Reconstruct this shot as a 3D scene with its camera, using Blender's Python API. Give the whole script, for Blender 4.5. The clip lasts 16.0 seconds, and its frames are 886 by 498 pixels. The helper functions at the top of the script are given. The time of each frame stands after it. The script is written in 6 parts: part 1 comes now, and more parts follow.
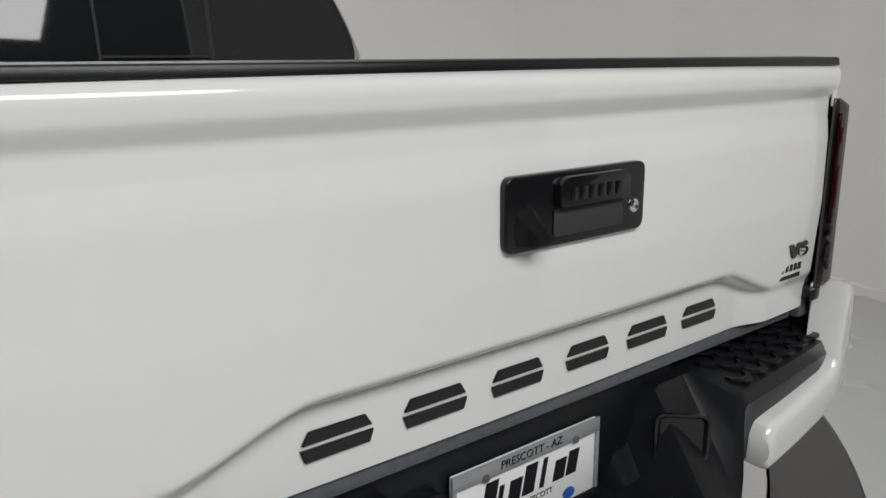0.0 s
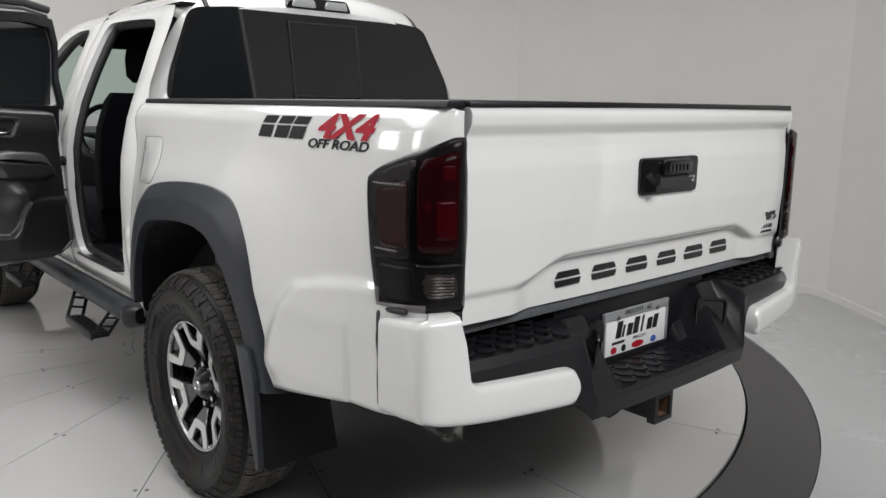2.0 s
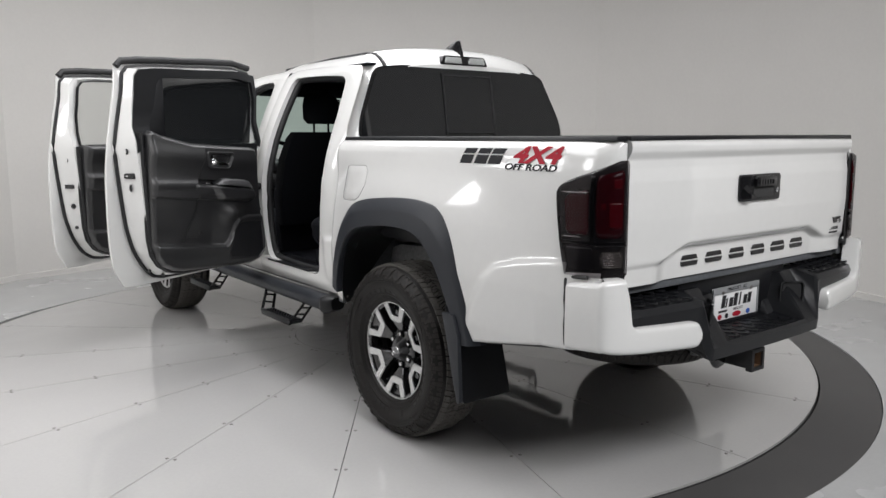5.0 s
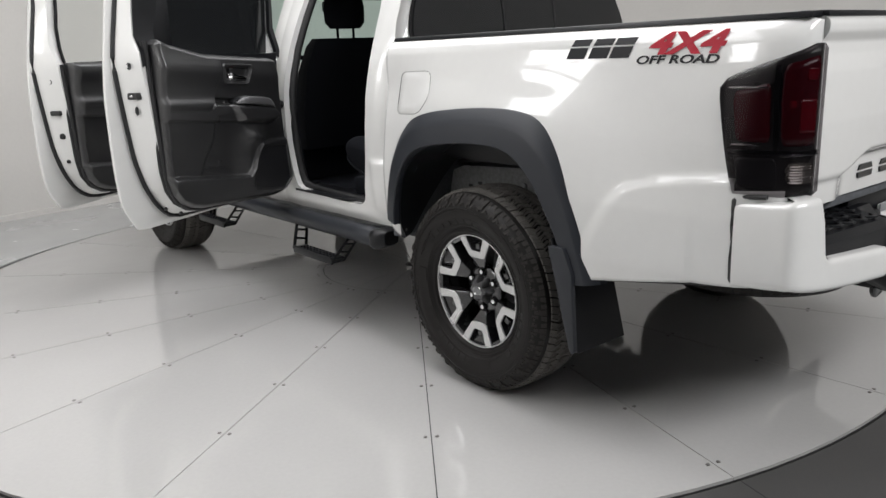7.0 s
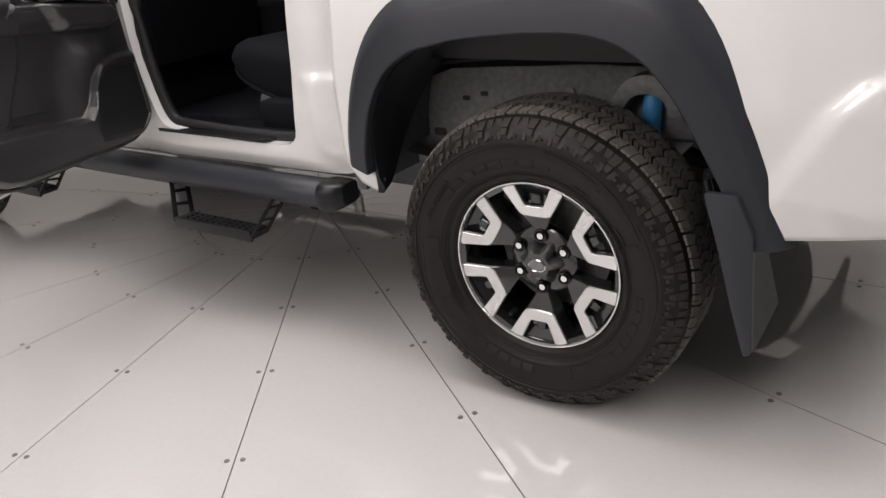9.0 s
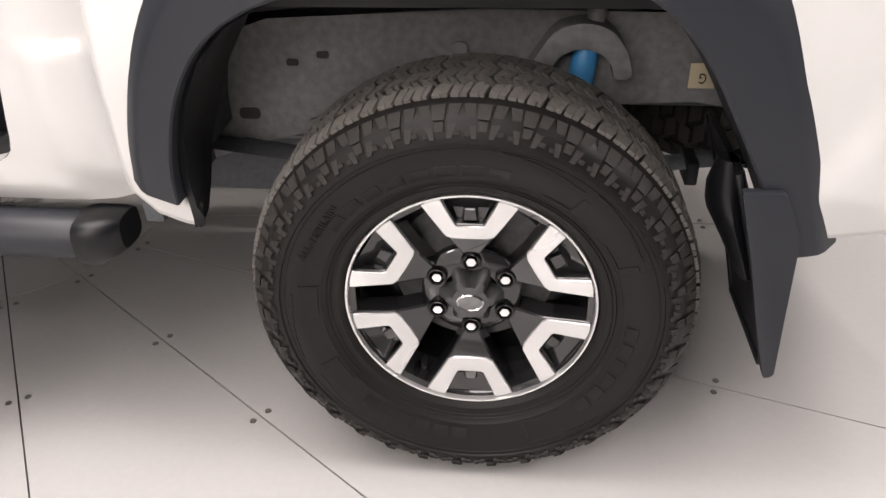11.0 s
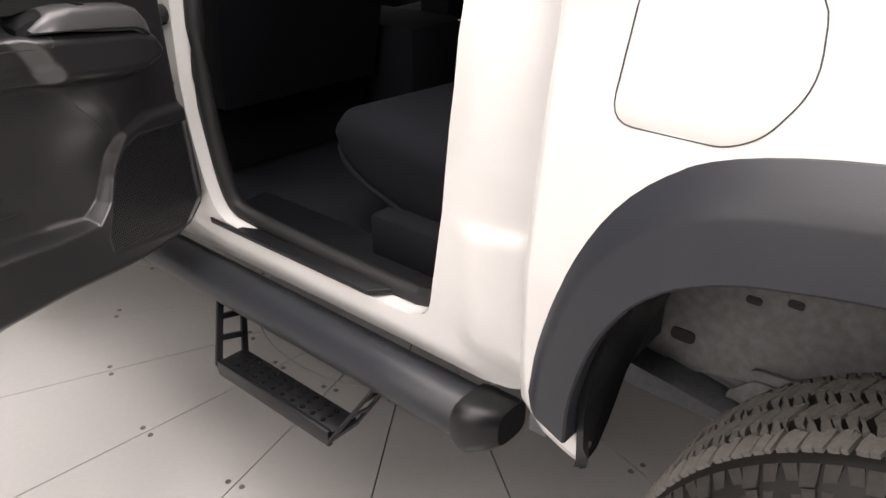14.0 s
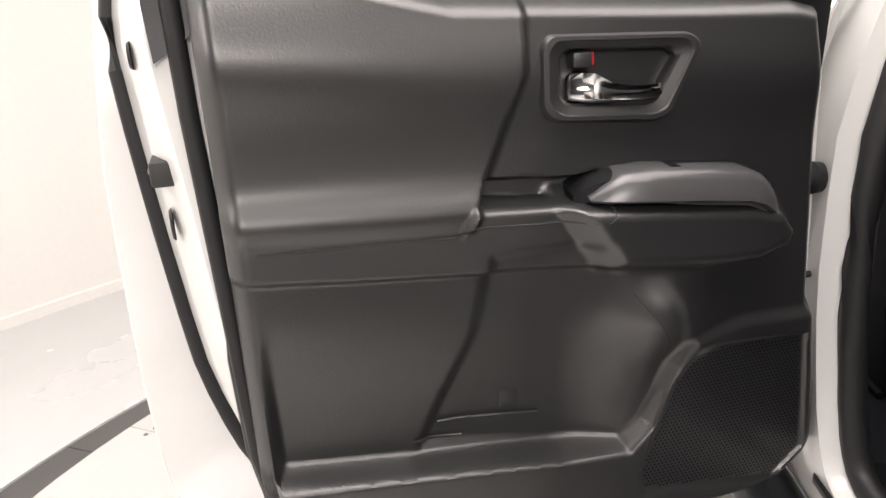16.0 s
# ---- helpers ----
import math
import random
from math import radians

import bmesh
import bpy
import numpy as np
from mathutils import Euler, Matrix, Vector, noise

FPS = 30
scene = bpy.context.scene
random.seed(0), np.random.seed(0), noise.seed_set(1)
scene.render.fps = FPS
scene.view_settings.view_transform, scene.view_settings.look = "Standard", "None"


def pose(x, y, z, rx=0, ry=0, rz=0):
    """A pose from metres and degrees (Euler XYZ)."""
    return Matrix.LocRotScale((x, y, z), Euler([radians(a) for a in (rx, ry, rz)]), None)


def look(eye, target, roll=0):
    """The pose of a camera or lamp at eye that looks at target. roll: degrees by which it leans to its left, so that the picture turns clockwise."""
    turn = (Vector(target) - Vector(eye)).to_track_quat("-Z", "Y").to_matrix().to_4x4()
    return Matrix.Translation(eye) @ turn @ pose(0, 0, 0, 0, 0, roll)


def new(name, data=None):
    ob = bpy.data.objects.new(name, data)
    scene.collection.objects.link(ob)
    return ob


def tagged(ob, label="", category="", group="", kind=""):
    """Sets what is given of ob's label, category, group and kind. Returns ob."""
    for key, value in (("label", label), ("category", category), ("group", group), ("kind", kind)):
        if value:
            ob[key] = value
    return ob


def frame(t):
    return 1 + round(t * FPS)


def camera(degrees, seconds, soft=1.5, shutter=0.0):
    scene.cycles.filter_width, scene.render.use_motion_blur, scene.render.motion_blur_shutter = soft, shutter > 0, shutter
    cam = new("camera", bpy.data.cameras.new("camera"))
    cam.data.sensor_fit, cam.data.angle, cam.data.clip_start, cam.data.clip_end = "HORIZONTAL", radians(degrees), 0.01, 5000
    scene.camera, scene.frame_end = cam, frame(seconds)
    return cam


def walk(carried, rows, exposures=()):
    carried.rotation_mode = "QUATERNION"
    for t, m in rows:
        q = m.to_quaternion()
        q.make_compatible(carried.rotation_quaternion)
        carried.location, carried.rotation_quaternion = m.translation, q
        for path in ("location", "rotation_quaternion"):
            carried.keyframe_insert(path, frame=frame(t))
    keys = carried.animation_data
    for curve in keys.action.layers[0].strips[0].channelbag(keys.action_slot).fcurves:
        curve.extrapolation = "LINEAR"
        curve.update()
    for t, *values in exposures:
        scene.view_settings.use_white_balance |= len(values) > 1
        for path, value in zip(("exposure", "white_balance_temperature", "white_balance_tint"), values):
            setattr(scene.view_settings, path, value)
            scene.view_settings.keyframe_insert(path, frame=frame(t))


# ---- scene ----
cam = camera(60.3, 16.0)
PATH = [
    (0, (-0.768, -1.888, 1.332), (0.419, -0.352, 0.852), -0.5),
    (0.5, (-1.049, -2.053, 1.326), (0.202, -0.555, 0.887), 0.6),
    (1, (-1.29, -2.18, 1.323), (0.001, -0.713, 0.897), 0.7),
    (1.5, (-1.586, -2.255, 1.316), (-0.285, -0.792, 0.905), 0.8),
    (2, (-1.868, -2.374, 1.322), (-0.574, -0.895, 0.95), 0.7),
    (2.5, (-2.116, -2.517, 1.325), (-0.84, -1.014, 0.991), 0.7),
    (3, (-2.359, -2.616, 1.328), (-1.109, -1.084, 1.03), 0.7),
    (3.5, (-2.563, -2.715, 1.345), (-1.333, -1.163, 1.067), 0.6),
    (3.7, (-2.62, -2.784, 1.343), (-1.4, -1.222, 1.07), 0.6),
    (5.8, (-2.84, -2.74, 1.336), (-1.644, -1.172, 1.003), -0.4),
    (6, (-2.882, -2.64, 1.336), (-1.678, -1.084, 0.977), -0.6),
    (6.5, (-2.858, -2.379, 1.309), (-1.65, -0.846, 0.872), -1.5),
    (7, (-2.731, -2.063, 1.268), (-1.505, -0.564, 0.768), -2.3),
    (7.5, (-2.682, -1.752, 1.244), (-1.415, -0.319, 0.661), -3.4),
    (8, (-2.618, -1.419, 1.238), (-1.292, -0.075, 0.581), -4.5),
    (8.5, (-2.474, -1.089, 1.229), (-1.089, 0.155, 0.498), -5.5),
    (9, (-2.383, -0.801, 1.202), (-0.899, 0.266, 0.391), -5.8),
    (9.5, (-2.269, -0.529, 1.195), (-0.689, 0.308, 0.299), -5.5),
    (10, (-2.095, -0.316, 1.176), (-0.444, 0.252, 0.201), -4.5),
    (12.3, (-1.933, -0.005, 1.177), (-0.253, 0.037, 0.094), 1.1),
    (12.5, (-1.939, -0.004, 1.17), (-0.25, 0.057, 0.099), 1.2),
    (13, (-1.894, -0.012, 1.189), (-0.21, 0.255, 0.144), 0.8),
    (13.5, (-1.769, -0.001, 1.255), (-0.171, 0.698, 0.277), 0.4),
    (14, (-1.654, 0.059, 1.297), (-0.3, 1.232, 0.408), 0.1),
    (14.5, (-1.513, 0.208, 1.314), (-0.539, 1.784, 0.561), -0.6),
    (15, (-1.401, 0.322, 1.326), (-0.941, 2.157, 0.677), -2.0),
    (15.5, (-1.313, 0.423, 1.323), (-1.28, 2.322, 0.694), -2.8),
    (16, (-1.275, 0.478, 1.304), (-1.418, 2.369, 0.667), -3.6),
]
walk(cam, [(t, look(eye, target, roll)) for t, eye, target, roll in PATH],
     [(0, -0.55, 6400, 10), (1, -0.36, 6400, 10), (3.5, -0.40, 6350, 12), (7, -0.36, 6400, 11), (8.5, -0.28, 6650, 16), (10, 0.36, 6850, 18), (12.5, 0.48, 6900, 19), (13.5, 0.55, 6900, 18), (14, 0.36, 6950, 18), (14.5, 0.34, 6900, 18), (15, 1.25, 6950, 17), (15.5, 0.6, 7080, 17), (16, 0.48, 6980, 16)])

# ---- light ----
TURN = (0.028, 1.597)
world = bpy.data.worlds.new("booth_world")
scene.world = world
world.use_nodes = True
world.node_tree.nodes["Background"].inputs[0].default_value = (0.9, 0.92, 1.0, 1)
world.node_tree.nodes["Background"].inputs[1].default_value = 0.15


def area_lamp(name, eye, target, w, h, power, color=(1, 0.99, 0.975)):
    d = bpy.data.lights.new(name, "AREA")
    d.shape, d.size, d.size_y, d.energy, d.color = "RECTANGLE", w, h, power, color
    ob = new(name, d)
    ob.matrix_world = look(eye, target)
    return ob


area_lamp("ceiling_light", (-0.2, 1.7, 3.45), (-0.2, 1.7, 0), 2.8, 4.0, 150)
# unseen west lamp, added to brighten the floor beside the truck
area_lamp("ceiling_light", (-2.45, 0.9, 3.45), (-2.15, 0.9, 0), 1.5, 3.4, 80)
# unseen south lamp, added and aimed to brighten the tailgate
area_lamp("ceiling_light", (-0.7, -3.5, 3.45), (-0.4, -1.4, 0.5), 3.0, 1.6, 250)
for y, z in ((2.05, 2.32), (2.05, 1.98), (0.4, 2.37), (0.4, 2.05)):
    area_lamp("side_light", (-3.43 if y > 1 else -3.66, y, z), (-0.9, 0.5, 0.8), 0.62, 0.26, 5.5)



# ---- materials ----
def mat(name, color, rough=0.5, metal=0.0, spread=0.06, grain=0.0, size=30.0, coat=0.0, spec=0.5, stain=0.0, wave=0.0):
    """Base colour with two scales of variation, fine relief of depth grain (mm) and size per metre,
    and slow waviness of depth wave (mm)."""
    m = bpy.data.materials.new(name)
    m.use_nodes = True
    n, l = m.node_tree.nodes, m.node_tree.links
    b = n["Principled BSDF"]
    b.inputs["Metallic"].default_value = metal
    b.inputs["Coat Weight"].default_value = coat
    b.inputs["Coat Roughness"].default_value = 0.03
    b.inputs["Specular IOR Level"].default_value = spec
    co = n.new("ShaderNodeTexCoord")
    big, small = n.new("ShaderNodeTexNoise"), n.new("ShaderNodeTexNoise")
    big.inputs["Scale"].default_value, big.inputs["Detail"].default_value = 2.3, 4
    small.inputs["Scale"].default_value, small.inputs["Detail"].default_value = size, 3
    l.new(co.outputs["Object"], big.inputs["Vector"])
    l.new(co.outputs["Object"], small.inputs["Vector"])
    add = n.new("ShaderNodeMath")
    add.operation = "ADD"
    l.new(big.outputs["Fac"], add.inputs[0])
    l.new(small.outputs["Fac"], add.inputs[1])
    ramp = n.new("ShaderNodeMapRange")
    ramp.inputs["From Min"].default_value, ramp.inputs["From Max"].default_value = 0.6, 1.4
    ramp.inputs["To Min"].default_value, ramp.inputs["To Max"].default_value = 1 - spread, 1 + spread
    l.new(add.outputs[0], ramp.inputs["Value"])
    mul = n.new("ShaderNodeVectorMath")
    mul.operation = "SCALE"
    mul.inputs[0].default_value = color
    l.new(ramp.outputs["Result"], mul.inputs["Scale"])
    l.new(mul.outputs["Vector"], b.inputs["Base Color"])
    rr = n.new("ShaderNodeMapRange")
    rr.inputs["From Min"].default_value, rr.inputs["From Max"].default_value = 0.3, 0.7
    rr.inputs["To Min"].default_value, rr.inputs["To Max"].default_value = max(rough - 0.05 - stain, 0.02), rough + 0.05 + stain
    l.new(big.outputs["Fac"], rr.inputs["Value"])
    l.new(rr.outputs["Result"], b.inputs["Roughness"])
    if grain:
        bump = n.new("ShaderNodeBump")
        bump.inputs["Distance"].default_value = grain / 1000
        bump.inputs["Strength"].default_value = 0.6
        l.new(small.outputs["Fac"], bump.inputs["Height"])
        l.new(bump.outputs["Normal"], b.inputs["Normal"])
        if wave:
            slow, hump = n.new("ShaderNodeTexNoise"), n.new("ShaderNodeBump")
            slow.inputs["Scale"].default_value, slow.inputs["Detail"].default_value = 4.5, 1
            l.new(co.outputs["Object"], slow.inputs["Vector"])
            hump.inputs["Distance"].default_value, hump.inputs["Strength"].default_value = wave / 1000, 1.0
            l.new(slow.outputs["Fac"], hump.inputs["Height"])
            l.new(hump.outputs["Normal"], bump.inputs["Normal"])
    return m


def glass_mat(name, color, rough=0.02, clear=0.0, tint=(0.93, 0.975, 0.955)):
    """Tinted glass: a glossy skin over a share of clear see-through."""
    m = bpy.data.materials.new(name)
    m.use_nodes = True
    n, l = m.node_tree.nodes, m.node_tree.links
    b = n["Principled BSDF"]
    b.inputs["Base Color"].default_value = (*color, 1)
    b.inputs["Roughness"].default_value = rough
    b.inputs["Alpha"].default_value = 1.0
    if clear:
        mix, tr = n.new("ShaderNodeMixShader"), n.new("ShaderNodeBsdfTransparent")
        tr.inputs[0].default_value = (*tint, 1)
        mix.inputs[0].default_value = clear
        l.new(b.outputs[0], mix.inputs[1])
        l.new(tr.outputs[0], mix.inputs[2])
        l.new(mix.outputs[0], n["Material Output"].inputs[0])
    return m


PAINT = mat("white_paint", (0.73, 0.73, 0.715), 0.16, 0, 0.015, coat=1.0)
FLARE = mat("grey_black_plastic", (0.023, 0.0255, 0.0312), 0.40, 0, 0.1, 0.15, 500, spec=0.4)
PLASTIC = mat("black_plastic", (0.007, 0.0075, 0.009), 0.38, 0, 0.15, 0.3, 350, spec=0.35)
GLOSSY = mat("gloss_black", (0.008, 0.008, 0.009), 0.16, 0, 0.05, coat=0.15, spec=0.4)
RUBBER = mat("tyre_rubber", (0.0100, 0.0088, 0.0083), 0.48, 0, 0.22, 0.25, 160, spec=0.25, stain=0.08)
DUSTY = mat("tyre_shoulder_dusty", (0.030, 0.0275, 0.0255), 0.68, 0, 0.3, 0.3, 120, spec=0.25)
TREAD = mat("tyre_tread_dusty", (0.135, 0.128, 0.119), 0.85, 0, 0.25, 0.5, 120, spec=0.2)
MACHINED = mat("machined_alloy", (0.70, 0.70, 0.70), 0.27, 0.75, 0.04, 0.02, 700)
RIMGREY = mat("dark_grey_alloy", (0.030, 0.030, 0.032), 0.14, 0.45, 0.08, coat=1.0)
CHROME = mat("chrome", (0.82, 0.82, 0.83), 0.10, 1.0, 0.02)
STEEL = mat("frame_steel", (0.19, 0.192, 0.195), 0.6, 0.1, 0.35, 0.6, 60, stain=0.1)
WELL = mat("wheel_well_liner", (0.10, 0.106, 0.115), 0.8, 0, 0.3, 0.5, 80)
REDLENS = mat("red_lens", (0.19, 0.005, 0.013), 0.22, 0, 0.25, 0.05, 120)
REDDARK = mat("smoked_red_lens", (0.085, 0.004, 0.010), 0.24, 0, 0.25, 0.04, 120)
SMOKE = mat("smoked_lens", (0.075, 0.072, 0.072), 0.30, 0.5, 0.1, coat=0.0, spec=0.5)
CLEARLENS = mat("ribbed_clear_lens", (0.30, 0.285, 0.265), 0.10, 0.5, 0.5, 0.9, 240)
CARGO = mat("cargo_lamp_lens", (0.55, 0.57, 0.56), 0.15, 0.3, 0.3, 0.5, 160)
TINT = glass_mat("tinted_glass", (0.012, 0.013, 0.014), 0.03)
CLEAR = glass_mat("clear_glass", (0.02, 0.03, 0.03), 0.02, 0.96, (0.975, 0.985, 0.978))
GREENISH = glass_mat("green_tinted_glass", (0.02, 0.03, 0.03), 0.02, 0.9, (0.62, 0.76, 0.71))
SMOKED = mat("smoked_inner_lens", (0.045, 0.044, 0.046), 0.22, 0.3, 0.1)
COVER = glass_mat("smoked_cover", (0.002, 0.002, 0.003), 0.04, 0.76, (0.55, 0.53, 0.54))
SATIN = mat("satin_grey_cap", (0.085, 0.085, 0.088), 0.33, 0.4, 0.05)
WALLP = mat("booth_wall_paint", (0.70, 0.685, 0.66), 0.75, 0, 0.025, 0.2, 40)
FLOORP = mat("turntable_paint", (0.50, 0.495, 0.485), 0.055, 0, 0.03, 0.015, 60, spec=0.9, wave=1.2)
# unseen enclosing walls and ceiling: dark so that little light bounces back
UNSEENP = mat("hall_wall_paint", (0.20, 0.20, 0.205), 0.8, 0, 0.04, 0.2, 40)
OUTERP = mat("outer_floor_paint", (0.50, 0.505, 0.505), 0.25, 0, 0.03, 0.03, 60)
RINGP = mat("dark_ring_coating", (0.075, 0.073, 0.072), 0.55, 0, 0.15, 0.4, 220)
JOINT = mat("dark_joint", (0.03, 0.03, 0.03), 0.7)
BOLTM = mat("bolt_metal", (0.20, 0.19, 0.18), 0.45, 0.7, 0.2)
TRIM = mat("door_trim_vinyl", (0.0165, 0.0165, 0.0175), 0.36, 0, 0.12, 0.35, 420, spec=1.0)
TRIMSOFT = mat("door_trim_soft_pad", (0.020, 0.020, 0.021), 0.42, 0, 0.08, 0.12, 500, spec=0.8)
CLOTH = mat("seat_cloth", (0.0065, 0.0072, 0.0098), 0.85, 0, 0.2, 0.6, 500, spec=0.15)
SEAL = mat("rubber_seal", (0.011, 0.011, 0.012), 0.6, 0, 0.1)
WHITEP = mat("plate_white", (0.80, 0.80, 0.80), 0.35, 0, 0.02)
DECALR = mat("decal_red", (0.36, 0.010, 0.025), 0.4, spec=0.2)
DECALB = mat("decal_black", (0.012, 0.012, 0.014), 0.4, spec=0.2)
BLUE = mat("blue_damper", (0.05, 0.30, 0.62), 0.4, 0, 0.1)
FRAMEGREY = mat("plate_frame_grey", (0.32, 0.33, 0.34), 0.35, 0.3)
RUST = mat("rusty_tube", (0.13, 0.07, 0.035), 0.8, 0.2, 0.4, 0.5, 90)
TAGP = mat("paper_tag", (0.60, 0.52, 0.36), 0.7)
REDP = mat("red_plastic", (0.5, 0.02, 0.03), 0.4)
BLUEP = mat("blue_print", (0.03, 0.10, 0.40), 0.4)


# ---- mesh helpers ----
def smooth(bm, angle=40):
    lim = radians(angle)
    for f in bm.faces:
        f.smooth = True
    for e in bm.edges:
        e.smooth = len(e.link_faces) != 2 or e.calc_face_angle(0) < lim


def part(name, bm, material, parent=None, label="", angle=40, m=None):
    bmesh.ops.recalc_face_normals(bm, faces=bm.faces)
    smooth(bm, angle)
    me = bpy.data.meshes.new(name)
    bm.to_mesh(me)
    bm.free()
    for mm in (material if isinstance(material, (list, tuple)) else [material]):
        me.materials.append(mm)
    ob = new(name, me)
    if parent:
        ob.parent = parent
    if m is not None:
        ob.matrix_basis = m
    if label:
        tagged(ob, label)
    return ob


def thing(name, label, category, group="", at=(0, 0, 0)):
    ob = new(name)
    ob.location = at
    return tagged(ob, label, category, group)


def box(bm, lo, hi, bevel=0.0, seg=2):
    r = bmesh.ops.create_cube(bm, size=1)
    for v in r["verts"]:
        for i in range(3):
            v.co[i] = (lo[i] + hi[i]) / 2 + v.co[i] * (hi[i] - lo[i])
    if bevel:
        es = {e for v in r["verts"] for e in v.link_edges}
        bmesh.ops.bevel(bm, geom=list(es), offset=bevel, segments=seg, affect="EDGES", profile=0.5)
    return bm


def prism(bm, pts, a, b, axis="x", bevel=0.0, seg=2, taper=0.0):
    """A closed outline in the plane across axis, from a to b along it."""
    def put(p, w):
        return {"x": (w, p[0], p[1]), "y": (p[0], w, p[1]), "z": (p[0], p[1], w)}[axis]
    cx, cy = sum(p[0] for p in pts) / len(pts), sum(p[1] for p in pts) / len(pts)
    lo = [bm.verts.new(put(p, a)) for p in pts]
    hi = [bm.verts.new(put((p[0] + (cx - p[0]) * taper, p[1] + (cy - p[1]) * taper), b)) for p in pts]
    fs = [bm.faces.new(lo), bm.faces.new(hi[::-1])]
    for i in range(len(pts)):
        j = (i + 1) % len(pts)
        fs.append(bm.faces.new((lo[j], lo[i], hi[i], hi[j])))
    if bevel:
        bmesh.ops.recalc_face_normals(bm, faces=fs)
        es = list({e for f in fs for e in f.edges})
        bmesh.ops.bevel(bm, geom=es, offset=bevel, segments=seg, affect="EDGES", profile=0.5, clamp_overlap=True)
    return bm


def loft(bm, rings, closed=True, caps=True):
    rows = [[bm.verts.new(p) for p in r] for r in rings]
    n = len(rows[0])
    for a, b in zip(rows, rows[1:]):
        for i in range(n if closed else n - 1):
            j = (i + 1) % n
            bm.faces.new((a[i], a[j], b[j], b[i]))
    if caps and closed:
        bm.faces.new(rows[0][::-1])
        bm.faces.new(rows[-1])
    return bm


def tube(bm, path, r, n=10, flat=1.0):
    """A round bar along a path of points."""
    path = [Vector(p) for p in path]
    rings = []
    for i, p in enumerate(path):
        d = (path[min(i + 1, len(path) - 1)] - path[max(i - 1, 0)]).normalized()
        s = d.cross(Vector((0, 0, 1)))
        s = s.normalized() if s.length > 0.01 else Vector((1, 0, 0))
        u = s.cross(d)
        rr = r[i] if isinstance(r, (list, tuple)) else r
        rings.append([p + s * math.cos(k * math.tau / n) * rr + u * math.sin(k * math.tau / n) * rr * flat for k in range(n)])
    return loft(bm, rings)


def lathe(bm, prof, n=64, close=False):
    """Profile of (along x, radius) turned round the x axis."""
    rows = []
    for k in range(n):
        a = k * math.tau / n
        rows.append([bm.verts.new((x, r * math.cos(a), r * math.sin(a))) for x, r in prof])
    m = len(prof)
    for k in range(n):
        a, b = rows[k], rows[(k + 1) % n]
        for i in range(m if close else m - 1):
            j = (i + 1) % m
            bm.faces.new((a[i], a[j], b[j], b[i]))
    bmesh.ops.remove_doubles(bm, verts=bm.verts, dist=1e-5)
    return bm


def lerp(a, b, t):
    return a + (b - a) * t


def step(a, b, x):
    t = min(max((x - a) / (b - a), 0), 1)
    return t * t * (3 - 2 * t)


def curve_at(pts, x):
    """Piecewise straight curve through (x, value) in rising x."""
    if x <= pts[0][0]:
        return pts[0][1]
    for (a, p), (b, q) in zip(pts, pts[1:]):
        if x <= b:
            return lerp(p, q, (x - a) / (b - a))
    return pts[-1][1]


def rounded(pts, r=0.02, seg=4):
    """The outline with rounded corners."""
    out = []
    n = len(pts)
    for i in range(n):
        p0, p, p1 = Vector(pts[i - 1]), Vector(pts[i]), Vector(pts[(i + 1) % n])
        a, b = p0 - p, p1 - p
        k = min(r, a.length * 0.45, b.length * 0.45)
        a, b = p + a.normalized() * k, p + b.normalized() * k
        for s in range(seg + 1):
            t = s / seg
            q = a * (1 - t) ** 2 + p * 2 * t * (1 - t) + b * t * t
            out.append((q.x, q.y))
    return out


def inside(poly, x, y):
    hit = False
    for i in range(len(poly)):
        (x0, y0), (x1, y1) = poly[i - 1], poly[i]
        if (y0 > y) != (y1 > y) and x < (x1 - x0) * (y - y0) / (y1 - y0) + x0:
            hit = not hit
    return hit


def thicken(bm, off):
    """Give an open sheet a back at the offset and closed edges."""
    off = Vector(off)
    vs, fs = list(bm.verts), list(bm.faces)
    rim = [e for e in bm.edges if len(e.link_faces) == 1]
    back = {v: bm.verts.new(v.co + off) for v in vs}
    for f in fs:
        bm.faces.new([back[v] for v in reversed(f.verts)])
    for e in rim:
        a, b = e.verts
        bm.faces.new((a, b, back[b], back[a]))


def lettering(name, words, size, m, material, parent, depth=0.001, shear=0.0, label="", wide=1.0, bold=0.0):
    cu = bpy.data.curves.new(name, "FONT")
    cu.body, cu.size, cu.extrude, cu.shear, cu.align_x, cu.align_y = words, size, depth, shear, "CENTER", "CENTER"
    cu.offset = bold
    tmp = new(name, cu)
    me = bpy.data.meshes.new_from_object(tmp.evaluated_get(bpy.context.evaluated_depsgraph_get()))
    bpy.data.objects.remove(tmp)
    bm = bmesh.new()
    bm.from_mesh(me)
    bm.transform(Matrix.Diagonal((wide, 1, 1, 1)))
    bmesh.ops.remove_doubles(bm, verts=bm.verts, dist=0.00002)
    left = set(bm.verts)
    made = []
    for first in bm.verts:
        if first not in left:
            continue
        left.remove(first)
        stack, island = [first], []
        while stack:
            v = stack.pop()
            island.append(v)
            for e in v.link_edges:
                w = e.other_vert(v)
                if w in left:
                    left.remove(w)
                    stack.append(w)
        one = bmesh.new()
        to = {v: one.verts.new(v.co) for v in island}
        for f in dict.fromkeys(f for v in island for f in v.link_faces):
            one.faces.new([to[v] for v in f.verts])
        ob = part(name, one, material, parent, label, 30, m)
        made.append(ob)
    bm.free()
    bpy.data.meshes.remove(me)
    return made


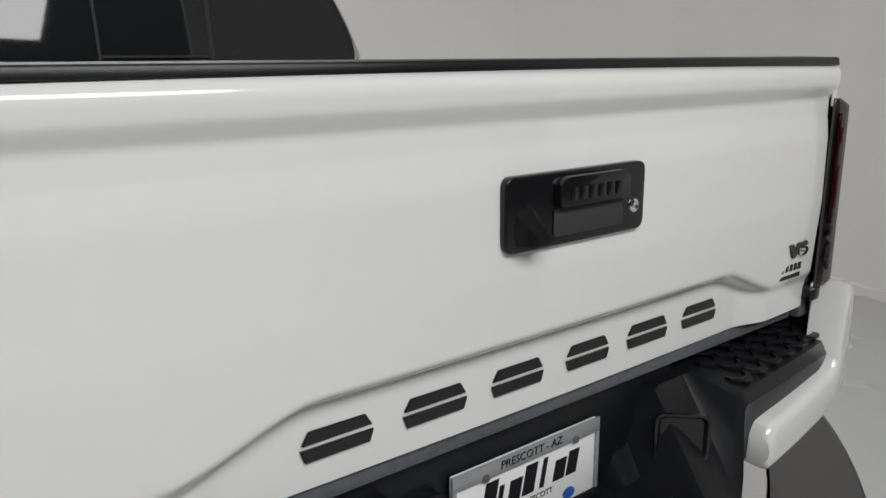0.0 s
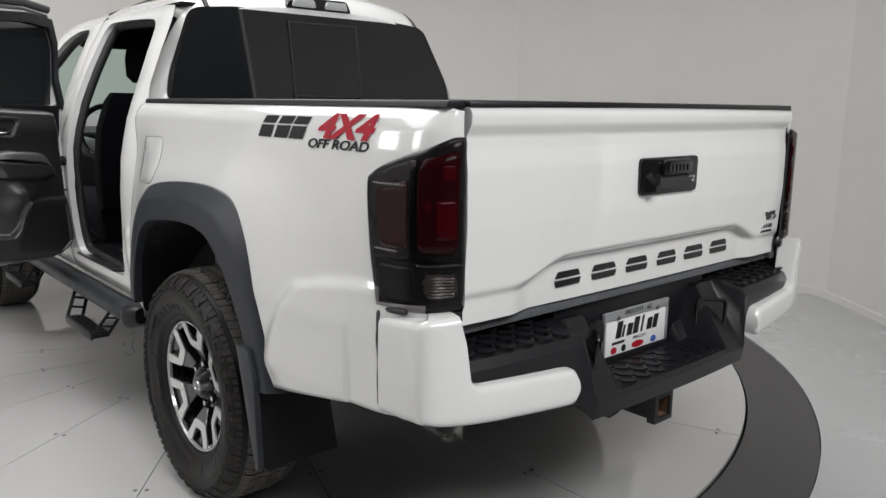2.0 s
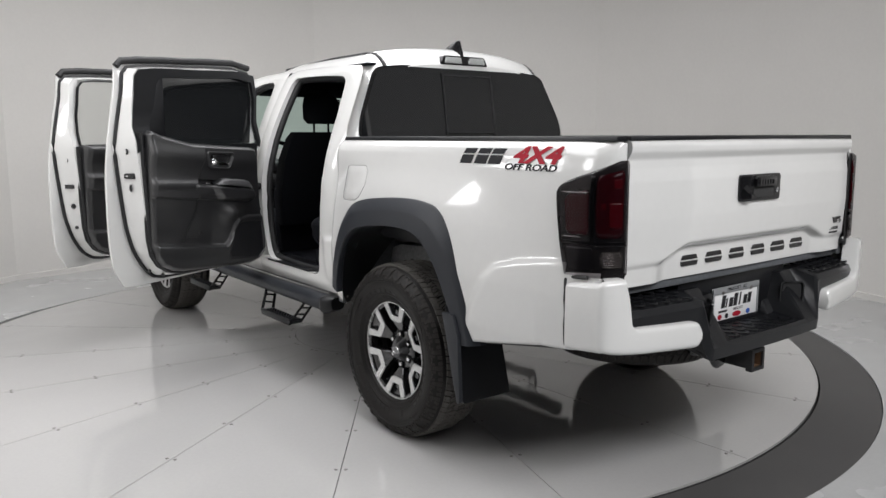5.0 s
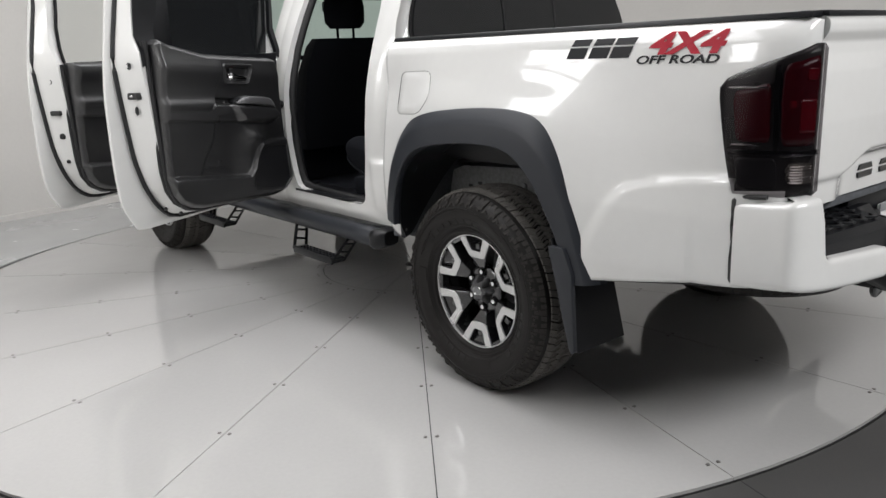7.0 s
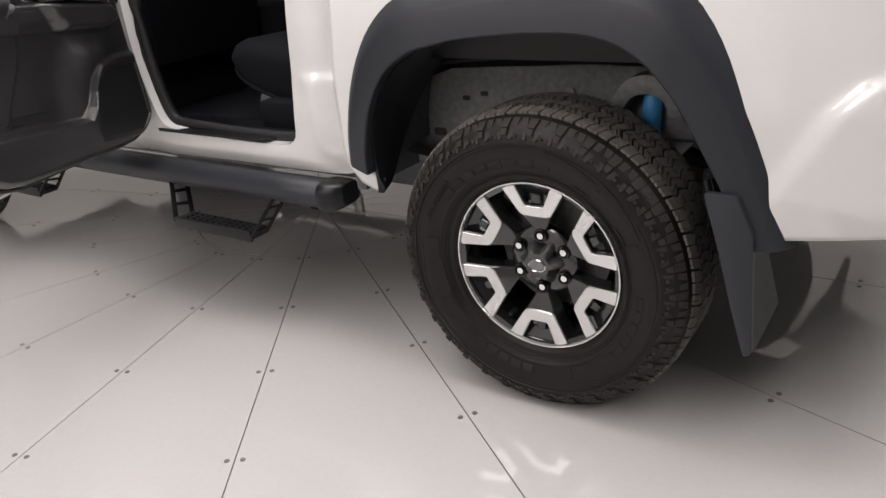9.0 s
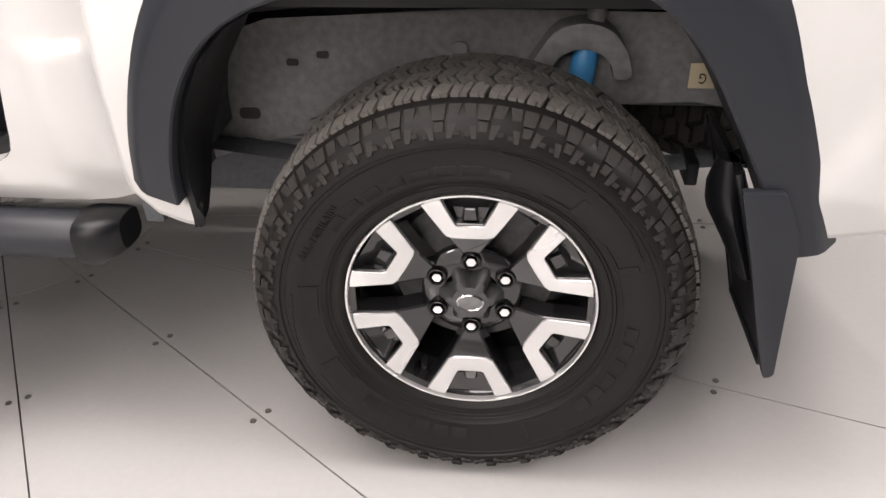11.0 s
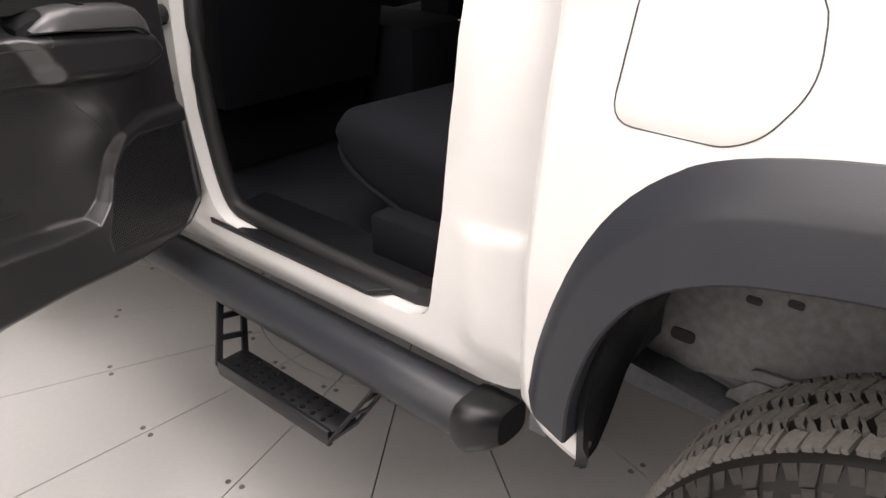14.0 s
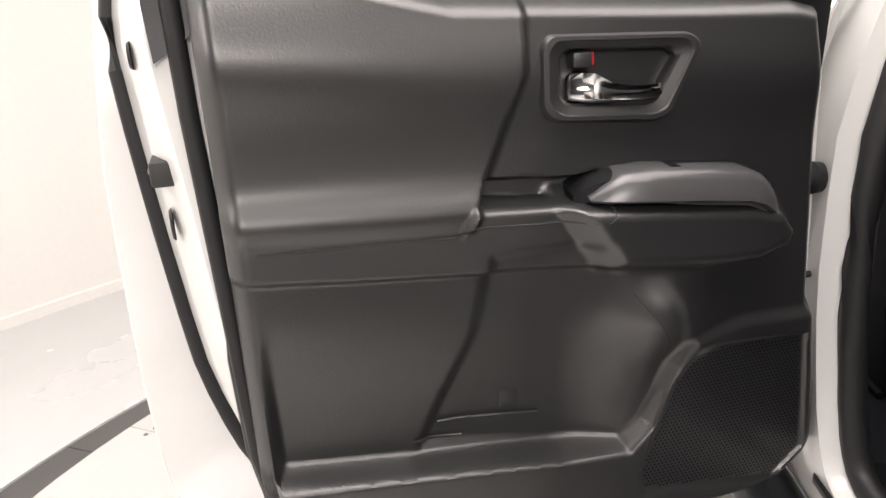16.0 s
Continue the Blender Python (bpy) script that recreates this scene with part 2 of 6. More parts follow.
# ---- the booth ----
def disc_ring(bm, r0, r1, z, n=160, a0=0.0, a1=math.tau, cx=TURN[0], cy=TURN[1], zb=None):
    """A flat ring, or a round plate, with an edge down to zb."""
    full = abs(a1 - a0 - math.tau) < 1e-6
    k = n if full else n + 1
    ang = [a0 + (a1 - a0) * i / n for i in range(k)]
    rings = [(r0, z), (r1, z)] + ([(r1, zb)] if zb is not None else [])
    rows = [[bm.verts.new((cx + r * math.cos(a), cy + r * math.sin(a), zz)) for a in ang] for r, zz in rings]
    for a, b in zip(rows, rows[1:]):
        for i in range(n):
            j = (i + 1) % k
            bm.faces.new((a[i], b[i], b[j], a[j]))
    return bm


bm = bmesh.new()
box(bm, (-9, -9, -0.25), (9, 9, -0.035))
tagged(part("ground", bm, OUTERP), "pale grey painted concrete floor of the photo booth", "floor", kind="structure")
RIM = (0.016, 1.447, 2.905)


def crescent(bm, r0, c0, r1, c1, z, zb, n=200):
    """A flat band between two circles that need not share a centre, with edges down to zb."""
    rows = []
    for r, c, zz in ((r0, c0, zb), (r0, c0, z), (r1, c1, z), (r1, c1, zb)):
        rows.append([bm.verts.new((c[0] + r * math.cos(k * math.tau / n), c[1] + r * math.sin(k * math.tau / n), zz)) for k in range(n)])
    for p, q in zip(rows, rows[1:]):
        for k in range(n):
            j = (k + 1) % n
            bm.faces.new((p[k], q[k], q[j], p[j]))
    return bm


bm = bmesh.new()
crescent(bm, RIM[2] + 0.004, RIM, 12.0, RIM, -0.004, -0.03)
tagged(part("floor", bm, OUTERP), "pale grey glossy floor outside the turntable ring", "floor", kind="structure")
bm = bmesh.new()
crescent(bm, 2.755, TURN, RIM[2], RIM, -0.010, -0.04)
ring_plate = tagged(part("ring", bm, RINGP), "dark grey gritty ring round the turntable", "turntable ring", kind="structure")
bm = bmesh.new()
disc_ring(bm, 2.0, 2.760, -0.035)
tagged(part("ring_pit", bm, JOINT), "black gap between turntable and ring", "gap", kind="structure")
for az in (-107, -155, -199):
    ca, sa = math.cos(radians(az)), math.sin(radians(az))
    bm = bmesh.new()
    far = 2.905 - 2.745 + 2.755 + 0.15 * math.cos(radians(az + 94.5)) - 0.012
    loft(bm, [[(TURN[0] + r * ca - w * sa, TURN[1] + r * sa + w * ca, z) for w, z in ((-0.002, -0.0095), (0.002, -0.0095), (0.002, -0.012), (-0.002, -0.012))] for r in (2.757, far)])
    part("ring_joint", bm, JOINT, ring_plate, "dark joint across the ring")
bm = bmesh.new()
disc_ring(bm, 0.0001, 2.746, -0.012, zb=-0.03)
bmesh.ops.remove_doubles(bm, verts=bm.verts, dist=0.001)
table = tagged(part("turntable", bm, JOINT), "round turntable of pale grey screwed wedge panels", "turntable", kind="structure")
SEAMS, A0, RIN = 19, radians(6.343), 0.56


def wedge(r0, r1, half, name):
    bm = bmesh.new()
    g = 0.0018
    n = 6
    lo, hi = [], []
    for zz, store in ((0.0, hi), (-0.011, lo)):
        for i in range(n + 1):
            a = -half + 2 * half * i / n
            store.append((r1 * math.cos(a) , r1 * math.sin(a) - g * (1 if a > 0 else -1) * (abs(i - n / 2) == n / 2), zz))
        for i in range(n, -1, -1):
            a = -half + 2 * half * i / n
            store.append((r0 * math.cos(a), r0 * math.sin(a) - g * (1 if a > 0 else -1) * (abs(i - n / 2) == n / 2), zz))
    a = [bm.verts.new(p) for p in hi]
    b = [bm.verts.new(p) for p in lo]
    bm.faces.new(a)
    for i in range(len(a)):
        j = (i + 1) % len(a)
        bm.faces.new((a[j], a[i], b[i], b[j]))
    ob = part(name, bm, FLOORP, table)
    return ob


half = math.pi / SEAMS
outer_panel, inner_panel = wedge(RIN + 0.002, 2.744, half, "panel"), wedge(0.06, RIN - 0.002, half, "panel")
for k in range(SEAMS):
    for src in (outer_panel, inner_panel):
        ob = src if k == 0 else new("panel", src.data)
        ob.parent = table
        ob.matrix_basis = pose(TURN[0], TURN[1], 0, 0, 0, math.degrees(A0 + half + k * 2 * half))
bm = bmesh.new()
bmesh.ops.create_cone(bm, cap_ends=True, segments=10, radius1=0.0075, radius2=0.0065, depth=0.002)
first = part("screw", bm, BOLTM, table)
for k in range(SEAMS):
    for r in (0.60, 1.01, 1.41, 1.812, 2.225, 2.655):
        for side in (-1, 1):
            a = A0 + k * 2 * half
            ob = first if (k == 0 and r == 0.585 and side == -1) else new("screw", first.data)
            ob.parent = table
            ob.location = (TURN[0] + r * math.cos(a) - side * 0.02 * math.sin(a), TURN[1] + r * math.sin(a) + side * 0.02 * math.cos(a), 0.0012)

def wall_ring(i, add=0.0):
    """Point of the curved wall: six slightly flattened panels of 46.7 degrees meet in soft corners."""
    a = radians(-72.7 + i * 4.67)
    d = radians(((i % 10) - 5) * 4.67)
    r = 4.07 * (0.62 + 0.38 * math.cos(radians(23.35)) / math.cos(d)) + add
    return TURN[0] + r * math.cos(a), TURN[1] + r * math.sin(a)


bm = bmesh.new()
loft(bm, [[(*wall_ring(i), -0.02), (*wall_ring(i), 3.6), (*wall_ring(i, 0.13), 3.6), (*wall_ring(i, 0.13), -0.02)] for i in range(61)])
tagged(part("wall_curved", bm, WALLP, angle=4.68), "off-white painted curved booth wall of flat-faced panels", "wall", kind="structure")
bm = bmesh.new()
loft(bm, [[(*wall_ring(i, 0.0), -0.006), (*wall_ring(i, -0.012), -0.006), (*wall_ring(i, -0.012), 0.045), (*wall_ring(i, 0.0), 0.05)] for i in range(61)])
tagged(part("baseboard", bm, WALLP), "low off-white skirting round the curved wall", "skirting", kind="structure")
# added walls out of view, dark to deepen blacks and shadows
for nm, lo, hi in (("wall_south", (-9, -7.2, -0.03), (9, -7.0, 3.6)), ("wall_west", (-7.2, -7, -0.03), (-7, 9, 3.6)),
                   ("wall_east", (7, -7, -0.03), (7.2, 9, 3.6)), ("wall_north", (-7, 8, -0.03), (7, 8.2, 3.6))):
    bm = bmesh.new()
    box(bm, lo, hi)
    tagged(part(nm, bm, UNSEENP), "unseen dark grey enclosing wall, kept dark to cut bounced light", "wall", kind="structure")
# added ceiling out of view, dark for the same reason
bm = bmesh.new()
box(bm, (-9, -9, 3.6), (9, 9, 3.75))
tagged(part("ceiling", bm, UNSEENP), "unseen ceiling above the booth, dark grey to cut bounced light", "ceiling", kind="structure")

# ---- the truck ----
truck = thing("pickup_truck", "white four-door pickup truck with black flares, doors open, on turntable", "pickup truck")


def side_x(z):
    return curve_at([(0.5, 0.845), (0.62, 0.865), (0.8, 0.872), (1.0, 0.862), (1.12, 0.85), (1.22, 0.838), (1.27, 0.828), (1.295, 0.815), (1.312, 0.795), (1.32, 0.775)], z)


ARCH_OUT = [(0.577, 0.602), (0.567, 0.70), (0.53, 0.835), (0.465, 0.942), (0.375, 1.012), (0.26, 1.048), (0.10, 1.067), (-0.08, 1.076), (-0.22, 1.070), (-0.328, 1.042), (-0.432, 0.945), (-0.500, 0.82), (-0.548, 0.67), (-0.585, 0.53)]
ARCH_IN = [(0.480, 0.575), (0.477, 0.65), (0.447, 0.757), (0.387, 0.845), (0.30, 0.90), (0.20, 0.926), (0.08, 0.941), (-0.06, 0.948), (-0.175, 0.940), (-0.258, 0.905), (-0.325, 0.835), (-0.385, 0.735), (-0.44, 0.63), (-0.49, 0.52)]


def lamp_front(z):
    return curve_at([(0.86, -1.040), (0.96, -1.000), (1.06, -0.968), (1.12, -0.952), (1.175, -0.945), (1.25, -0.945)], z)


def corner_path(s, z, grow=0.0):
    """Plan of the bed's rear corner: s 0 at the side (y = -0.90), 1 at the tailgate's edge."""
    x0 = side_x(z) + grow
    p0, p1, p2, p3 = (-x0, -0.90), (-x0 - 0.004, -1.10), (-0.86, -1.165 - grow), (-0.752, -1.163 - grow)
    p2 = (-min(x0, 0.86) + 0.012, -1.162 - grow)
    a, b, c, d = (1 - s) ** 3, 3 * s * (1 - s) ** 2, 3 * s * s * (1 - s), s ** 3
    return tuple(a * p0[i] + b * p1[i] + c * p2[i] + d * p3[i] for i in (0, 1))


def lamp_top(t):
    return lerp(1.148, 1.254, min(max(t, 0) / 0.85, 1) ** 0.5)


def bedside(sign):
    bm = bmesh.new()
    bottom = [(-1.2, 0.64), (-1.0, 0.622), (-0.55, 0.545), (-0.4, 0.52), (0.4, 0.505), (0.5, 0.512), (0.545, 0.53), (0.583, 0.58)]
    cols = [("y", 0.583 - i * 0.0125) for i in range(119)] + [("s", i / 26) for i in range(27)]
    zs = [0.50 + i * 0.0115 for i in range(70)] + [1.306, 1.3125, 1.318, 1.321]
    grid = []
    for kind, c in cols:
        col = []
        for z in zs:
            base = curve_at(bottom, c if kind == "y" else -0.9 - 0.26 * c)
            crown = zs[-1] - (0.012 * step(0.45, 1.0, c) if kind == "s" else 0)
            z = base + (z - zs[0]) * (crown - base) / (zs[-1] - zs[0])
            if kind == "y":
                x, y = side_x(z), c
                d = math.hypot(y * 0.95, z - 0.42)
                x += 0.030 * (1 - step(0.60, 0.98, d)) * step(1.26, 1.05, z)
                x -= 0.022 * step(0.30, 0.58, y) * step(1.3, 1.1, z)
                px, py = -x, y
            else:
                px, py = corner_path(c, z)
            # lower rear panel stands proud
            edge = curve_at([(0.55, -0.47), (0.63, -0.50), (0.80, -0.60), (0.86, -0.66), (0.88, -0.74)], z)
            px -= 0.013 * step(edge + 0.02, edge - 0.045, py) * step(0.898 + 0.03 * step(-0.7, -1.0, py), 0.868 + 0.03 * step(-0.7, -1.0, py), z) * (1 if kind == "y" else 1 - c)
            col.append(bm.verts.new((px, py, z)))
        grid.append(col)
    mid = [((a[0] * 0.5 + b[0] * 0.5), (a[1] * 0.5 + b[1] * 0.5)) for a, b in zip(ARCH_OUT, ARCH_IN)]
    mid = [(0.468, 0.3), (0.468, 0.555), (0.525, 0.575)] + mid[1:] + [(mid[-1][0], 0.3)]
    for i in range(len(cols) - 1):
        for j in range(len(zs) - 1):
            q = [grid[i][j], grid[i + 1][j], grid[i + 1][j + 1], grid[i][j + 1]]
            cy = sum(v.co.y for v in q) / 4
            cz = sum(v.co.z for v in q) / 4
            if inside(mid, cy, cz):
                continue
            if cols[i][0] == "s":
                lead = max((lamp_front(cz) + 0.90) / -0.72, 0) + 0.02
                t = (cols[i][1] - lead) / (1 - lead)
                if t > 0.03 and 0.885 < cz < lamp_top(t) - 0.012:
                    continue
            if cols[i][0] == "s" and cz < 0.845 and cols[i][1] > 0.45:
                continue
            bm.faces.new(q)
    for v in bm.verts:
        v.co.x *= -sign
    bmesh.ops.delete(bm, geom=[v for v in bm.verts if not v.link_faces], context="VERTS")
    return bm


for sg in (-1, 1):
    side = part("bed_side", bedside(sg), PAINT, truck, angle=60)
    md = side.modifiers.new("thickness", "SOLIDIFY")
    md.thickness, md.offset = 0.004, -1

for sg in (-1, 1):
    bm = bmesh.new()
    prism(bm, rounded([(0.583, 0.640), (0.583, 0.578), (0.560, 0.546), (0.525, 0.526), (0.505, 0.517), (0.490, 0.522), (0.488, 0.545), (0.494, 0.640)], 0.010), sg * 0.828, sg * 0.8455, "x", 0.005, 3)
    part("bed_corner", bm, PAINT, truck, "white lower front corner of the bed side", angle=35)
for sg in (-1, 1):
    bm = bmesh.new()
    tube(bm, [(sg * 0.850, y, z) for y, z in ((-0.56, 0.542), (-0.70, 0.566), (-0.85, 0.592), (-1.0, 0.616))], 0.009, 8)
    part("edge_strip", bm, PLASTIC, truck, "black strip under the bed side")

# flares
def flare(sign):
    bm = bmesh.new()
    prof = [(0.0, 0.860), (0.0, 0.872), (0.04, 0.888), (0.30, 0.916), (0.42, 0.924), (0.47, 0.926), (0.97, 0.932), (1.0, 0.928), (1.0, 0.905), (1.03, 0.85), (0.98, 0.84)]
    rings = []
    n = len(ARCH_OUT)
    dense = []
    for k in range((n - 1) * 4 + 1):
        t = k / 4
        i = min(int(t), n - 2)
        f = t - i
        def cr(P, ax):
            p0, p1, p2, p3 = P[max(i - 1, 0)][ax], P[i][ax], P[i + 1][ax], P[min(i + 2, n - 1)][ax]
            return 0.5 * (2 * p1 + (p2 - p0) * f + (2 * p0 - 5 * p1 + 4 * p2 - p3) * f * f + (3 * p1 - p0 - 3 * p2 + p3) * f ** 3)
        dense.append(((cr(ARCH_OUT, 0), cr(ARCH_OUT, 1)), (cr(ARCH_IN, 0), cr(ARCH_IN, 1))))
    for (o, q) in dense:
        y_mid = o[0]
        lean = 0.022 * step(0.3, 0.55, y_mid) + 0.012 * step(-0.35, -0.55, y_mid)
        rings.append([(sign * (x - lean), lerp(o[0], q[0], f), lerp(o[1], q[1], f)) for f, x in prof])
    loft(bm, rings, closed=True, caps=True)
    return bm


for sg in (-1, 1):
    part("wheel_flare", flare(sg), FLARE, truck, "matt grey-black plastic wheel arch flare", angle=24)
# front flares and wings
for sg in (-1, 1):
    bm = flare(sg)
    for v in bm.verts:
        v.co.y = 3.236 + v.co.y * 0.95
    part("wheel_flare", bm, FLARE, truck, "matt grey-black plastic wheel arch flare", angle=24)

# tailgate
GW = 0.745


def gate_y(x, z):
    y = -1.150 - 0.012 * (1 - (x / GW) ** 2)
    y -= curve_at([(0.82, 0.0), (0.9, 0.004), (1.05, 0.012), (1.18, 0.010), (1.225, 0.004), (1.255, 0.004), (1.28, 0.020), (1.30, 0.022), (1.312, 0.018), (1.32, 0.004)], z)
    ax = abs(x - 0.01)
    zc = 0.948 - 0.052 * step(0.40, 0.585, ax)
    deep = 0.022 * (1 - step(0.50, 0.60, ax)) + 0.009
    y += deep * step(zc + 0.012, zc - 0.016, z)
    return y


bm = bmesh.new()
xs = [-GW + 2 * GW * i / 150 for i in range(151)]
zs = [0.826 + 0.494 * i / 90 for i in range(91)]
front = [[bm.verts.new((x + 0.008, gate_y(x, z), z)) for z in zs] for x in xs]
for a, b in zip(front, front[1:]):
    for j in range(90):
        bm.faces.new((a[j], b[j], b[j + 1], a[j + 1]))
thicken(bm, (0, 0.05, 0))
gate = part("tailgate", bm, PAINT, truck, "white painted tailgate with a pressed crease", angle=60)
bm = bmesh.new()
prism(bm, [(-1.168, 1.318), (-1.165, 1.332), (-1.09, 1.334), (-1.085, 1.316)], -0.738, 0.752, "x", 0.003)
part("top_cap", bm, PLASTIC, gate, "black plastic cap along the tailgate's top")

# bed rails, floor and walls
for sg in (-1, 1):
    bm = bmesh.new()
    prism(bm, [(sg * 0.792, 1.316), (sg * 0.786, 1.331), (sg * 0.70, 1.333), (sg * 0.695, 1.28), (sg * 0.70, 1.28), (sg * 0.71, 1.316)], -1.15, 0.575, "y", 0.003)
    part("rail_cap", bm, PLASTIC, truck, "black plastic bed rail cap")
    bm = bmesh.new()
    box(bm, (min(sg * 0.70, sg * 0.73), -1.10, 0.865), (max(sg * 0.70, sg * 0.73), 0.52, 1.30))
    part("bed_wall", bm, PLASTIC, truck)
bm = bmesh.new()
box(bm, (-0.70, -1.10, 0.845), (0.70, 0.52, 0.875))
part("bed_floor", bm, PLASTIC, truck, "black composite bed floor")
bm = bmesh.new()
box(bm, (-0.73, 0.49, 0.78), (0.73, 0.53, 1.315))
part("bed_wall", bm, PLASTIC, truck)

# tail lamps
def lamp_patch(bm, s0, s1, z0, z1, grow, sign, ns=14, nz=14, ribs=0.0):
    """A piece of the lens: s along the corner, z0 and z1 as functions of s."""
    rows = []
    for i in range(ns + 1):
        t = i / ns
        row = []
        for j in range(nz + 1):
            za, zb = z0(t), z1(t)
            z = lerp(za, zb, j / nz)
            f = lamp_front(z)
            sa = max(0.0, min(1.0, s0 + (s1 - s0) * t))
            # the front edge leans with height
            lead = (f + 0.90) / -0.72
            s = lerp(max(lead, 0) * 1.0 + 0.02, 1.0, sa)
            bulge = grow + ribs * (j % 2) + ribs * 0.6 * (i % 2)
            x, y = corner_path(s, z, bulge)
            row.append(bm.verts.new((x * -sign, y, z)))
        rows.append(row)
    for a, b in zip(rows, rows[1:]):
        for j in range(nz):
            bm.faces.new((a[j], b[j], b[j + 1], a[j + 1]))
    return bm


for sg in (-1, 1):
    lo = lambda t: 0.872
    hi = lamp_top
    bm = bmesh.new()
    lamp_patch(bm, 0, 1, lo, hi, 0.005, sg, 22, 30)
    lamp = part("tail_lamp", bm, SMOKE, truck, "smoked tail lamp with red and clear lenses", angle=50)
    md = lamp.modifiers.new("thickness", "SOLIDIFY")
    md.thickness, md.offset = 0.004, -1
    bm = bmesh.new()
    rows = []
    for i in range(25):
        t = i / 24
        row = []
        for j in range(31):
            z = lerp(lo(t), hi(t), j / 30)
            s = lerp(max((lamp_front(z) + 0.90) / -0.72, 0) + 0.02, 1.0, t)
            rim = min(t, 1 - t) * 0.30
            rim = min(rim, z - lo(t), hi(t) - z)
            ridge = 0.007 * math.exp(-((t - 0.40) / 0.05) ** 2) * min(rim / 0.012, 1)
            x, y = corner_path(s, z, 0.007 + 0.014 * min(rim / 0.012, 1) ** 0.5 + ridge)
            row.append(bm.verts.new((x * -sg, y, z)))
        rows.append(row)
    for a, b in zip(rows, rows[1:]):
        for j in range(30):
            bm.faces.new((a[j], b[j], b[j + 1], a[j + 1]))
    part("lens_cover", bm, COVER, lamp, "glossy smoked lens cover", angle=60)
    for nm, s0, s1, za, zb, m, lab in (
            ("red_lens", 0.09, 0.36, 1.012, 1.140, REDDARK, "deep red side lens"),
            ("red_lens", 0.46, 0.92, 1.003, 1.205, REDDARK, "deep red stop lens"),
            ("reflector", 0.66, 0.88, 1.035, 1.120, REDLENS, "bright red reflector block"),
            ("reflector", 0.72, 0.86, 1.165, 1.195, REDLENS, "bright red reflector block"),
            ("reflector", 0.54, 0.61, 1.098, 1.116, REDLENS, "bright red reflector block"),
            ("divider", 0.385, 0.435, 0.985, 1.205, GLOSSY, "gloss black divider between the lenses"),
            ("trim_bar", 0.45, 0.95, 0.977, 0.9815, CHROME, "thin chrome bar"),
            ("trim_bar", 0.06, 0.26, 1.003, 1.0065, CHROME, "thin chrome bar"),
            ("trim_bar", 0.06, 0.34, 1.1475, 1.1515, CHROME, "thin chrome bar"),
            ("lower_lens", 0.06, 0.42, 0.892, 0.972, SMOKED, "smoked clear side lens"),
            ("reverse_lens", 0.52, 0.90, 0.905, 0.960, CLEARLENS, "ribbed clear reversing lens"),
            ("lens_bar", 0.03, 0.95, 0.982, 0.992, GLOSSY, "")):
        bm = bmesh.new()
        rr = 0.0 if m in (GLOSSY, CHROME) else (0.006 if nm == "reflector" else 0.022)
        nip = lambda t, rr=rr: rr * (1 - math.sqrt(max(1 - (max(abs(2 * t - 1) - 0.72, 0) / 0.28) ** 2, 0)))
        top = (lambda t, zb=zb: zb + (0.022 * t if nm == "red_lens" else 0) - nip(t))
        lamp_patch(bm, s0, s1, lambda t, za=za: za + nip(t), top, 0.014 if m in (GLOSSY, CHROME) or nm == "reflector" else 0.011, sg, 24, 16 if m is CLEARLENS else 10, 0.003 if m is CLEARLENS else 0.0)
        o = part(nm, bm, m, lamp, lab, angle=50)
        md = o.modifiers.new("thickness", "SOLIDIFY")
        md.thickness, md.offset = 0.006, -1
    bm = bmesh.new()
    lamp_patch(bm, 0.0, 1.0, lambda t: 0.845, lambda t: 0.873, 0.004, sg, 14, 2)
    o = part("lamp_base", bm, PLASTIC, lamp)
    md = o.modifiers.new("thickness", "SOLIDIFY")
    md.thickness, md.offset = 0.03, -1

# bumper
bm = bmesh.new()
# centre step pad: section in (y, z) across x, with a lowered middle
sec_hi = [(-1.04, 0.62), (-1.04, 0.765), (-1.13, 0.772), (-1.232, 0.757), (-1.245, 0.735), (-1.240, 0.62), (-1.20, 0.575), (-1.08, 0.56)]
sec_lo = [(-1.04, 0.55), (-1.04, 0.600), (-1.13, 0.600), (-1.258, 0.592), (-1.270, 0.580), (-1.262, 0.535), (-1.22, 0.522), (-1.08, 0.52)]
rings = []
lean = ((0.175, 0.205), (0.175, 0.215), (0.245, 0.285), (0.355, 0.395), (0.370, 0.405), (0.380, 0.420), (0.33, 0.41), (0.22, 0.33))
for k in range(-80, 81):
    x = k / 100
    sweep = 0.05 * (abs(x) / 0.80) ** 2
    row = []
    for i, (a, b) in enumerate(zip(sec_hi, sec_lo)):
        f = 1 - step(lean[i][0], lean[i][1], abs(x))
        row.append((x + 0.008, lerp(a[0], b[0], f) + (sweep if i in (3, 4, 5, 6) else 0), lerp(a[1], b[1], f) + (0.055 * step(0.45, 0.62, abs(x)) if i in (6, 7) else 0)))
    rings.append(row)
loft(bm, rings)
bumper = part("rear_bumper", bm, PLASTIC, truck, "black plastic step bumper with white painted corners", angle=30)
bm = bmesh.new()
box(bm, (-0.36, -1.10, 0.62), (0.376, -1.055, 0.80), 0.006)
part("plate_recess", bm, PLASTIC, bumper)
bm = bmesh.new()
box(bm, (-0.74, -1.12, 0.795), (0.756, -1.05, 0.83), 0.004)
part("gap_filler", bm, WELL, bumper)


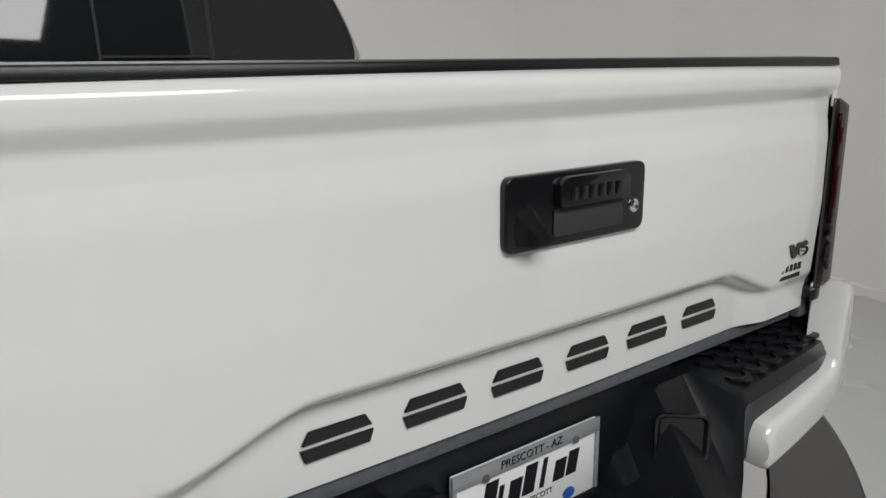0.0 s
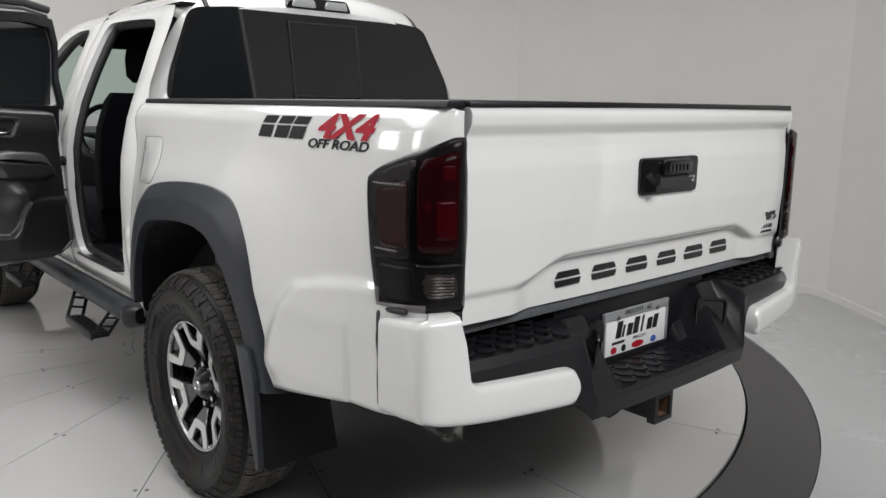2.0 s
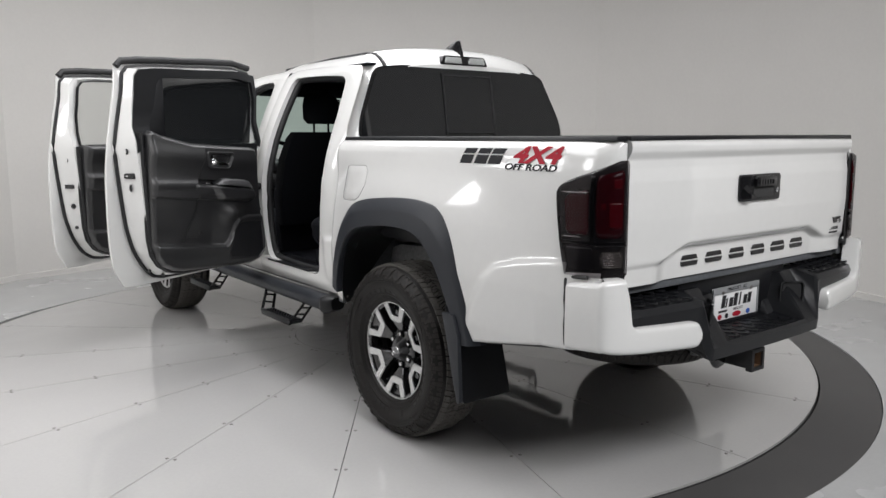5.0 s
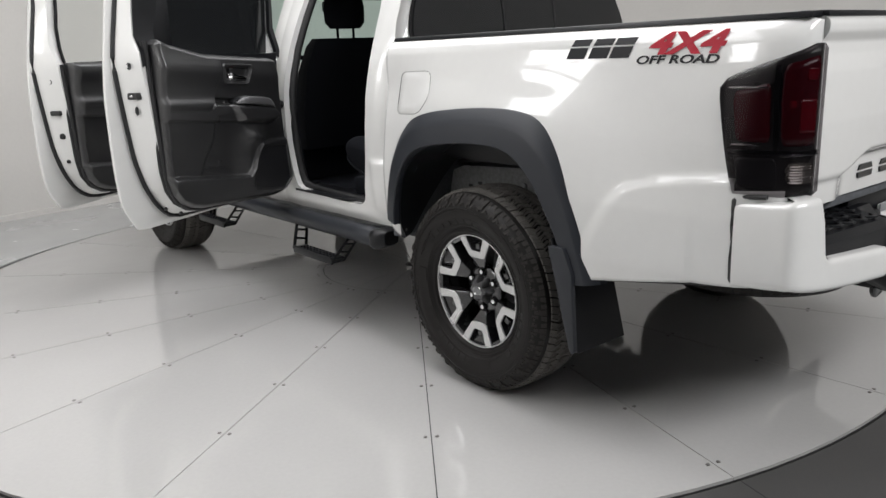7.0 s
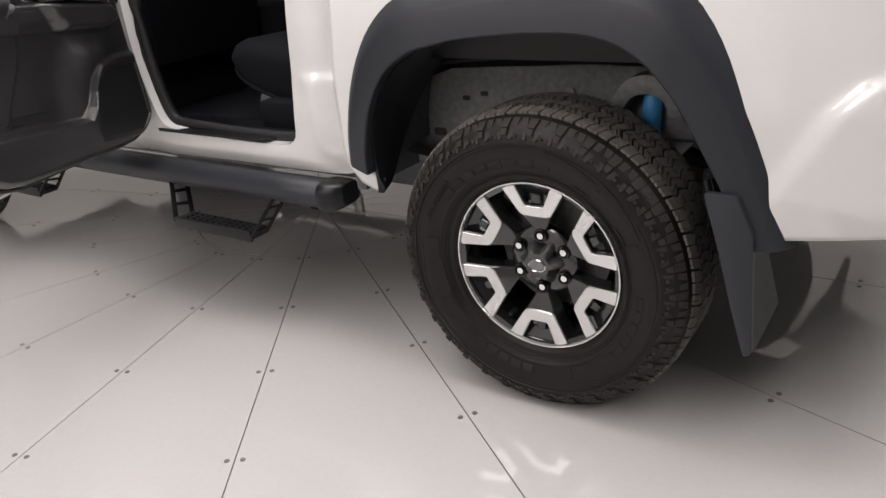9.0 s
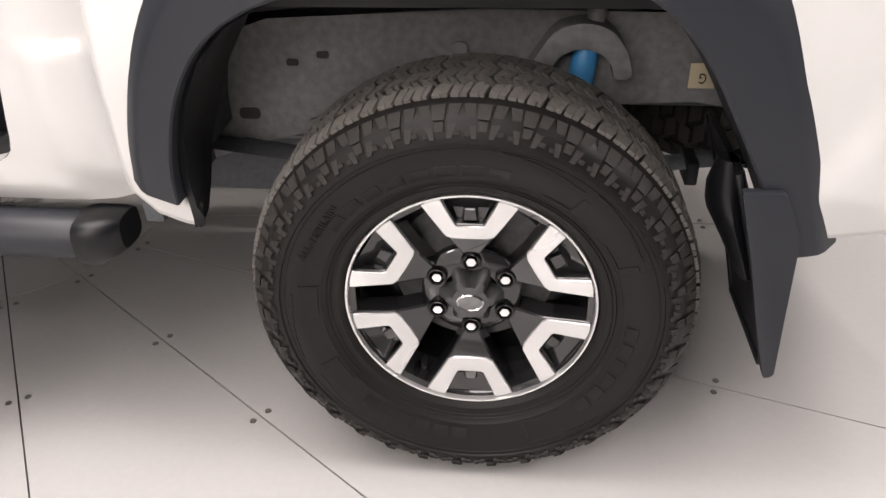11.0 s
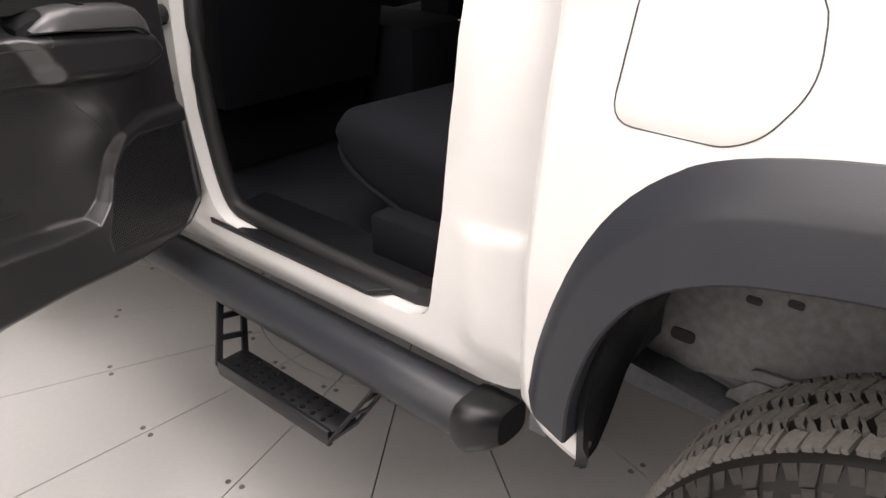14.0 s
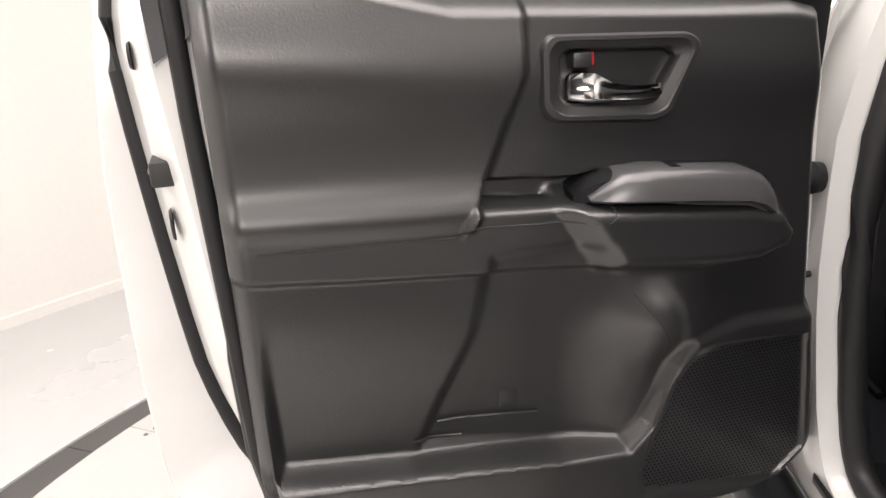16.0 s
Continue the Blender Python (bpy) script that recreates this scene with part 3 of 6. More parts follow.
def corner(sign):
    """White end cap: a tall wrapped corner and a lip that runs inwards under the step."""
    bm = bmesh.new()
    def plan(s):
        p = [(-0.881, -1.025), (-0.884, -1.13), (-0.876, -1.190), (-0.79, -1.222), (-0.62, -1.248), (-0.445, -1.266)]
        k = s * (len(p) - 1)
        i = min(int(k), len(p) - 2)
        f = k - i
        g = lambda a: 0.5 * (2 * p[i][a] + (p[i + 1][a] - p[max(i - 1, 0)][a]) * f + (2 * p[max(i - 1, 0)][a] - 5 * p[i][a] + 4 * p[i + 1][a] - p[min(i + 2, 5)][a]) * f * f + (3 * p[i][a] - p[max(i - 1, 0)][a] - 3 * p[i + 1][a] + p[min(i + 2, 5)][a]) * f ** 3)
        return g(0), g(1)
    rows = []
    N = 48
    for k in range(N + 1):
        s = k / N
        x, y = plan(s)
        top = curve_at([(0, 0.852), (0.2, 0.862), (0.40, 0.872), (0.585, 0.876), (0.600, 0.868), (0.612, 0.76), (0.63, 0.722), (0.66, 0.708), (0.955, 0.694), (0.98, 0.690), (1.0, 0.672)], s)
        bot = curve_at([(0, 0.618), (0.25, 0.632), (0.4, 0.636), (0.7, 0.615), (0.955, 0.601), (0.98, 0.604), (1.0, 0.620)], s)
        nx, ny = (plan(min(s + 0.01, 1))[1] - plan(max(s - 0.01, 0))[1]), -(plan(min(s + 0.01, 1))[0] - plan(max(s - 0.01, 0))[0])
        ln = math.hypot(nx, ny)
        nx, ny = nx / ln, ny / ln
        h = top - bot
        sec = [(0.055, bot + 0.004), (0.014, bot), (0.005, bot + 0.005), (0.001, bot + 0.014), (0.0, bot + 0.024), (-0.001, bot + h * 0.5), (0.001, top - 0.020), (0.003, top - 0.012), (0.008, top - 0.005), (0.017, top - 0.001), (0.07, top)]
        rows.append([bm.verts.new(((x - nx * d) * 1.0, y - ny * d, z)) for d, z in sec])
    for a, b in zip(rows, rows[1:]):
        for j in range(len(a) - 1):
            bm.faces.new((a[j], b[j], b[j + 1], a[j + 1]))
    for end in (rows[0], rows[-1]):
        bm.faces.new(end)
    for v in bm.verts:
        v.co.x *= -sign
    return bm


for sg in (-1, 1):
    cp = part("corner_cap", corner(sg), PAINT, bumper, "white painted bumper corner", angle=38)
    bm = bmesh.new()
    tube(bm, [(sg * 0.864, -1.022, 0.870), (sg * 0.8725, -1.020, 0.855), (sg * 0.8745, -1.020, 0.79), (sg * 0.8725, -1.020, 0.70), (sg * 0.870, -1.020, 0.64), (sg * 0.858, -1.020, 0.612)], 0.008, 10)
    tube(bm, [(sg * 0.864, -1.022, 0.868), (sg * 0.868, -1.06, 0.870), (sg * 0.864, -1.105, 0.873)], 0.007, 10)
    part("cap_seam", bm, JOINT, cp, "dark gap along the bumper corner")

# wheels
def build_wheel(at, spin=0.0, flip=False):
    bm = bmesh.new()
    # barrel
    lathe(bm, [(-0.004, 0.2215), (0.004, 0.2205), (0.010, 0.214), (0.020, 0.208), (0.05, 0.200), (0.19, 0.198), (0.19, 0.06), (0.075, 0.05)], 72)
    rim = part("wheel", bm, RIMGREY, truck, "six-spoke alloy wheel in machined silver and dark grey", angle=35)
    # machined lip
    bm = bmesh.new()
    lathe(bm, [(-0.003, 0.2215), (-0.0075, 0.2200), (-0.0072, 0.2165), (0.002, 0.2145), (0.006, 0.218)], 96, close=True)
    part("rim_lip", bm, MACHINED, rim, "bright machined rim lip")

    def dish(r):
        """Depth of the wheel's face at a radius."""
        return curve_at([(0.04, 0.034), (0.075, 0.034), (0.105, 0.024), (0.128, 0.011), (0.16, 0.004), (0.215, -0.0035)], r)

    def slab(pts, front, back, m, nm, lab="", bev=0.0012):
        """A plate that follows the dished face."""
        bm = bmesh.new()
        prism(bm, pts, front, back, "x", bev, 1)
        for v in bm.verts:
            v.co.x += dish(math.hypot(v.co.y, v.co.z))
        bm.transform(turn)
        return part(nm, bm, m, rim, lab, angle=25)

    U = [(-0.0800, 0.1965), (-0.0410, 0.1330), (-0.030, 0.1285), (0.0, 0.1275), (0.030, 0.1285), (0.0410, 0.1330), (0.0800, 0.1965), (0.066, 0.2040), (0.0475, 0.2085), (0.0255, 0.1600), (0.0215, 0.1560), (-0.0215, 0.1560), (-0.0255, 0.1600), (-0.0475, 0.2085), (-0.066, 0.2040)]
    web = [(-0.0825, 0.1975), (-0.0420, 0.1320), (-0.0135, 0.0810), (0.0135, 0.0810), (0.0420, 0.1320), (0.0825, 0.1975), (0.0455, 0.2085), (0.0235, 0.1580), (-0.0235, 0.1580), (-0.0455, 0.2085)]
    for k in range(6):
        a = radians(60 * k) + spin
        turn = Matrix.Rotation(a, 4, "X")
        slab(U, -0.0005, 0.006, MACHINED, "spoke_face", "machined silver spoke face")
        slab(web, 0.0035, 0.052, RIMGREY, "spoke", "dark grey painted spoke", 0.003)
        # cup in the mouth of each spoke: sloping floor with a raised box
        bm = bmesh.new()
        loft(bm, [[(0.050, -0.046, 0.2085), (0.050, 0.046, 0.2085), (0.012, 0.0455, 0.2085), (0.012, -0.0455, 0.2085)],
                  [(0.050, -0.030, 0.180), (0.050, 0.030, 0.180), (0.027, 0.030, 0.180), (0.027, -0.030, 0.180)],
                  [(0.050, -0.022, 0.1575), (0.050, 0.022, 0.1575), (0.024, 0.022, 0.1575), (0.024, -0.022, 0.1575)]])
        bm.transform(turn)
        part("pocket", bm, RIMGREY, rim, "dark grey recessed pocket", angle=20)
        bm = bmesh.new()
        prism(bm, [(-0.016, 0.158), (0.016, 0.158), (0.012, 0.186), (-0.012, 0.186)], 0.030, 0.014, "x", 0.002, 1, 0.18)
        bm.transform(turn)
        part("pocket_rib", bm, RIMGREY, rim, "", 20)
        # slot edge that joins two spokes
        half_turn = Matrix.Rotation(a + radians(30), 4, "X")
        bm = bmesh.new()
        loft(bm, [[(x, -0.032, 0.2135), (x, 0.032, 0.2135), (x + 0.004, 0.029, 0.203), (x + 0.004, -0.029, 0.203)] for x in (0.0, 0.052)])
        bm.transform(half_turn)
        part("slot_end", bm, RIMGREY, rim, "", 20)
        bm = bmesh.new()
        lathe(bm, [(0.058, 0.0185), (0.032, 0.0180), (0.029, 0.0165), (0.030, 0.0140), (0.046, 0.0125), (0.05, 0.012)], 20)
        bm.transform(turn @ Matrix.Translation((0, 0, 0.0698)))
        part("nut_well", bm, GLOSSY, rim)
        bm = bmesh.new()
        lathe(bm, [(0.06, 0.0105), (0.034, 0.0105), (0.028, 0.0088), (0.0275, 0.0001)], 6)
        bm.transform(turn @ Matrix.Translation((0, 0, 0.0698)))
        part("wheel_nut", bm, CHROME, rim, "chrome wheel nut", angle=25)
    # hub plate behind the nuts, and the tyre valve
    bm = bmesh.new()
    lathe(bm, [(0.060, 0.092), (0.046, 0.090), (0.040, 0.082), (0.038, 0.050)], 48)
    part("hub_plate", bm, RIMGREY, rim)
    bm = bmesh.new()
    tube(bm, [(0.050, 0.092, -0.166), (0.018, 0.088, -0.160), (0.012, 0.0875, -0.159)], [0.007, 0.0055, 0.0035], 10)
    part("valve", bm, SEAL, rim, "black rubber tyre valve", angle=40)
    bm = bmesh.new()
    star = []
    for k in range(72):
        a = k * math.tau / 72
        star.append(0.046 + 0.012 * math.cos(6 * (a - spin) + math.pi) )
    rows = []
    for x, f in ((0.05, 1.05), (0.03, 1.0), (0.022, 0.86), (0.010, 0.74), (0.006, 0.66), (0.006, 0.02)):
        rows.append([(x, math.sin(k * math.tau / 72) * (star[k] * f if f > 0.7 else 0.034 * f / 0.7), math.cos(k * math.tau / 72) * (star[k] * f if f > 0.7 else 0.034 * f / 0.7)) for k in range(72)])
    loft(bm, rows)
    part("hub_cap", bm, SATIN, rim, "dark grey star-shaped hub cap", angle=30)
    bm = bmesh.new()
    rows = []
    for q in range(48):
        a = q * math.tau / 48
        ry, rz = 0.0225, 0.0155
        rows.append([(0.005 + 0.0018 * math.cos(b), (ry + 0.0022 * math.sin(b)) * math.cos(a), (rz + 0.0022 * math.sin(b)) * math.sin(a)) for b in (0, 1.57, 3.14, 4.71)])
    rows.append(rows[0])
    loft(bm, rows, caps=False)
    part("emblem_ring", bm, CHROME, rim, "chrome oval emblem ring")
    bm = bmesh.new()
    loft(bm, [[(x, 0.0225 * f * math.cos(q * math.tau / 32), 0.0155 * f * math.sin(q * math.tau / 32)) for q in range(32)] for x, f in ((0.010, 1.0), (0.0045, 1.0), (0.0038, 0.7))])
    part("emblem_plate", bm, STEEL, rim, "plain grey oval emblem plate")
    bm = bmesh.new()
    lathe(bm, [(0.11, 0.0001), (0.11, 0.15), (0.16, 0.155), (0.16, 0.0001)], 48)
    part("brake_drum", bm, STEEL, rim)
    # tyre
    bm = bmesh.new()
    half = [(0.010, 0.214), (-0.004, 0.222), (-0.012, 0.229), (-0.0145, 0.232), (-0.0145, 0.235), (-0.026, 0.256), (-0.0285, 0.2585), (-0.0285, 0.262), (-0.0385, 0.285), (-0.042, 0.300), (-0.042, 0.318), (-0.0455, 0.3195), (-0.0445, 0.325), (-0.041, 0.334), (-0.036, 0.343), (-0.030, 0.351), (-0.015, 0.364), (0.004, 0.3715), (0.05, 0.3775), (0.095, 0.379)]
    w = 0.19
    other = [(w - x, r) for x, r in half[::-1]]
    lathe(bm, half + other[1:], 120)
    for v in bm.verts:
        v.co.yz = v.co.yz * (1 + 0.028 * step(0.24, 0.36, math.hypot(v.co.y, v.co.z)))
    tyre = part("tyre", bm, RUBBER, rim, "all-terrain tyre with raised marks on the sidewall", angle=30)
    # tread blocks: zigzag rows with sipes
    bm = bmesh.new()
    rnd = random.Random(4)

    def tread_r(x):
        return 0.3925 - 4.4 * max(abs(x - w / 2) - 0.055, 0) ** 2

    def block(pts, lift):
        lo = [bm.verts.new((x, (tread_r(x) - 0.014) * math.cos(a), (tread_r(x) - 0.014) * math.sin(a))) for x, a in pts]
        hi = [bm.verts.new((x, (tread_r(x) + lift) * math.cos(a), (tread_r(x) + lift) * math.sin(a))) for x, a in pts]
        bm.faces.new(hi)
        for i in range(len(pts)):
            j = (i + 1) % len(pts)
            bm.faces.new((lo[i], lo[j], hi[j], hi[i]))
    N = 84
    da = math.tau / N
    rows = ((0.001, 0.030, 0.0, 0.30), (0.033, 0.061, 0.5, -0.35), (0.0635, 0.0935, 0.15, 0.4), (0.0965, 0.1265, 0.65, -0.4), (0.129, 0.157, 0.3, 0.35), (0.160, 0.189, 0.8, -0.30))
    for row, (x0, x1, off, sk) in enumerate(rows):
        for k in range(N):
            wide = k % 3
            for h in (0, 1):
                b0 = da * (k + off + 0.5 * h + 0.02 * rnd.random())
                b1 = b0 + da * ((0.44 if h == 0 else 0.34 if wide else 0.24))
                zig = (0.0045 if (k + h) % 2 else -0.0035) + 0.0015 * (rnd.random() - 0.5)
                end = (0.0035 if row in (1, 2, 3, 4) else 0.0015)
                e0, e1 = (0.0 if row == 0 else zig), (0.0 if row == 5 else zig)
                d = sk * da
                block([(x0 + e0 + end * rnd.random(), b0), (x0 + e0, (b0 + b1) / 2), (x0 - e0 * 0.3, b1), ((x0 + x1) / 2 - zig * 0.4, b1 + d * 0.65), (x1 + e1 - end * rnd.random(), b1 + d), (x1 + e1, (b0 + b1) / 2 + d), (x1 - e1 * 0.3, b0 + d), ((x0 + x1) / 2 - zig * 0.4, b0 + d * 0.35)], 0.0012 * rnd.random())
    tagged(part("tread_block", bm, TREAD, tyre, "dusty grey siped tread blocks", angle=20), kind="stuff")
    # shoulder: leaning pairs of ribs like an A, with stepped steps between
    bm = bmesh.new()

    def shoulder(f):
        """Point of the shoulder curve: 0 at the sidewall, 1 at the tread's edge."""
        x = curve_at([(0, -0.0455), (0.35, -0.0425), (0.7, -0.034), (1, -0.013)], f)
        r = curve_at([(0, 0.333), (0.35, 0.347), (0.7, 0.361), (1, 0.376)], f)
        return x, r

    def rib(quad, up):
        vs = []
        for lift in (-0.001, up):
            for an, f in quad:
                x, r = shoulder(f)
                r = r + lift * 0.45
                vs.append(bm.verts.new((x - lift * 0.9, r * math.cos(an), r * math.sin(an))))
        bm.faces.new(vs[4:8])
        for i in range(4):
            j = (i + 1) % 4
            bm.faces.new((vs[i], vs[j], vs[4 + j], vs[4 + i]))
    M = 34
    for k in range(M):
        d = math.tau / M
        o = k * d
        on = lambda u, f: (o + d * u, f)
        rib((on(0.00, 0.05), on(0.13, 0.05), on(0.36, 1.0), on(0.10, 1.0)), 0.0036)
        rib((on(0.60, 0.02), on(0.72, 0.02), on(0.66, 1.0), on(0.42, 1.0)), 0.0036)
        rib((on(0.17, 0.18), on(0.33, 0.18), on(0.33, 0.34), on(0.20, 0.34)), 0.0026)
        rib((on(0.45, 0.12), on(0.58, 0.12), on(0.56, 0.28), on(0.44, 0.28)), 0.0026)
        rib((on(0.76, 0.30), on(0.94, 0.30), on(0.97, 0.62), on(0.75, 0.62)), 0.0024)
        rib((on(0.72, 0.68), on(0.98, 0.68), on(1.03, 1.0), on(0.72, 1.0)), 0.0034)
    tagged(part("shoulder_lug", bm, DUSTY, tyre, "blocky shoulder lugs", angle=20), kind="stuff")
    # raised sidewall marks: plain bars and an arrow band
    bm = bmesh.new()
    def band(a0, a1, r0, r1, n=6, up=0.0022):
        rows = []
        for i in range(n + 1):
            an = lerp(a0, a1, i / n)
            row = []
            for r, l in ((r0, 0), (r0 + 0.0008, up), (r1 - 0.0008, up), (r1, 0)):
                x = curve_at([(0.232, -0.0145), (0.2585, -0.0285), (0.285, -0.0385), (0.30, -0.042), (0.318, -0.042)], r)
                row.append(bm.verts.new((x - l + 0.0003, r * math.sin(an), r * math.cos(an))))
            rows.append(row)
        for p, q in zip(rows, rows[1:]):
            for j in range(3):
                bm.faces.new((p[j], q[j], q[j + 1], p[j + 1]))
        bm.faces.new(rows[0])
        bm.faces.new(rows[-1])
    # plain raised blocks where the maker's marks stand
    for c, cnt, wd in ((0.35, 8, 0.058), (2.75, 6, 0.05), (4.30, 6, 0.05)):
        for i in range(cnt):
            m0 = c + (i - (cnt - 1) / 2) * wd * 2.6
            band(m0 - wd, m0 + wd, 0.267, 0.2875, 5, 0.0009)
    # stepped lightning bands
    for c in (-0.62, 1.45, 2.05, 3.55, 5.15):
        for q in range(5):
            band(c + 0.085 * q, c + 0.085 * (q + 1) + 0.03, 0.3035 + 0.0022 * q, 0.3075 + 0.0022 * q, 4, 0.0016)
        band(c - 0.02, c + 0.16, 0.262, 0.2645, 6, 0.0012)
        band(c - 0.06, c - 0.02, 0.262, 0.296, 2, 0.0012)
    for r in (0.2415, 0.2475, 0.3165):
        band(0, math.tau, r, r + 0.0018, 96, 0.0012)
    tagged(part("sidewall_mark", bm, RUBBER, tyre, "raised black sidewall bars"), kind="stuff")
    lettering("letter", "ALL-TERRAIN", 0.021, Matrix.Rotation(radians(-57), 4, "X") @ Matrix.Translation((-0.0415, 0, 0.292)) @ pose(0, 0, 0, 90, 0, -90), RUBBER, tyre, 0.001)
    m = Matrix.Translation(at)
    rim.matrix_basis = m @ (Matrix.Rotation(math.pi, 4, "Z") if flip else Matrix.Identity(4))
    return rim


HUBZ = 0.384
wheel = build_wheel((-0.890, 0, HUBZ), radians(0))


def wheel_copy(m):
    made = {}
    for o in (wheel, *wheel.children_recursive):
        made[o] = o.copy()
        scene.collection.objects.link(made[o])
        made[o].parent = made.get(o.parent, o.parent)
    made[wheel].matrix_basis = m


wheel_copy(pose(0.890, 0, HUBZ, 0, 0, 180))
wheel_copy(pose(-0.890, 3.236, HUBZ, 25, 0, 0))
wheel_copy(pose(0.890, 3.236, HUBZ, 40, 0, 180))

# cab
def cab_x(z):
    return curve_at([(0.5, 0.80), (0.56, 0.822), (0.7, 0.84), (0.95, 0.848), (1.12, 0.84), (1.25, 0.81), (1.35, 0.775), (1.5, 0.71), (1.62, 0.65), (1.68, 0.615), (1.72, 0.575), (1.745, 0.53)], z)


def frame_panel(inner, outer, sign, depth=0.06):
    """Body panel between two matching outlines in (y, z), with a return inwards along the opening."""
    bm = bmesh.new()
    K = 8
    loops = []
    for k in range(K + 1):
        f = k / K
        loops.append([(lerp(o[0], q[0], f), lerp(o[1], q[1], f)) for o, q in zip(outer, inner)])
    rings = [[(sign * (cab_x(z) + 0.004 * math.sin(math.pi * i / K) + 0.014 * step(0.835, 0.80, z) * step(0.735, 0.70, y) * step(0.56, 0.62, z) * (0 < i) - 0.034 * (1 - i / K) ** 2.2 * step(0.68, 0.60, o[0]) * step(1.36, 1.26, z)), y, z) for (y, z), o in zip(lp, loops[0])] for i, lp in enumerate(loops)]
    rings.append([(sign * (cab_x(z) - 0.010), y, z) for y, z in loops[-1]])
    cy = sum(p[0] for p in inner) / len(inner)
    cz = sum(p[1] for p in inner) / len(inner)
    rings.append([(sign * (cab_x(z) - depth), lerp(y, cy, 0.02), lerp(z, cz, 0.02)) for y, z in inner])
    loft(bm, rings, closed=True, caps=False)
    return bm


def refine(pts, k=3):
    n = len(pts)
    out = []
    for i in range(n):
        p0, p1, p2, p3 = pts[i - 1], pts[i], pts[(i + 1) % n], pts[(i + 2) % n]
        for s in range(k):
            f = s / k
            out.append(tuple(0.5 * (2 * p1[a] + (p2[a] - p0[a]) * f * 0.6 + (2 * p1[a] * 0 + (6 * (p2[a] - p1[a]) - (4 * 0.6) * (p2[a] - p0[a]) * 0.5 - 2 * 0.6 * (p3[a] - p1[a]) * 0.5) ) * f * f + (-4 * (p2[a] - p1[a]) + 2 * 0.6 * (p2[a] - p0[a]) * 0.5 + 2 * 0.6 * (p3[a] - p1[a]) * 0.5) * f ** 3) for a in (0, 1)))
    return out


REAR_IN = [(0.86, 0.602), (0.805, 0.63), (0.782, 0.72), (0.770, 0.79), (0.764, 0.82), (0.760, 0.85), (0.74, 1.03), (0.73, 1.25), (0.745, 1.45), (0.79, 1.61), (0.86, 1.652), (1.1, 1.668), (1.40, 1.672), (1.445, 1.63), (1.46, 1.4), (1.465, 1.1), (1.46, 0.85), (1.43, 0.68), (1.39, 0.62), (1.1, 0.602)]
REAR_OUT = [(0.70, 0.525), (0.592, 0.54), (0.588, 0.72), (0.588, 0.79), (0.588, 0.82), (0.588, 0.85), (0.588, 1.03), (0.59, 1.25), (0.606, 1.45), (0.64, 1.62), (0.72, 1.70), (1.1, 1.722), (1.5, 1.725), (1.565, 1.66), (1.565, 1.4), (1.565, 1.1), (1.565, 0.85), (1.565, 0.65), (1.56, 0.525), (1.1, 0.525)]
FRONT_IN = [(1.72, 0.605), (1.675, 0.66), (1.66, 0.85), (1.66, 1.1), (1.66, 1.4), (1.675, 1.62), (1.73, 1.665), (1.9, 1.66), (2.05, 1.62), (2.2, 1.51), (2.4, 1.30), (2.55, 1.14), (2.585, 1.0), (2.58, 0.8), (2.5, 0.66), (2.4, 0.61), (2.0, 0.602)]
FRONT_OUT = [(1.57, 0.525), (1.565, 0.65), (1.565, 0.85), (1.565, 1.1), (1.565, 1.4), (1.565, 1.66), (1.6, 1.725), (1.9, 1.722), (2.1, 1.70), (2.3, 1.57), (2.5, 1.36), (2.7, 1.18), (2.72, 1.0), (2.72, 0.8), (2.72, 0.6), (2.6, 0.525), (2.0, 0.525)]
for sg in (-1, 1):
    for a, b in ((refine(REAR_IN), refine(REAR_OUT)), (refine(FRONT_IN), refine(FRONT_OUT))):
        part("cab_side", frame_panel(a, b, sg), PAINT, truck, "white painted door frame", angle=50)
        bm = bmesh.new()
        pts = [Vector((sg * (cab_x(z) - 0.042), y, z)) for y, z in a]
        cen = sum(pts, Vector()) / len(pts)
        path = [p + (cen - p).normalized() * 0.012 for p in pts]
        tube(bm, path + path[:1], 0.019, 8)
        part("door_seal", bm, SEAL, truck, "black rubber door seal", angle=60)

# right hand doors, closed
for ins, name in ((REAR_IN, "rear"), (FRONT_IN, "front")):
    low = [p for p in ins if p[1] < 1.13]
    lo_y, hi_y = min(p[0] for p in low) - 0.02, max(p[0] for p in low) + 0.02
    bm = bmesh.new()
    rows = []
    for z in (0.57, 0.7, 0.9, 1.1, 1.2, 1.24):
        rows.append([(cab_x(z) + 0.006, lo_y, z), (cab_x(z) + 0.006, hi_y, z), (cab_x(z) - 0.09, hi_y, z), (cab_x(z) - 0.09, lo_y, z)])
    loft(bm, rows)
    d = part("door", bm, PAINT, truck, "white door with black trim, closed")
    bm = bmesh.new()
    box(bm, (0.70, lo_y, 0.62), (0.745, hi_y, 1.25), 0.01)
    part("trim_panel", bm, TRIM, d)
    bm = bmesh.new()
    up = [p for p in ins if p[1] > 1.12]
    vs = [bm.verts.new((cab_x(z) - 0.02, y, z)) for y, z in up]
    bm.faces.new(vs)
    pane = part("window", bm, TINT if name == "rear" else CLEAR, d, "dark tinted privacy glass" if name == "rear" else "greenish clear side window")
    pane.visible_shadow = name == "rear"

# roof
def roof_z(x, y):
    u = abs(x - 0.045) / 0.54
    z = 1.826 - 0.048 * u ** 2.5 - 0.05 * (max(u - 0.96, 0) / 0.17) ** 1.5
    return z - 0.102 * (1 - min(max(y - 0.634, 0) / 0.17, 1)) ** 2.3 - 0.045 * step(1.5, 2.12, y)


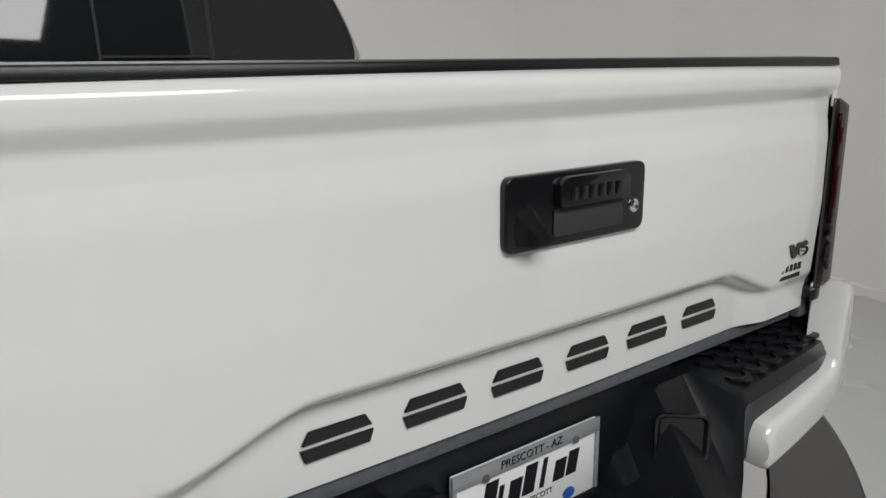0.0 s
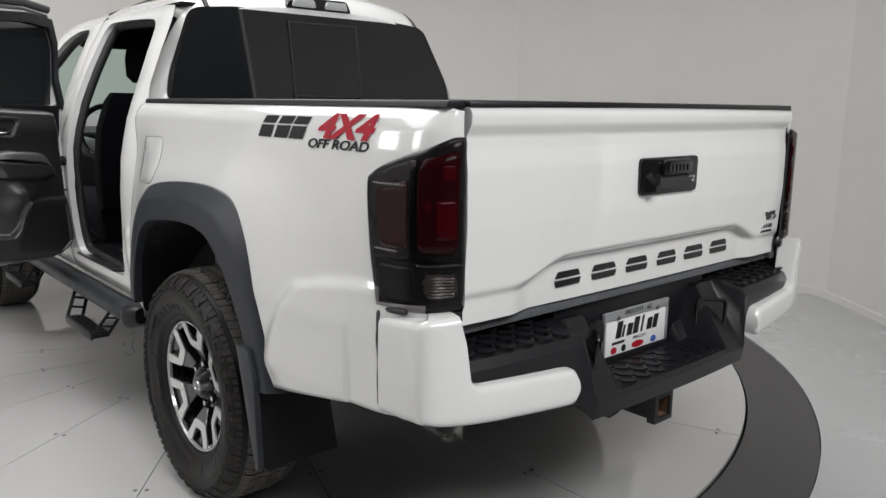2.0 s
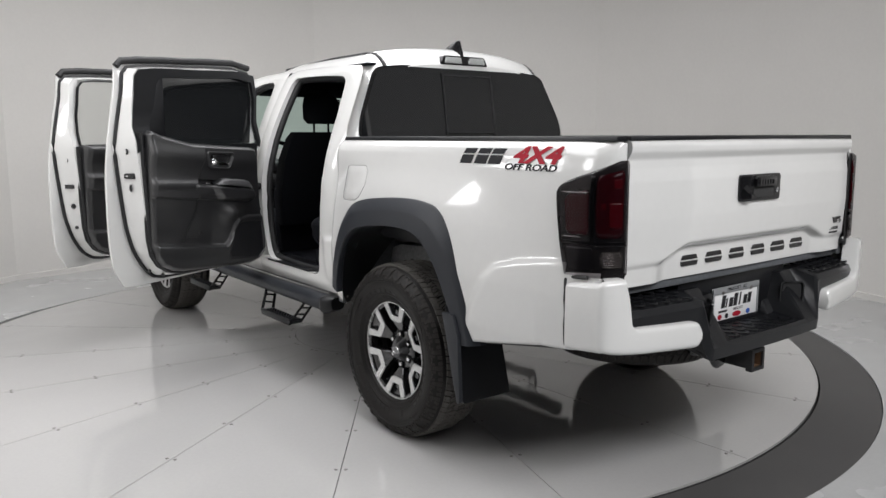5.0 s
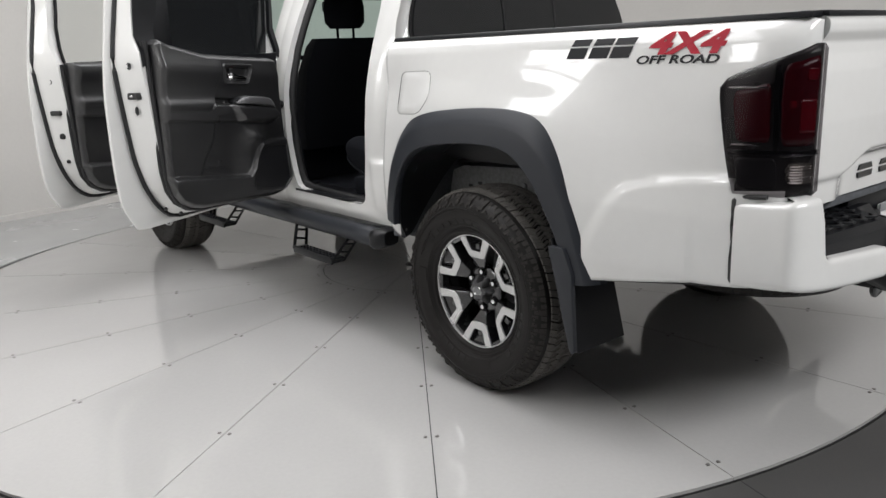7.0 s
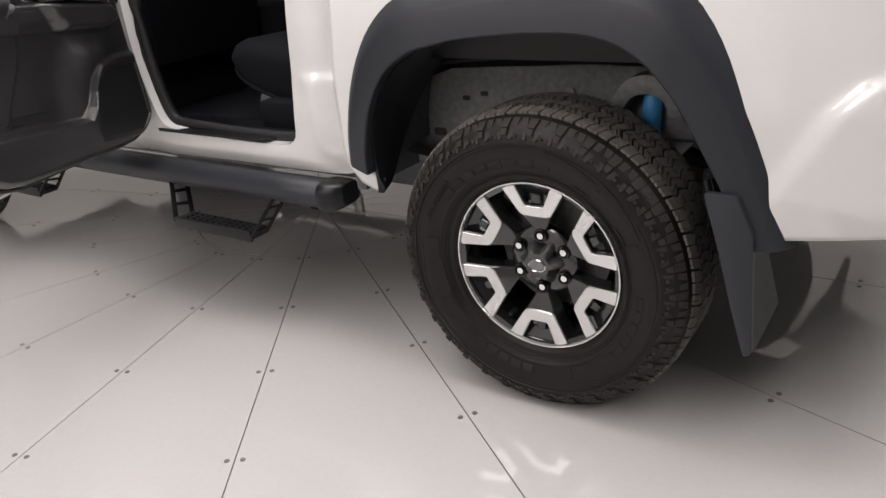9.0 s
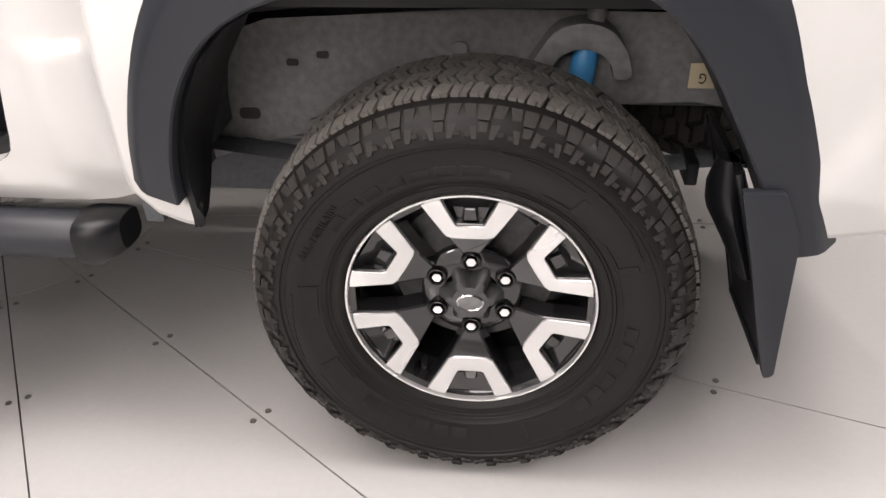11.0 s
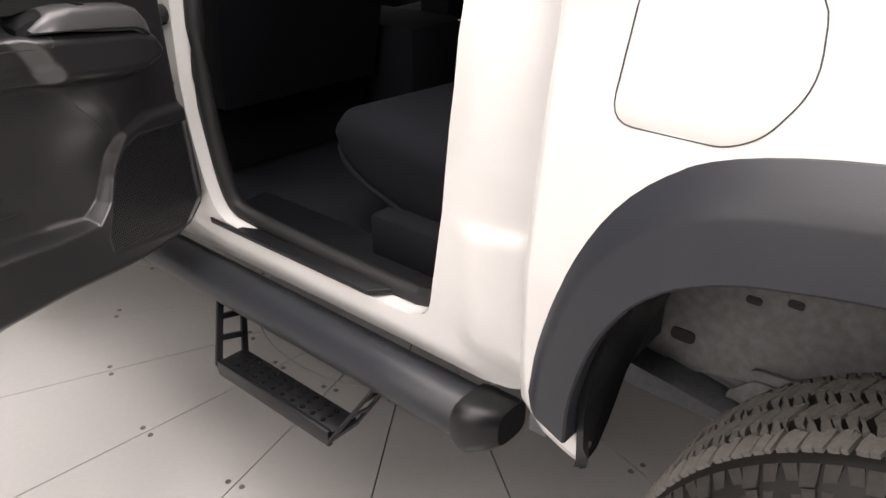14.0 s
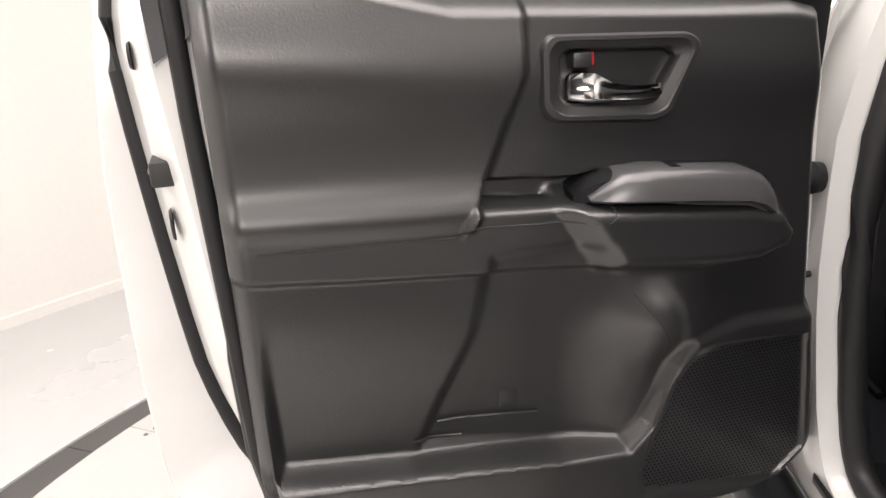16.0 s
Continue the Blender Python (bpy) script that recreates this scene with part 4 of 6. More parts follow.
bm = bmesh.new()
rows = []
for y in [0.634, 0.636, 0.640, 0.646, 0.654, 0.664, 0.676, 0.69, 0.71, 0.74, 0.78, 0.82, 1.0, 1.3, 1.6, 1.8, 1.95, 2.05, 2.12]:
    row = []
    for i in range(49):
        x = -0.578 + 1.222 * i / 48
        u = abs(x - 0.045) / 0.6
        row.append(bm.verts.new((x, y + 0.02 * u ** 4 * step(1.0, 0.64, y), roof_z(x, y))))
    rows.append(row)
for a, b in zip(rows, rows[1:]):
    for j in range(48):
        bm.faces.new((a[j], b[j], b[j + 1], a[j + 1]))
thicken(bm, (0, 0, -0.03))
part("roof", bm, PAINT, truck, angle=60)
for sg in (-1, 1):
    bm = bmesh.new()
    tube(bm, [(0.05 + sg * 0.537, y + 0.012, roof_z(0.05 + sg * 0.537, y) - 0.004) for y in (0.634, 0.640, 0.65, 0.665, 0.69, 0.74, 0.82, 1.2, 1.8)], 0.011, 8)
    part("roof_strip", bm, SEAL, truck, "black roof ditch strip")


def rear_y(z):
    return curve_at([(0.55, 0.596), (1.28, 0.590), (1.4, 0.60), (1.6, 0.630), (1.70, 0.648), (1.76, 0.665)], z)


bm = bmesh.new()
rows = []
for z in [0.55 + i * 0.04 for i in range(31)]:
    hw = cab_x(z) + 0.002 - 0.036 * step(1.36, 1.26, z)
    row = []
    for i in range(31):
        t = -1 + 2 * i / 30
        e = max(abs(t) - 0.88, 0) / 0.12
        x, y = hw * t + 0.016 * (1 + t), rear_y(z) + 0.055 * e ** 2.2 * step(1.24, 1.34, z)
        row.append(bm.verts.new((x, y, min(z, roof_z(x, y) - 0.010))))
    rows.append(row)
for a, b in zip(rows, rows[1:]):
    for j in range(30):
        bm.faces.new((a[j], b[j], b[j + 1], a[j + 1]))
thicken(bm, (0, 0.02, 0))
back = part("cab_back", bm, PAINT, truck, angle=60)
glass = rounded([(-0.705, 1.318), (0.750, 1.318), (0.735, 1.42), (0.610, 1.690), (0.40, 1.708), (-0.38, 1.708), (-0.575, 1.688), (-0.69, 1.42)], 0.05)


def glazed(outline, off, thick, m, nm, parent, lab=""):
    bm = bmesh.new()
    prism(bm, outline, 0, thick, "y", 0.0)
    for v in bm.verts:
        v.co.y = rear_y(v.co.z) - off - v.co.y
    return part(nm, bm, m, parent, lab)


win = glazed(glass, 0.004, 0.006, GLOSSY, "rear_window", truck, "dark tinted rear window with a sliding middle pane")
inner = [(0.02 + (x - 0.02) * 0.975, 1.512 + (z - 1.512) * 0.955) for x, z in glass]
glazed(inner, 0.0115, 0.003, TINT, "pane", win, "dark tinted fixed pane")
glazed([(-0.14, 1.355), (0.20, 1.355), (0.20, 1.66), (-0.14, 1.66)], 0.017, 0.003, TINT, "pane", win, "dark tinted sliding pane")
for x0, x1, z0, z1 in ((-0.146, -0.138, 1.34, 1.672), (0.195, 0.210, 1.34, 1.672), (-0.146, 0.208, 1.66, 1.668), (-0.146, 0.208, 1.347, 1.355)):
    glazed([(x0, z0), (x1, z0), (x1, z1), (x0, z1)], 0.017, 0.006, SEAL, "window_bar", win)

# high stop lamp and aerial
bm = bmesh.new()
prism(bm, rounded([(-0.15, 1.722), (0.19, 1.722), (0.165, 1.772), (-0.125, 1.772)], 0.015), 0.632, 0.70, "y", 0.004)
hs = part("high_stop_lamp", bm, GLOSSY, truck, "high stop lamp with clear lenses")
for x0, x1 in ((-0.12, 0.0), (0.045, 0.165)):
    bm = bmesh.new()
    prism(bm, rounded([(x0, 1.730), (x1, 1.730), (x1 - 0.01, 1.764), (x0 + 0.01, 1.764)], 0.008), 0.624, 0.64, "y", 0.003)
    part("clear_lens", bm, CARGO, hs, "clear cargo lamp lens")
bm = bmesh.new()
rows = []
for z, y0, y1, w in ((1.775, 0.675, 0.905, 0.030), (1.81, 0.685, 0.890, 0.024), (1.835, 0.692, 0.83, 0.015), (1.856, 0.70, 0.775, 0.009), (1.866, 0.705, 0.74, 0.005)):
    rows.append([(0.045 + w * math.cos(k * math.tau / 10), (y0 + y1) / 2 + (y1 - y0) / 2 * math.sin(k * math.tau / 10), z) for k in range(10)])
loft(bm, rows)
part("aerial_fin", bm, GLOSSY, truck, "black shark-fin aerial")

# front end, hood, windscreen
bm = bmesh.new()
rows = []
for y, hw, zt in ((2.60, 0.80, 1.22), (2.9, 0.80, 1.21), (3.4, 0.79, 1.18), (3.9, 0.75, 1.10), (4.1, 0.66, 0.98), (4.13, 0.62, 0.62)):
    rows.append([(-hw, y, 0.60 if y < 4.1 else 0.55), (-hw, y, zt - 0.12), (-hw * 0.93, y, zt - 0.03), (-hw * 0.5, y, zt + 0.02), (hw * 0.5, y, zt + 0.02), (hw * 0.93, y, zt - 0.03), (hw, y, zt - 0.12), (hw, y, 0.60 if y < 4.1 else 0.55)])
loft(bm, rows)
part("front_body", bm, PAINT, truck, angle=35)
bm = bmesh.new()
rows = []
for z, y in ((1.19, 2.74), (1.35, 2.52), (1.5, 2.32), (1.72, 2.06)):
    hw = cab_x(z) - 0.02
    rows.append([bm.verts.new((hw * t, y + 0.10 * (1 - t * t), z)) for t in (-1, -0.6, -0.2, 0.2, 0.6, 1)])
for a, b in zip(rows, rows[1:]):
    for j in range(5):
        bm.faces.new((a[j], b[j], b[j + 1], a[j + 1]))
ws = part("windscreen", bm, GREENISH, truck, "greenish clear windscreen")
ws.visible_shadow = False

# underbody
bm = bmesh.new()
box(bm, (-0.74, 0.58, 0.50), (0.74, 2.75, 0.58), 0.01)
part("floor_pan", bm, WELL, truck)
for sg in (-1, 1):
    bm = bmesh.new()
    rows = []
    for y, z in ((-1.02, 0.58), (-0.75, 0.62), (-0.40, 0.685), (0.0, 0.69), (0.40, 0.62), (0.70, 0.52), (1.2, 0.48), (2.4, 0.48), (3.6, 0.5)):
        low = z - 0.065 + 0.024 * step(-0.1, -0.4, y)
        rows.append([(sg * 0.50, y, low), (sg * 0.58, y, low), (sg * 0.58, y, z + 0.10 + 0.022 * step(0.45, 0.2, y) * step(-0.7, -0.4, y) + 0.07 * step(0.0, 0.4, y) * step(0.95, 0.7, y)), (sg * 0.50, y, z + 0.10)])
    loft(bm, rows)
    part("frame_rail", bm, STEEL, truck, "dusty grey steel frame rail", angle=50)
    # leaf spring
    bm = bmesh.new()
    for q in range(3):
        ext = 0.62 - 0.14 * q
        tube(bm, [(sg * 0.60, ext * t, 0.512 - 0.014 * q + 0.050 * t * t) for t in (-1, -0.6, -0.2, 0.2, 0.6, 1)], 0.034, 6, 0.22)
    spring = part("leaf_spring", bm, WELL, truck, "dark leaf spring", angle=30)
    for y in (-0.40,):
        bm = bmesh.new()
        box(bm, (min(sg * 0.563, sg * 0.637), y - 0.012, 0.498), (max(sg * 0.563, sg * 0.637), y + 0.012, 0.545), 0.004)
        part("spring_clamp", bm, PLASTIC, spring, "black spring clamp")
    bm = bmesh.new()
    tube(bm, [(sg * 0.57, 0.56, 0.560), (sg * 0.57, 0.30, 0.548), (sg * 0.565, 0.06, 0.555)], 0.006, 8)
    part("brake_pipe", bm, STEEL, truck, "thin brake pipe")
    bm = bmesh.new()
    prism(bm, rounded([(0.20, 0.500), (0.36, 0.500), (0.37, 0.545), (0.33, 0.585), (0.22, 0.585)], 0.012), sg * 0.600, sg * 0.590, "x", 0.002)
    part("cable_bracket", bm, STEEL, truck, "drilled steel bracket")
    for y in (0.245, 0.30):
        bm = bmesh.new()
        bmesh.ops.create_cone(bm, cap_ends=True, segments=14, radius1=0.011, radius2=0.011, depth=0.004, matrix=Matrix.Translation((sg * 0.6010, y, 0.553)) @ Matrix.Rotation(radians(90), 4, "Y"))
        part("rail_hole", bm, JOINT, truck)
    # wheel well
    bm = bmesh.new()
    arch = [(lerp(a[0], b[0], 0.80), lerp(a[1], b[1], 0.80) + 0.012) for a, b in zip(ARCH_OUT, ARCH_IN)]
    fine = []
    for p0, p1, p2, p3 in zip([arch[0]] + arch, arch, arch[1:], arch[2:] + [arch[-1]]):
        for k in range(4):
            f = k / 4
            fine.append(tuple(0.5 * (2 * p1[i] + (p2[i] - p0[i]) * f + (2 * p0[i] - 5 * p1[i] + 4 * p2[i] - p3[i]) * f * f + (3 * p1[i] - p0[i] - 3 * p2[i] + p3[i]) * f ** 3) for i in (0, 1)))
    loft(bm, [[(sg * x, y * k, 0.42 + (z - 0.42) * k) for y, z in fine + arch[-1:]] for x, k in ((0.90, 1.0), (0.86, 0.985), (0.75, 0.99), (0.60, 1.0), (0.48, 1.0))], closed=False)
    part("wheel_well", bm, WELL, truck, "dark wheel well liner", angle=60)
bm = bmesh.new()
tube(bm, [(-0.75, 0, HUBZ), (0.75, 0, HUBZ)], 0.045, 14)
part("rear_axle", bm, STEEL, truck, angle=60)
bm = bmesh.new()
box(bm, (-0.46, -1.06, 0.70), (0.46, 0.55, 0.76))
part("bed_underside", bm, WELL, truck)
# fuel tank between the rails
bm = bmesh.new()
box(bm, (-0.47, 0.02, 0.36), (0.10, 1.35, 0.66), 0.04, 3)
part("fuel_tank", bm, WELL, truck, "dark plastic fuel tank")
# mud flaps
for sg in (-1, 1):
    bm = bmesh.new()
    prof = ((0.66, -0.400, 0.900), (0.585, -0.425, 0.915), (0.52, -0.446, 0.918), (0.45, -0.465, 0.920), (0.36, -0.488, 0.920), (0.300, -0.503, 0.916), (0.285, -0.507, 0.905))
    rows = []
    for z, y, xo in prof:
        rows.append([(sg * xo, y, z), (sg * xo, y - 0.012, z), (sg * 0.665, y - 0.012, z), (sg * 0.665, y, z)])
    loft(bm, rows)
    flap = part("mud_flap", bm, PLASTIC, truck, "black moulded mud flap", angle=30)
    # outer return that runs up into the flare, rolled rim, and the moulded fixing boss
    bm = bmesh.new()
    prism(bm, rounded([(-0.405, 0.64), (-0.470, 0.64), (-0.505, 0.56), (-0.512, 0.42), (-0.519, 0.292), (-0.503, 0.285), (-0.470, 0.40), (-0.440, 0.52)], 0.008), sg * 0.914, sg * 0.932, "x", 0.005, 3)
    # flare grey instead of the flap's black: light on this face put into colour
    part("flap_return", bm, FLARE, flap, "outer return of the mud flap, toned lighter for the light on it", angle=35)
    bm = bmesh.new()
    tube(bm, [(sg * 0.905, y - 0.002, z) for z, y, xo in prof[:-1]] + [(sg * 0.895, -0.505, 0.292), (sg * 0.675, -0.505, 0.292)] + [(sg * 0.672, y - 0.002, z) for z, y, xo in prof[-2::-1]], 0.007, 8)
    part("flap_rim", bm, PLASTIC, flap, "", 60)
    bm = bmesh.new()
    loft(bm, [[(sg * (cx + w * math.cos(k * math.tau / 12)), cy + d * math.sin(k * math.tau / 12), z) for k in range(12)]
              for z, cx, cy, w, d in ((0.66, 0.850, -0.400, 0.020, 0.018), (0.60, 0.830, -0.405, 0.050, 0.026), (0.545, 0.800, -0.422, 0.075, 0.030), (0.50, 0.815, -0.440, 0.060, 0.022), (0.45, 0.850, -0.458, 0.030, 0.012))])
    part("flap_boss", bm, PLASTIC, flap, "moulded fixing boss", angle=50)

# ---- doors ----
def sdist(poly, U, Z):
    """Signed distance to an outline, positive inside, for arrays."""
    d = np.full(U.shape, 1e9)
    s = np.zeros(U.shape, bool)
    n = len(poly)
    for i in range(n):
        (x0, y0), (x1, y1) = poly[i - 1], poly[i]
        ex, ey = x1 - x0, y1 - y0
        wx, wy = U - x0, Z - y0
        t = np.clip((wx * ex + wy * ey) / (ex * ex + ey * ey + 1e-12), 0, 1)
        d = np.minimum(d, np.hypot(wx - ex * t, wy - ey * t))
        if abs(y1 - y0) > 1e-9:
            c = ((y0 > Z) != (y1 > Z)) & (U < (x1 - x0) * (Z - y0) / (y1 - y0) + x0)
            s ^= c
    return np.where(s, d, -d)


def soft(poly, U, Z, r):
    t = np.clip((sdist(poly, U, Z) + r) / (2 * r), 0, 1)
    return t * t * (3 - 2 * t)


SKIN = [(-0.25, 0.588), (-0.27, 0.70), (-0.275, 1.20), (-0.262, 1.30), (-0.262, 1.735), (0.20, 1.742), (0.585, 1.716), (0.618, 1.60), (0.676, 1.30), (0.698, 1.12), (0.702, 0.84), (0.690, 0.67), (0.645, 0.580), (0.57, 0.548)]
SHUT = [(-0.235, 0.612), (-0.25, 0.72), (-0.25, 1.20), (-0.24, 1.31), (-0.235, 1.70), (0.20, 1.708), (0.562, 1.682), (0.600, 1.56), (0.655, 1.30), (0.645, 1.12), (0.618, 0.88), (0.580, 0.75), (0.52, 0.645), (0.41, 0.585)]
FACE = [(-0.190, 0.640), (-0.200, 0.74), (-0.185, 1.20), (-0.215, 1.31), (-0.215, 1.685), (0.20, 1.692), (0.553, 1.674), (0.588, 1.545), (0.614, 1.31), (0.598, 1.12), (0.578, 0.90), (0.556, 0.76), (0.505, 0.668), (0.41, 0.612)]
GLASS = [(-0.10, 1.295), (-0.165, 1.295), (-0.185, 1.30), (-0.19, 1.31), (-0.195, 1.645), (0.20, 1.648), (0.43, 1.630), (0.465, 1.52), (0.515, 1.36), (0.51, 1.335), (0.45, 1.32), (0.38, 1.31), (0.25, 1.30), (0.10, 1.295)]


def build_door(m, stretch, detail, clear):
    S = lambda pts: [(-0.25 + (u + 0.25) * stretch, z) for u, z in pts]
    add = lambda pts, k: [(u + k * step(0.30, 0.5, u), z) for u, z in pts] if clear else pts
    outline = [add(SKIN, 0.012), add(SHUT, 0.04), add(FACE, 0.05), GLASS]
    if clear:
        outline[3] = [(lerp(a[0], b[0], 0.30) if a[1] > 1.25 else b[0] + 0.05 * step(0.3, 0.45, b[0]), lerp(a[1], b[1], 0.45) if b[1] > 1.4 else 1.29) for a, b in zip(outline[2], GLASS)]
    skin, shut, face, glz = (refine(S(q)) for q in outline)
    def ring(pts, w):
        return [(u, w - (0.042 * step(1.31, 1.40, z) if w > -0.09 else 0.0), z) for u, z in pts]
    bm = bmesh.new()
    grow = lambda pts, k: [(u * (1 - k) + 0.24 * k, z * (1 - k) + 1.15 * k) for u, z in pts]
    # outer skin with a rolled edge, shut face, inner face, then in to the window
    loops = [ring(grow(skin, 0.02), -0.168), ring(grow(skin, 0.005), -0.166), ring(skin, -0.160), ring(skin, -0.152), ring(grow(skin, 0.006), -0.148),
             ring([(lerp(a[0], b[0], 0.9), lerp(a[1], b[1], 0.9)) for a, b in zip(skin, shut)], -0.138), ring(shut, -0.125),
             ring([(lerp(a[0], b[0], 0.85), lerp(a[1], b[1], 0.85)) for a, b in zip(shut, face)], -0.016), ring(face, -0.006), ring([(lerp(a[0], b[0], 0.25), lerp(a[1], b[1], 0.25)) for a, b in zip(face, glz)], -0.004),
             ring(glz, -0.02), ring(glz, -0.13)]
    loft(bm, loops, closed=True, caps=False)
    # outside face round the window
    o = [bm.verts.new(p) for p in ring(grow(skin, 0.02), -0.1685)]
    g = [bm.verts.new(p) for p in ring(glz, -0.14)]
    for i in range(len(o)):
        j = (i + 1) % len(o)
        bm.faces.new((o[i], g[i], g[j], o[j]))
    door = part("door", bm, PAINT, truck, "white door swung open, black inner trim", angle=32, m=m)
    # black rubber seal round the shut face
    bm = bmesh.new()
    mid = [(lerp(a[0], b[0], 0.94), lerp(a[1], b[1], 0.94)) for a, b in zip(skin, shut)]
    tube(bm, [(u, -0.122, z) for u, z in mid + mid[:1]], 0.010, 8)
    part("door_seal", bm, SEAL, door, "black rubber seal round the door", angle=60)
    # thick top weather strip
    bm = bmesh.new()
    top = skin[12:20]
    tube(bm, [(u, -0.138, z) for u, z in top], 0.018, 8)
    part("weather_strip", bm, SEAL, door, "black rubber weather strip", angle=60)
    # window
    bm = bmesh.new()
    prism(bm, glz, -0.072, -0.067, "y")
    pane = part("window", bm, CLEAR if clear else TINT, door, "clear side window" if clear else "dark tinted privacy glass")
    pane.visible_shadow = not clear
    bm = bmesh.new()
    fr = [(lerp(a[0], b[0], 0.82), lerp(a[1], b[1], 0.82)) if clear else (lerp(a[0], b[0], 0.03), lerp(a[1], b[1], 0.03)) if a[1] > 1.25 else (lerp(a[0], b[0], 0.75), lerp(a[1], b[1], 0.75)) for a, b in zip(face, glz)]
    loft(bm, [ring(fr, -0.002), ring(fr, 0.002), ring(glz, 0.002), ring(glz, -0.03)], closed=True, caps=False)
    part("window_seal", bm, PLASTIC, door, "black window surround", angle=30)
    if not clear:
        bm = bmesh.new()
        prism(bm, [(0.405, 1.31), (0.515, 1.345), (0.47, 1.51), (0.435, 1.63), (0.405, 1.635)], -0.07, -0.045, "y", 0.004)
        part("quarter_panel", bm, PLASTIC, door, "black quarter filler panel")
    # moulded trim panel as one surface
    zlo = [(-0.19, 0.735), (-0.183, 0.68), (-0.165, 0.645), (-0.13, 0.618), (-0.08, 0.606), (0.0, 0.604), (0.40, 0.622), (0.46, 0.634), (0.515, 0.662), (0.548, 0.705), (0.568, 0.775)]
    zhi = [(-0.19, 1.282), (0.568, 1.288)] if clear else [(-0.19, 1.262), (-0.15, 1.272), (0.30, 1.300), (0.50, 1.345), (0.548, 1.365), (0.568, 1.345)]
    N = 250
    us = np.linspace(-0.19, 0.568, N)
    ts = np.linspace(0, 1, N)
    lo = np.array([curve_at(zlo, u) for u in us])
    hi = np.array([curve_at(zhi, u) for u in us])
    U0 = np.repeat(us[:, None], N, 1)
    Z = lo[:, None] + (hi - lo)[:, None] * ts[None, :]
    # the hinge edge leans with height
    front = np.interp(Z, [0.60, 0.72, 0.90, 1.13, 1.28], [-0.187, -0.187, -0.168, -0.156, -0.142])
    U = 0.568 - (0.568 - U0) * (0.568 - front) / 0.758
    W = np.full(U.shape, 0.041)
    ramp = lambda a, b, v: (lambda t: t * t * (3 - 2 * t))(np.clip((v - a) / (b - a), 0, 1))
    # map pocket: its floor falls back towards the bottom
    pocket = [(0.546, 1.02), (0.546, 0.778), (0.413, 0.761), (0.191, 0.731), (0.108, 0.727), (0.078, 0.757), (0.057, 0.80), (0.047, 0.84), (0.036, 0.87), (0.05, 0.93), (0.09, 1.0)]
    W -= 0.033 * soft(pocket, U, Z, 0.008) * ramp(0.985, 0.79, Z) * (0.3 + 0.7 * ramp(0.05, 0.19, U))
    # deeper half of the pocket, with a slanting edge
    W -= 0.009 * ramp(0.07, 0.22, U) * soft([(0.284, 1.02), (0.305, 0.917), (0.336, 0.848), (0.372, 0.770), (0.2, 0.735), (0.11, 0.735), (0.075, 0.83), (0.095, 0.93), (0.15, 1.02)], U, Z, 0.010)
    # lower lip and loudspeaker panel
    lip = [(0.6, 0.784), (0.552, 0.778), (0.413, 0.761), (0.191, 0.731), (0.108, 0.727), (0.078, 0.757), (0.057, 0.80), (0.047, 0.84), (0.024, 0.872), (-0.05, 0.882), (-0.25, 0.872), (-0.25, 0.5), (0.6, 0.5)]
    W += 0.013 * soft(lip, U, Z, 0.009) * (1 - 0.75 * ramp(0.77, 0.66, Z) * ramp(0.05, 0.2, U))
    # dome over the loudspeaker
    W += 0.030 * np.exp(-(((U - 0.050) / 0.065) ** 2 + ((Z - 0.905) / 0.055) ** 2))
    spk = [(0.090, 0.690), (0.068, 0.752), (0.045, 0.815), (0.021, 0.845), (-0.019, 0.857), (-0.150, 0.847), (-0.163, 0.673), (-0.115, 0.632), (0.086, 0.656)]
    W -= 0.006 * soft(spk, U, Z, 0.003)
    # armrest
    arm = [(0.60, 1.079), (0.57, 1.0685), (0.45, 1.061), (0.322, 1.054), (0.304, 1.078), (0.15, 1.067), (-0.04, 1.045), (-0.075, 1.035), (-0.098, 1.006), (-0.088, 0.985), (-0.05, 0.972), (0.01, 0.973), (0.18, 0.990), (0.43, 1.014), (0.60, 1.034)]
    W += 0.020 * soft(arm, U, Z, 0.007)
    W += 0.026 * soft([(0.20, 1.075), (-0.04, 1.047), (-0.080, 1.035), (-0.100, 1.006), (-0.088, 0.985), (-0.05, 0.974), (0.01, 0.976), (0.145, 0.990)], U, Z, 0.018)
    # pull cup behind the armrest
    W -= 0.020 * soft([(0.290, 1.107), (0.177, 1.096), (0.150, 1.100), (0.141, 1.067), (0.20, 1.072), (0.296, 1.082)], U, Z, 0.0035)
    # upper pad with a rolled lower edge, swelling towards the sill
    pad = [(0.60, 1.42), (0.60, 1.068), (0.56, 1.067), (0.45, 1.061), (0.325, 1.054), (0.308, 1.061), (0.296, 1.084), (0.275, 1.135), (0.243, 1.217), (0.237, 1.30), (0.237, 1.42)]
    on = soft(pad, U, Z, 0.007)
    base = 1.053 + 0.058 * (U - 0.325)
    W += 0.014 * on
    W += 0.016 * on * np.exp(-((Z - base - 0.026) / 0.024) ** 2)
    W += (0.010 + 0.010 * on) * np.exp(-((Z - 1.197 - 0.085 * (U + 0.05)) / 0.050) ** 2)
    # hollow behind the release
    hole = soft([(0.212, 1.243), (0.205, 1.248), (0.046, 1.240), (0.036, 1.232), (0.068, 1.167), (0.200, 1.172), (0.212, 1.182)], U, Z, 0.004)
    W += (0.020 - W) * hole
    edge = np.minimum.reduce([U0 - us[0], us[-1] - U, Z - lo[:, None], hi[:, None] - Z])
    W -= 0.024 * (1 - np.clip(edge / 0.022, 0, 1)) ** 2
    bm = bmesh.new()
    wide = stretch * 1.07 if clear else stretch
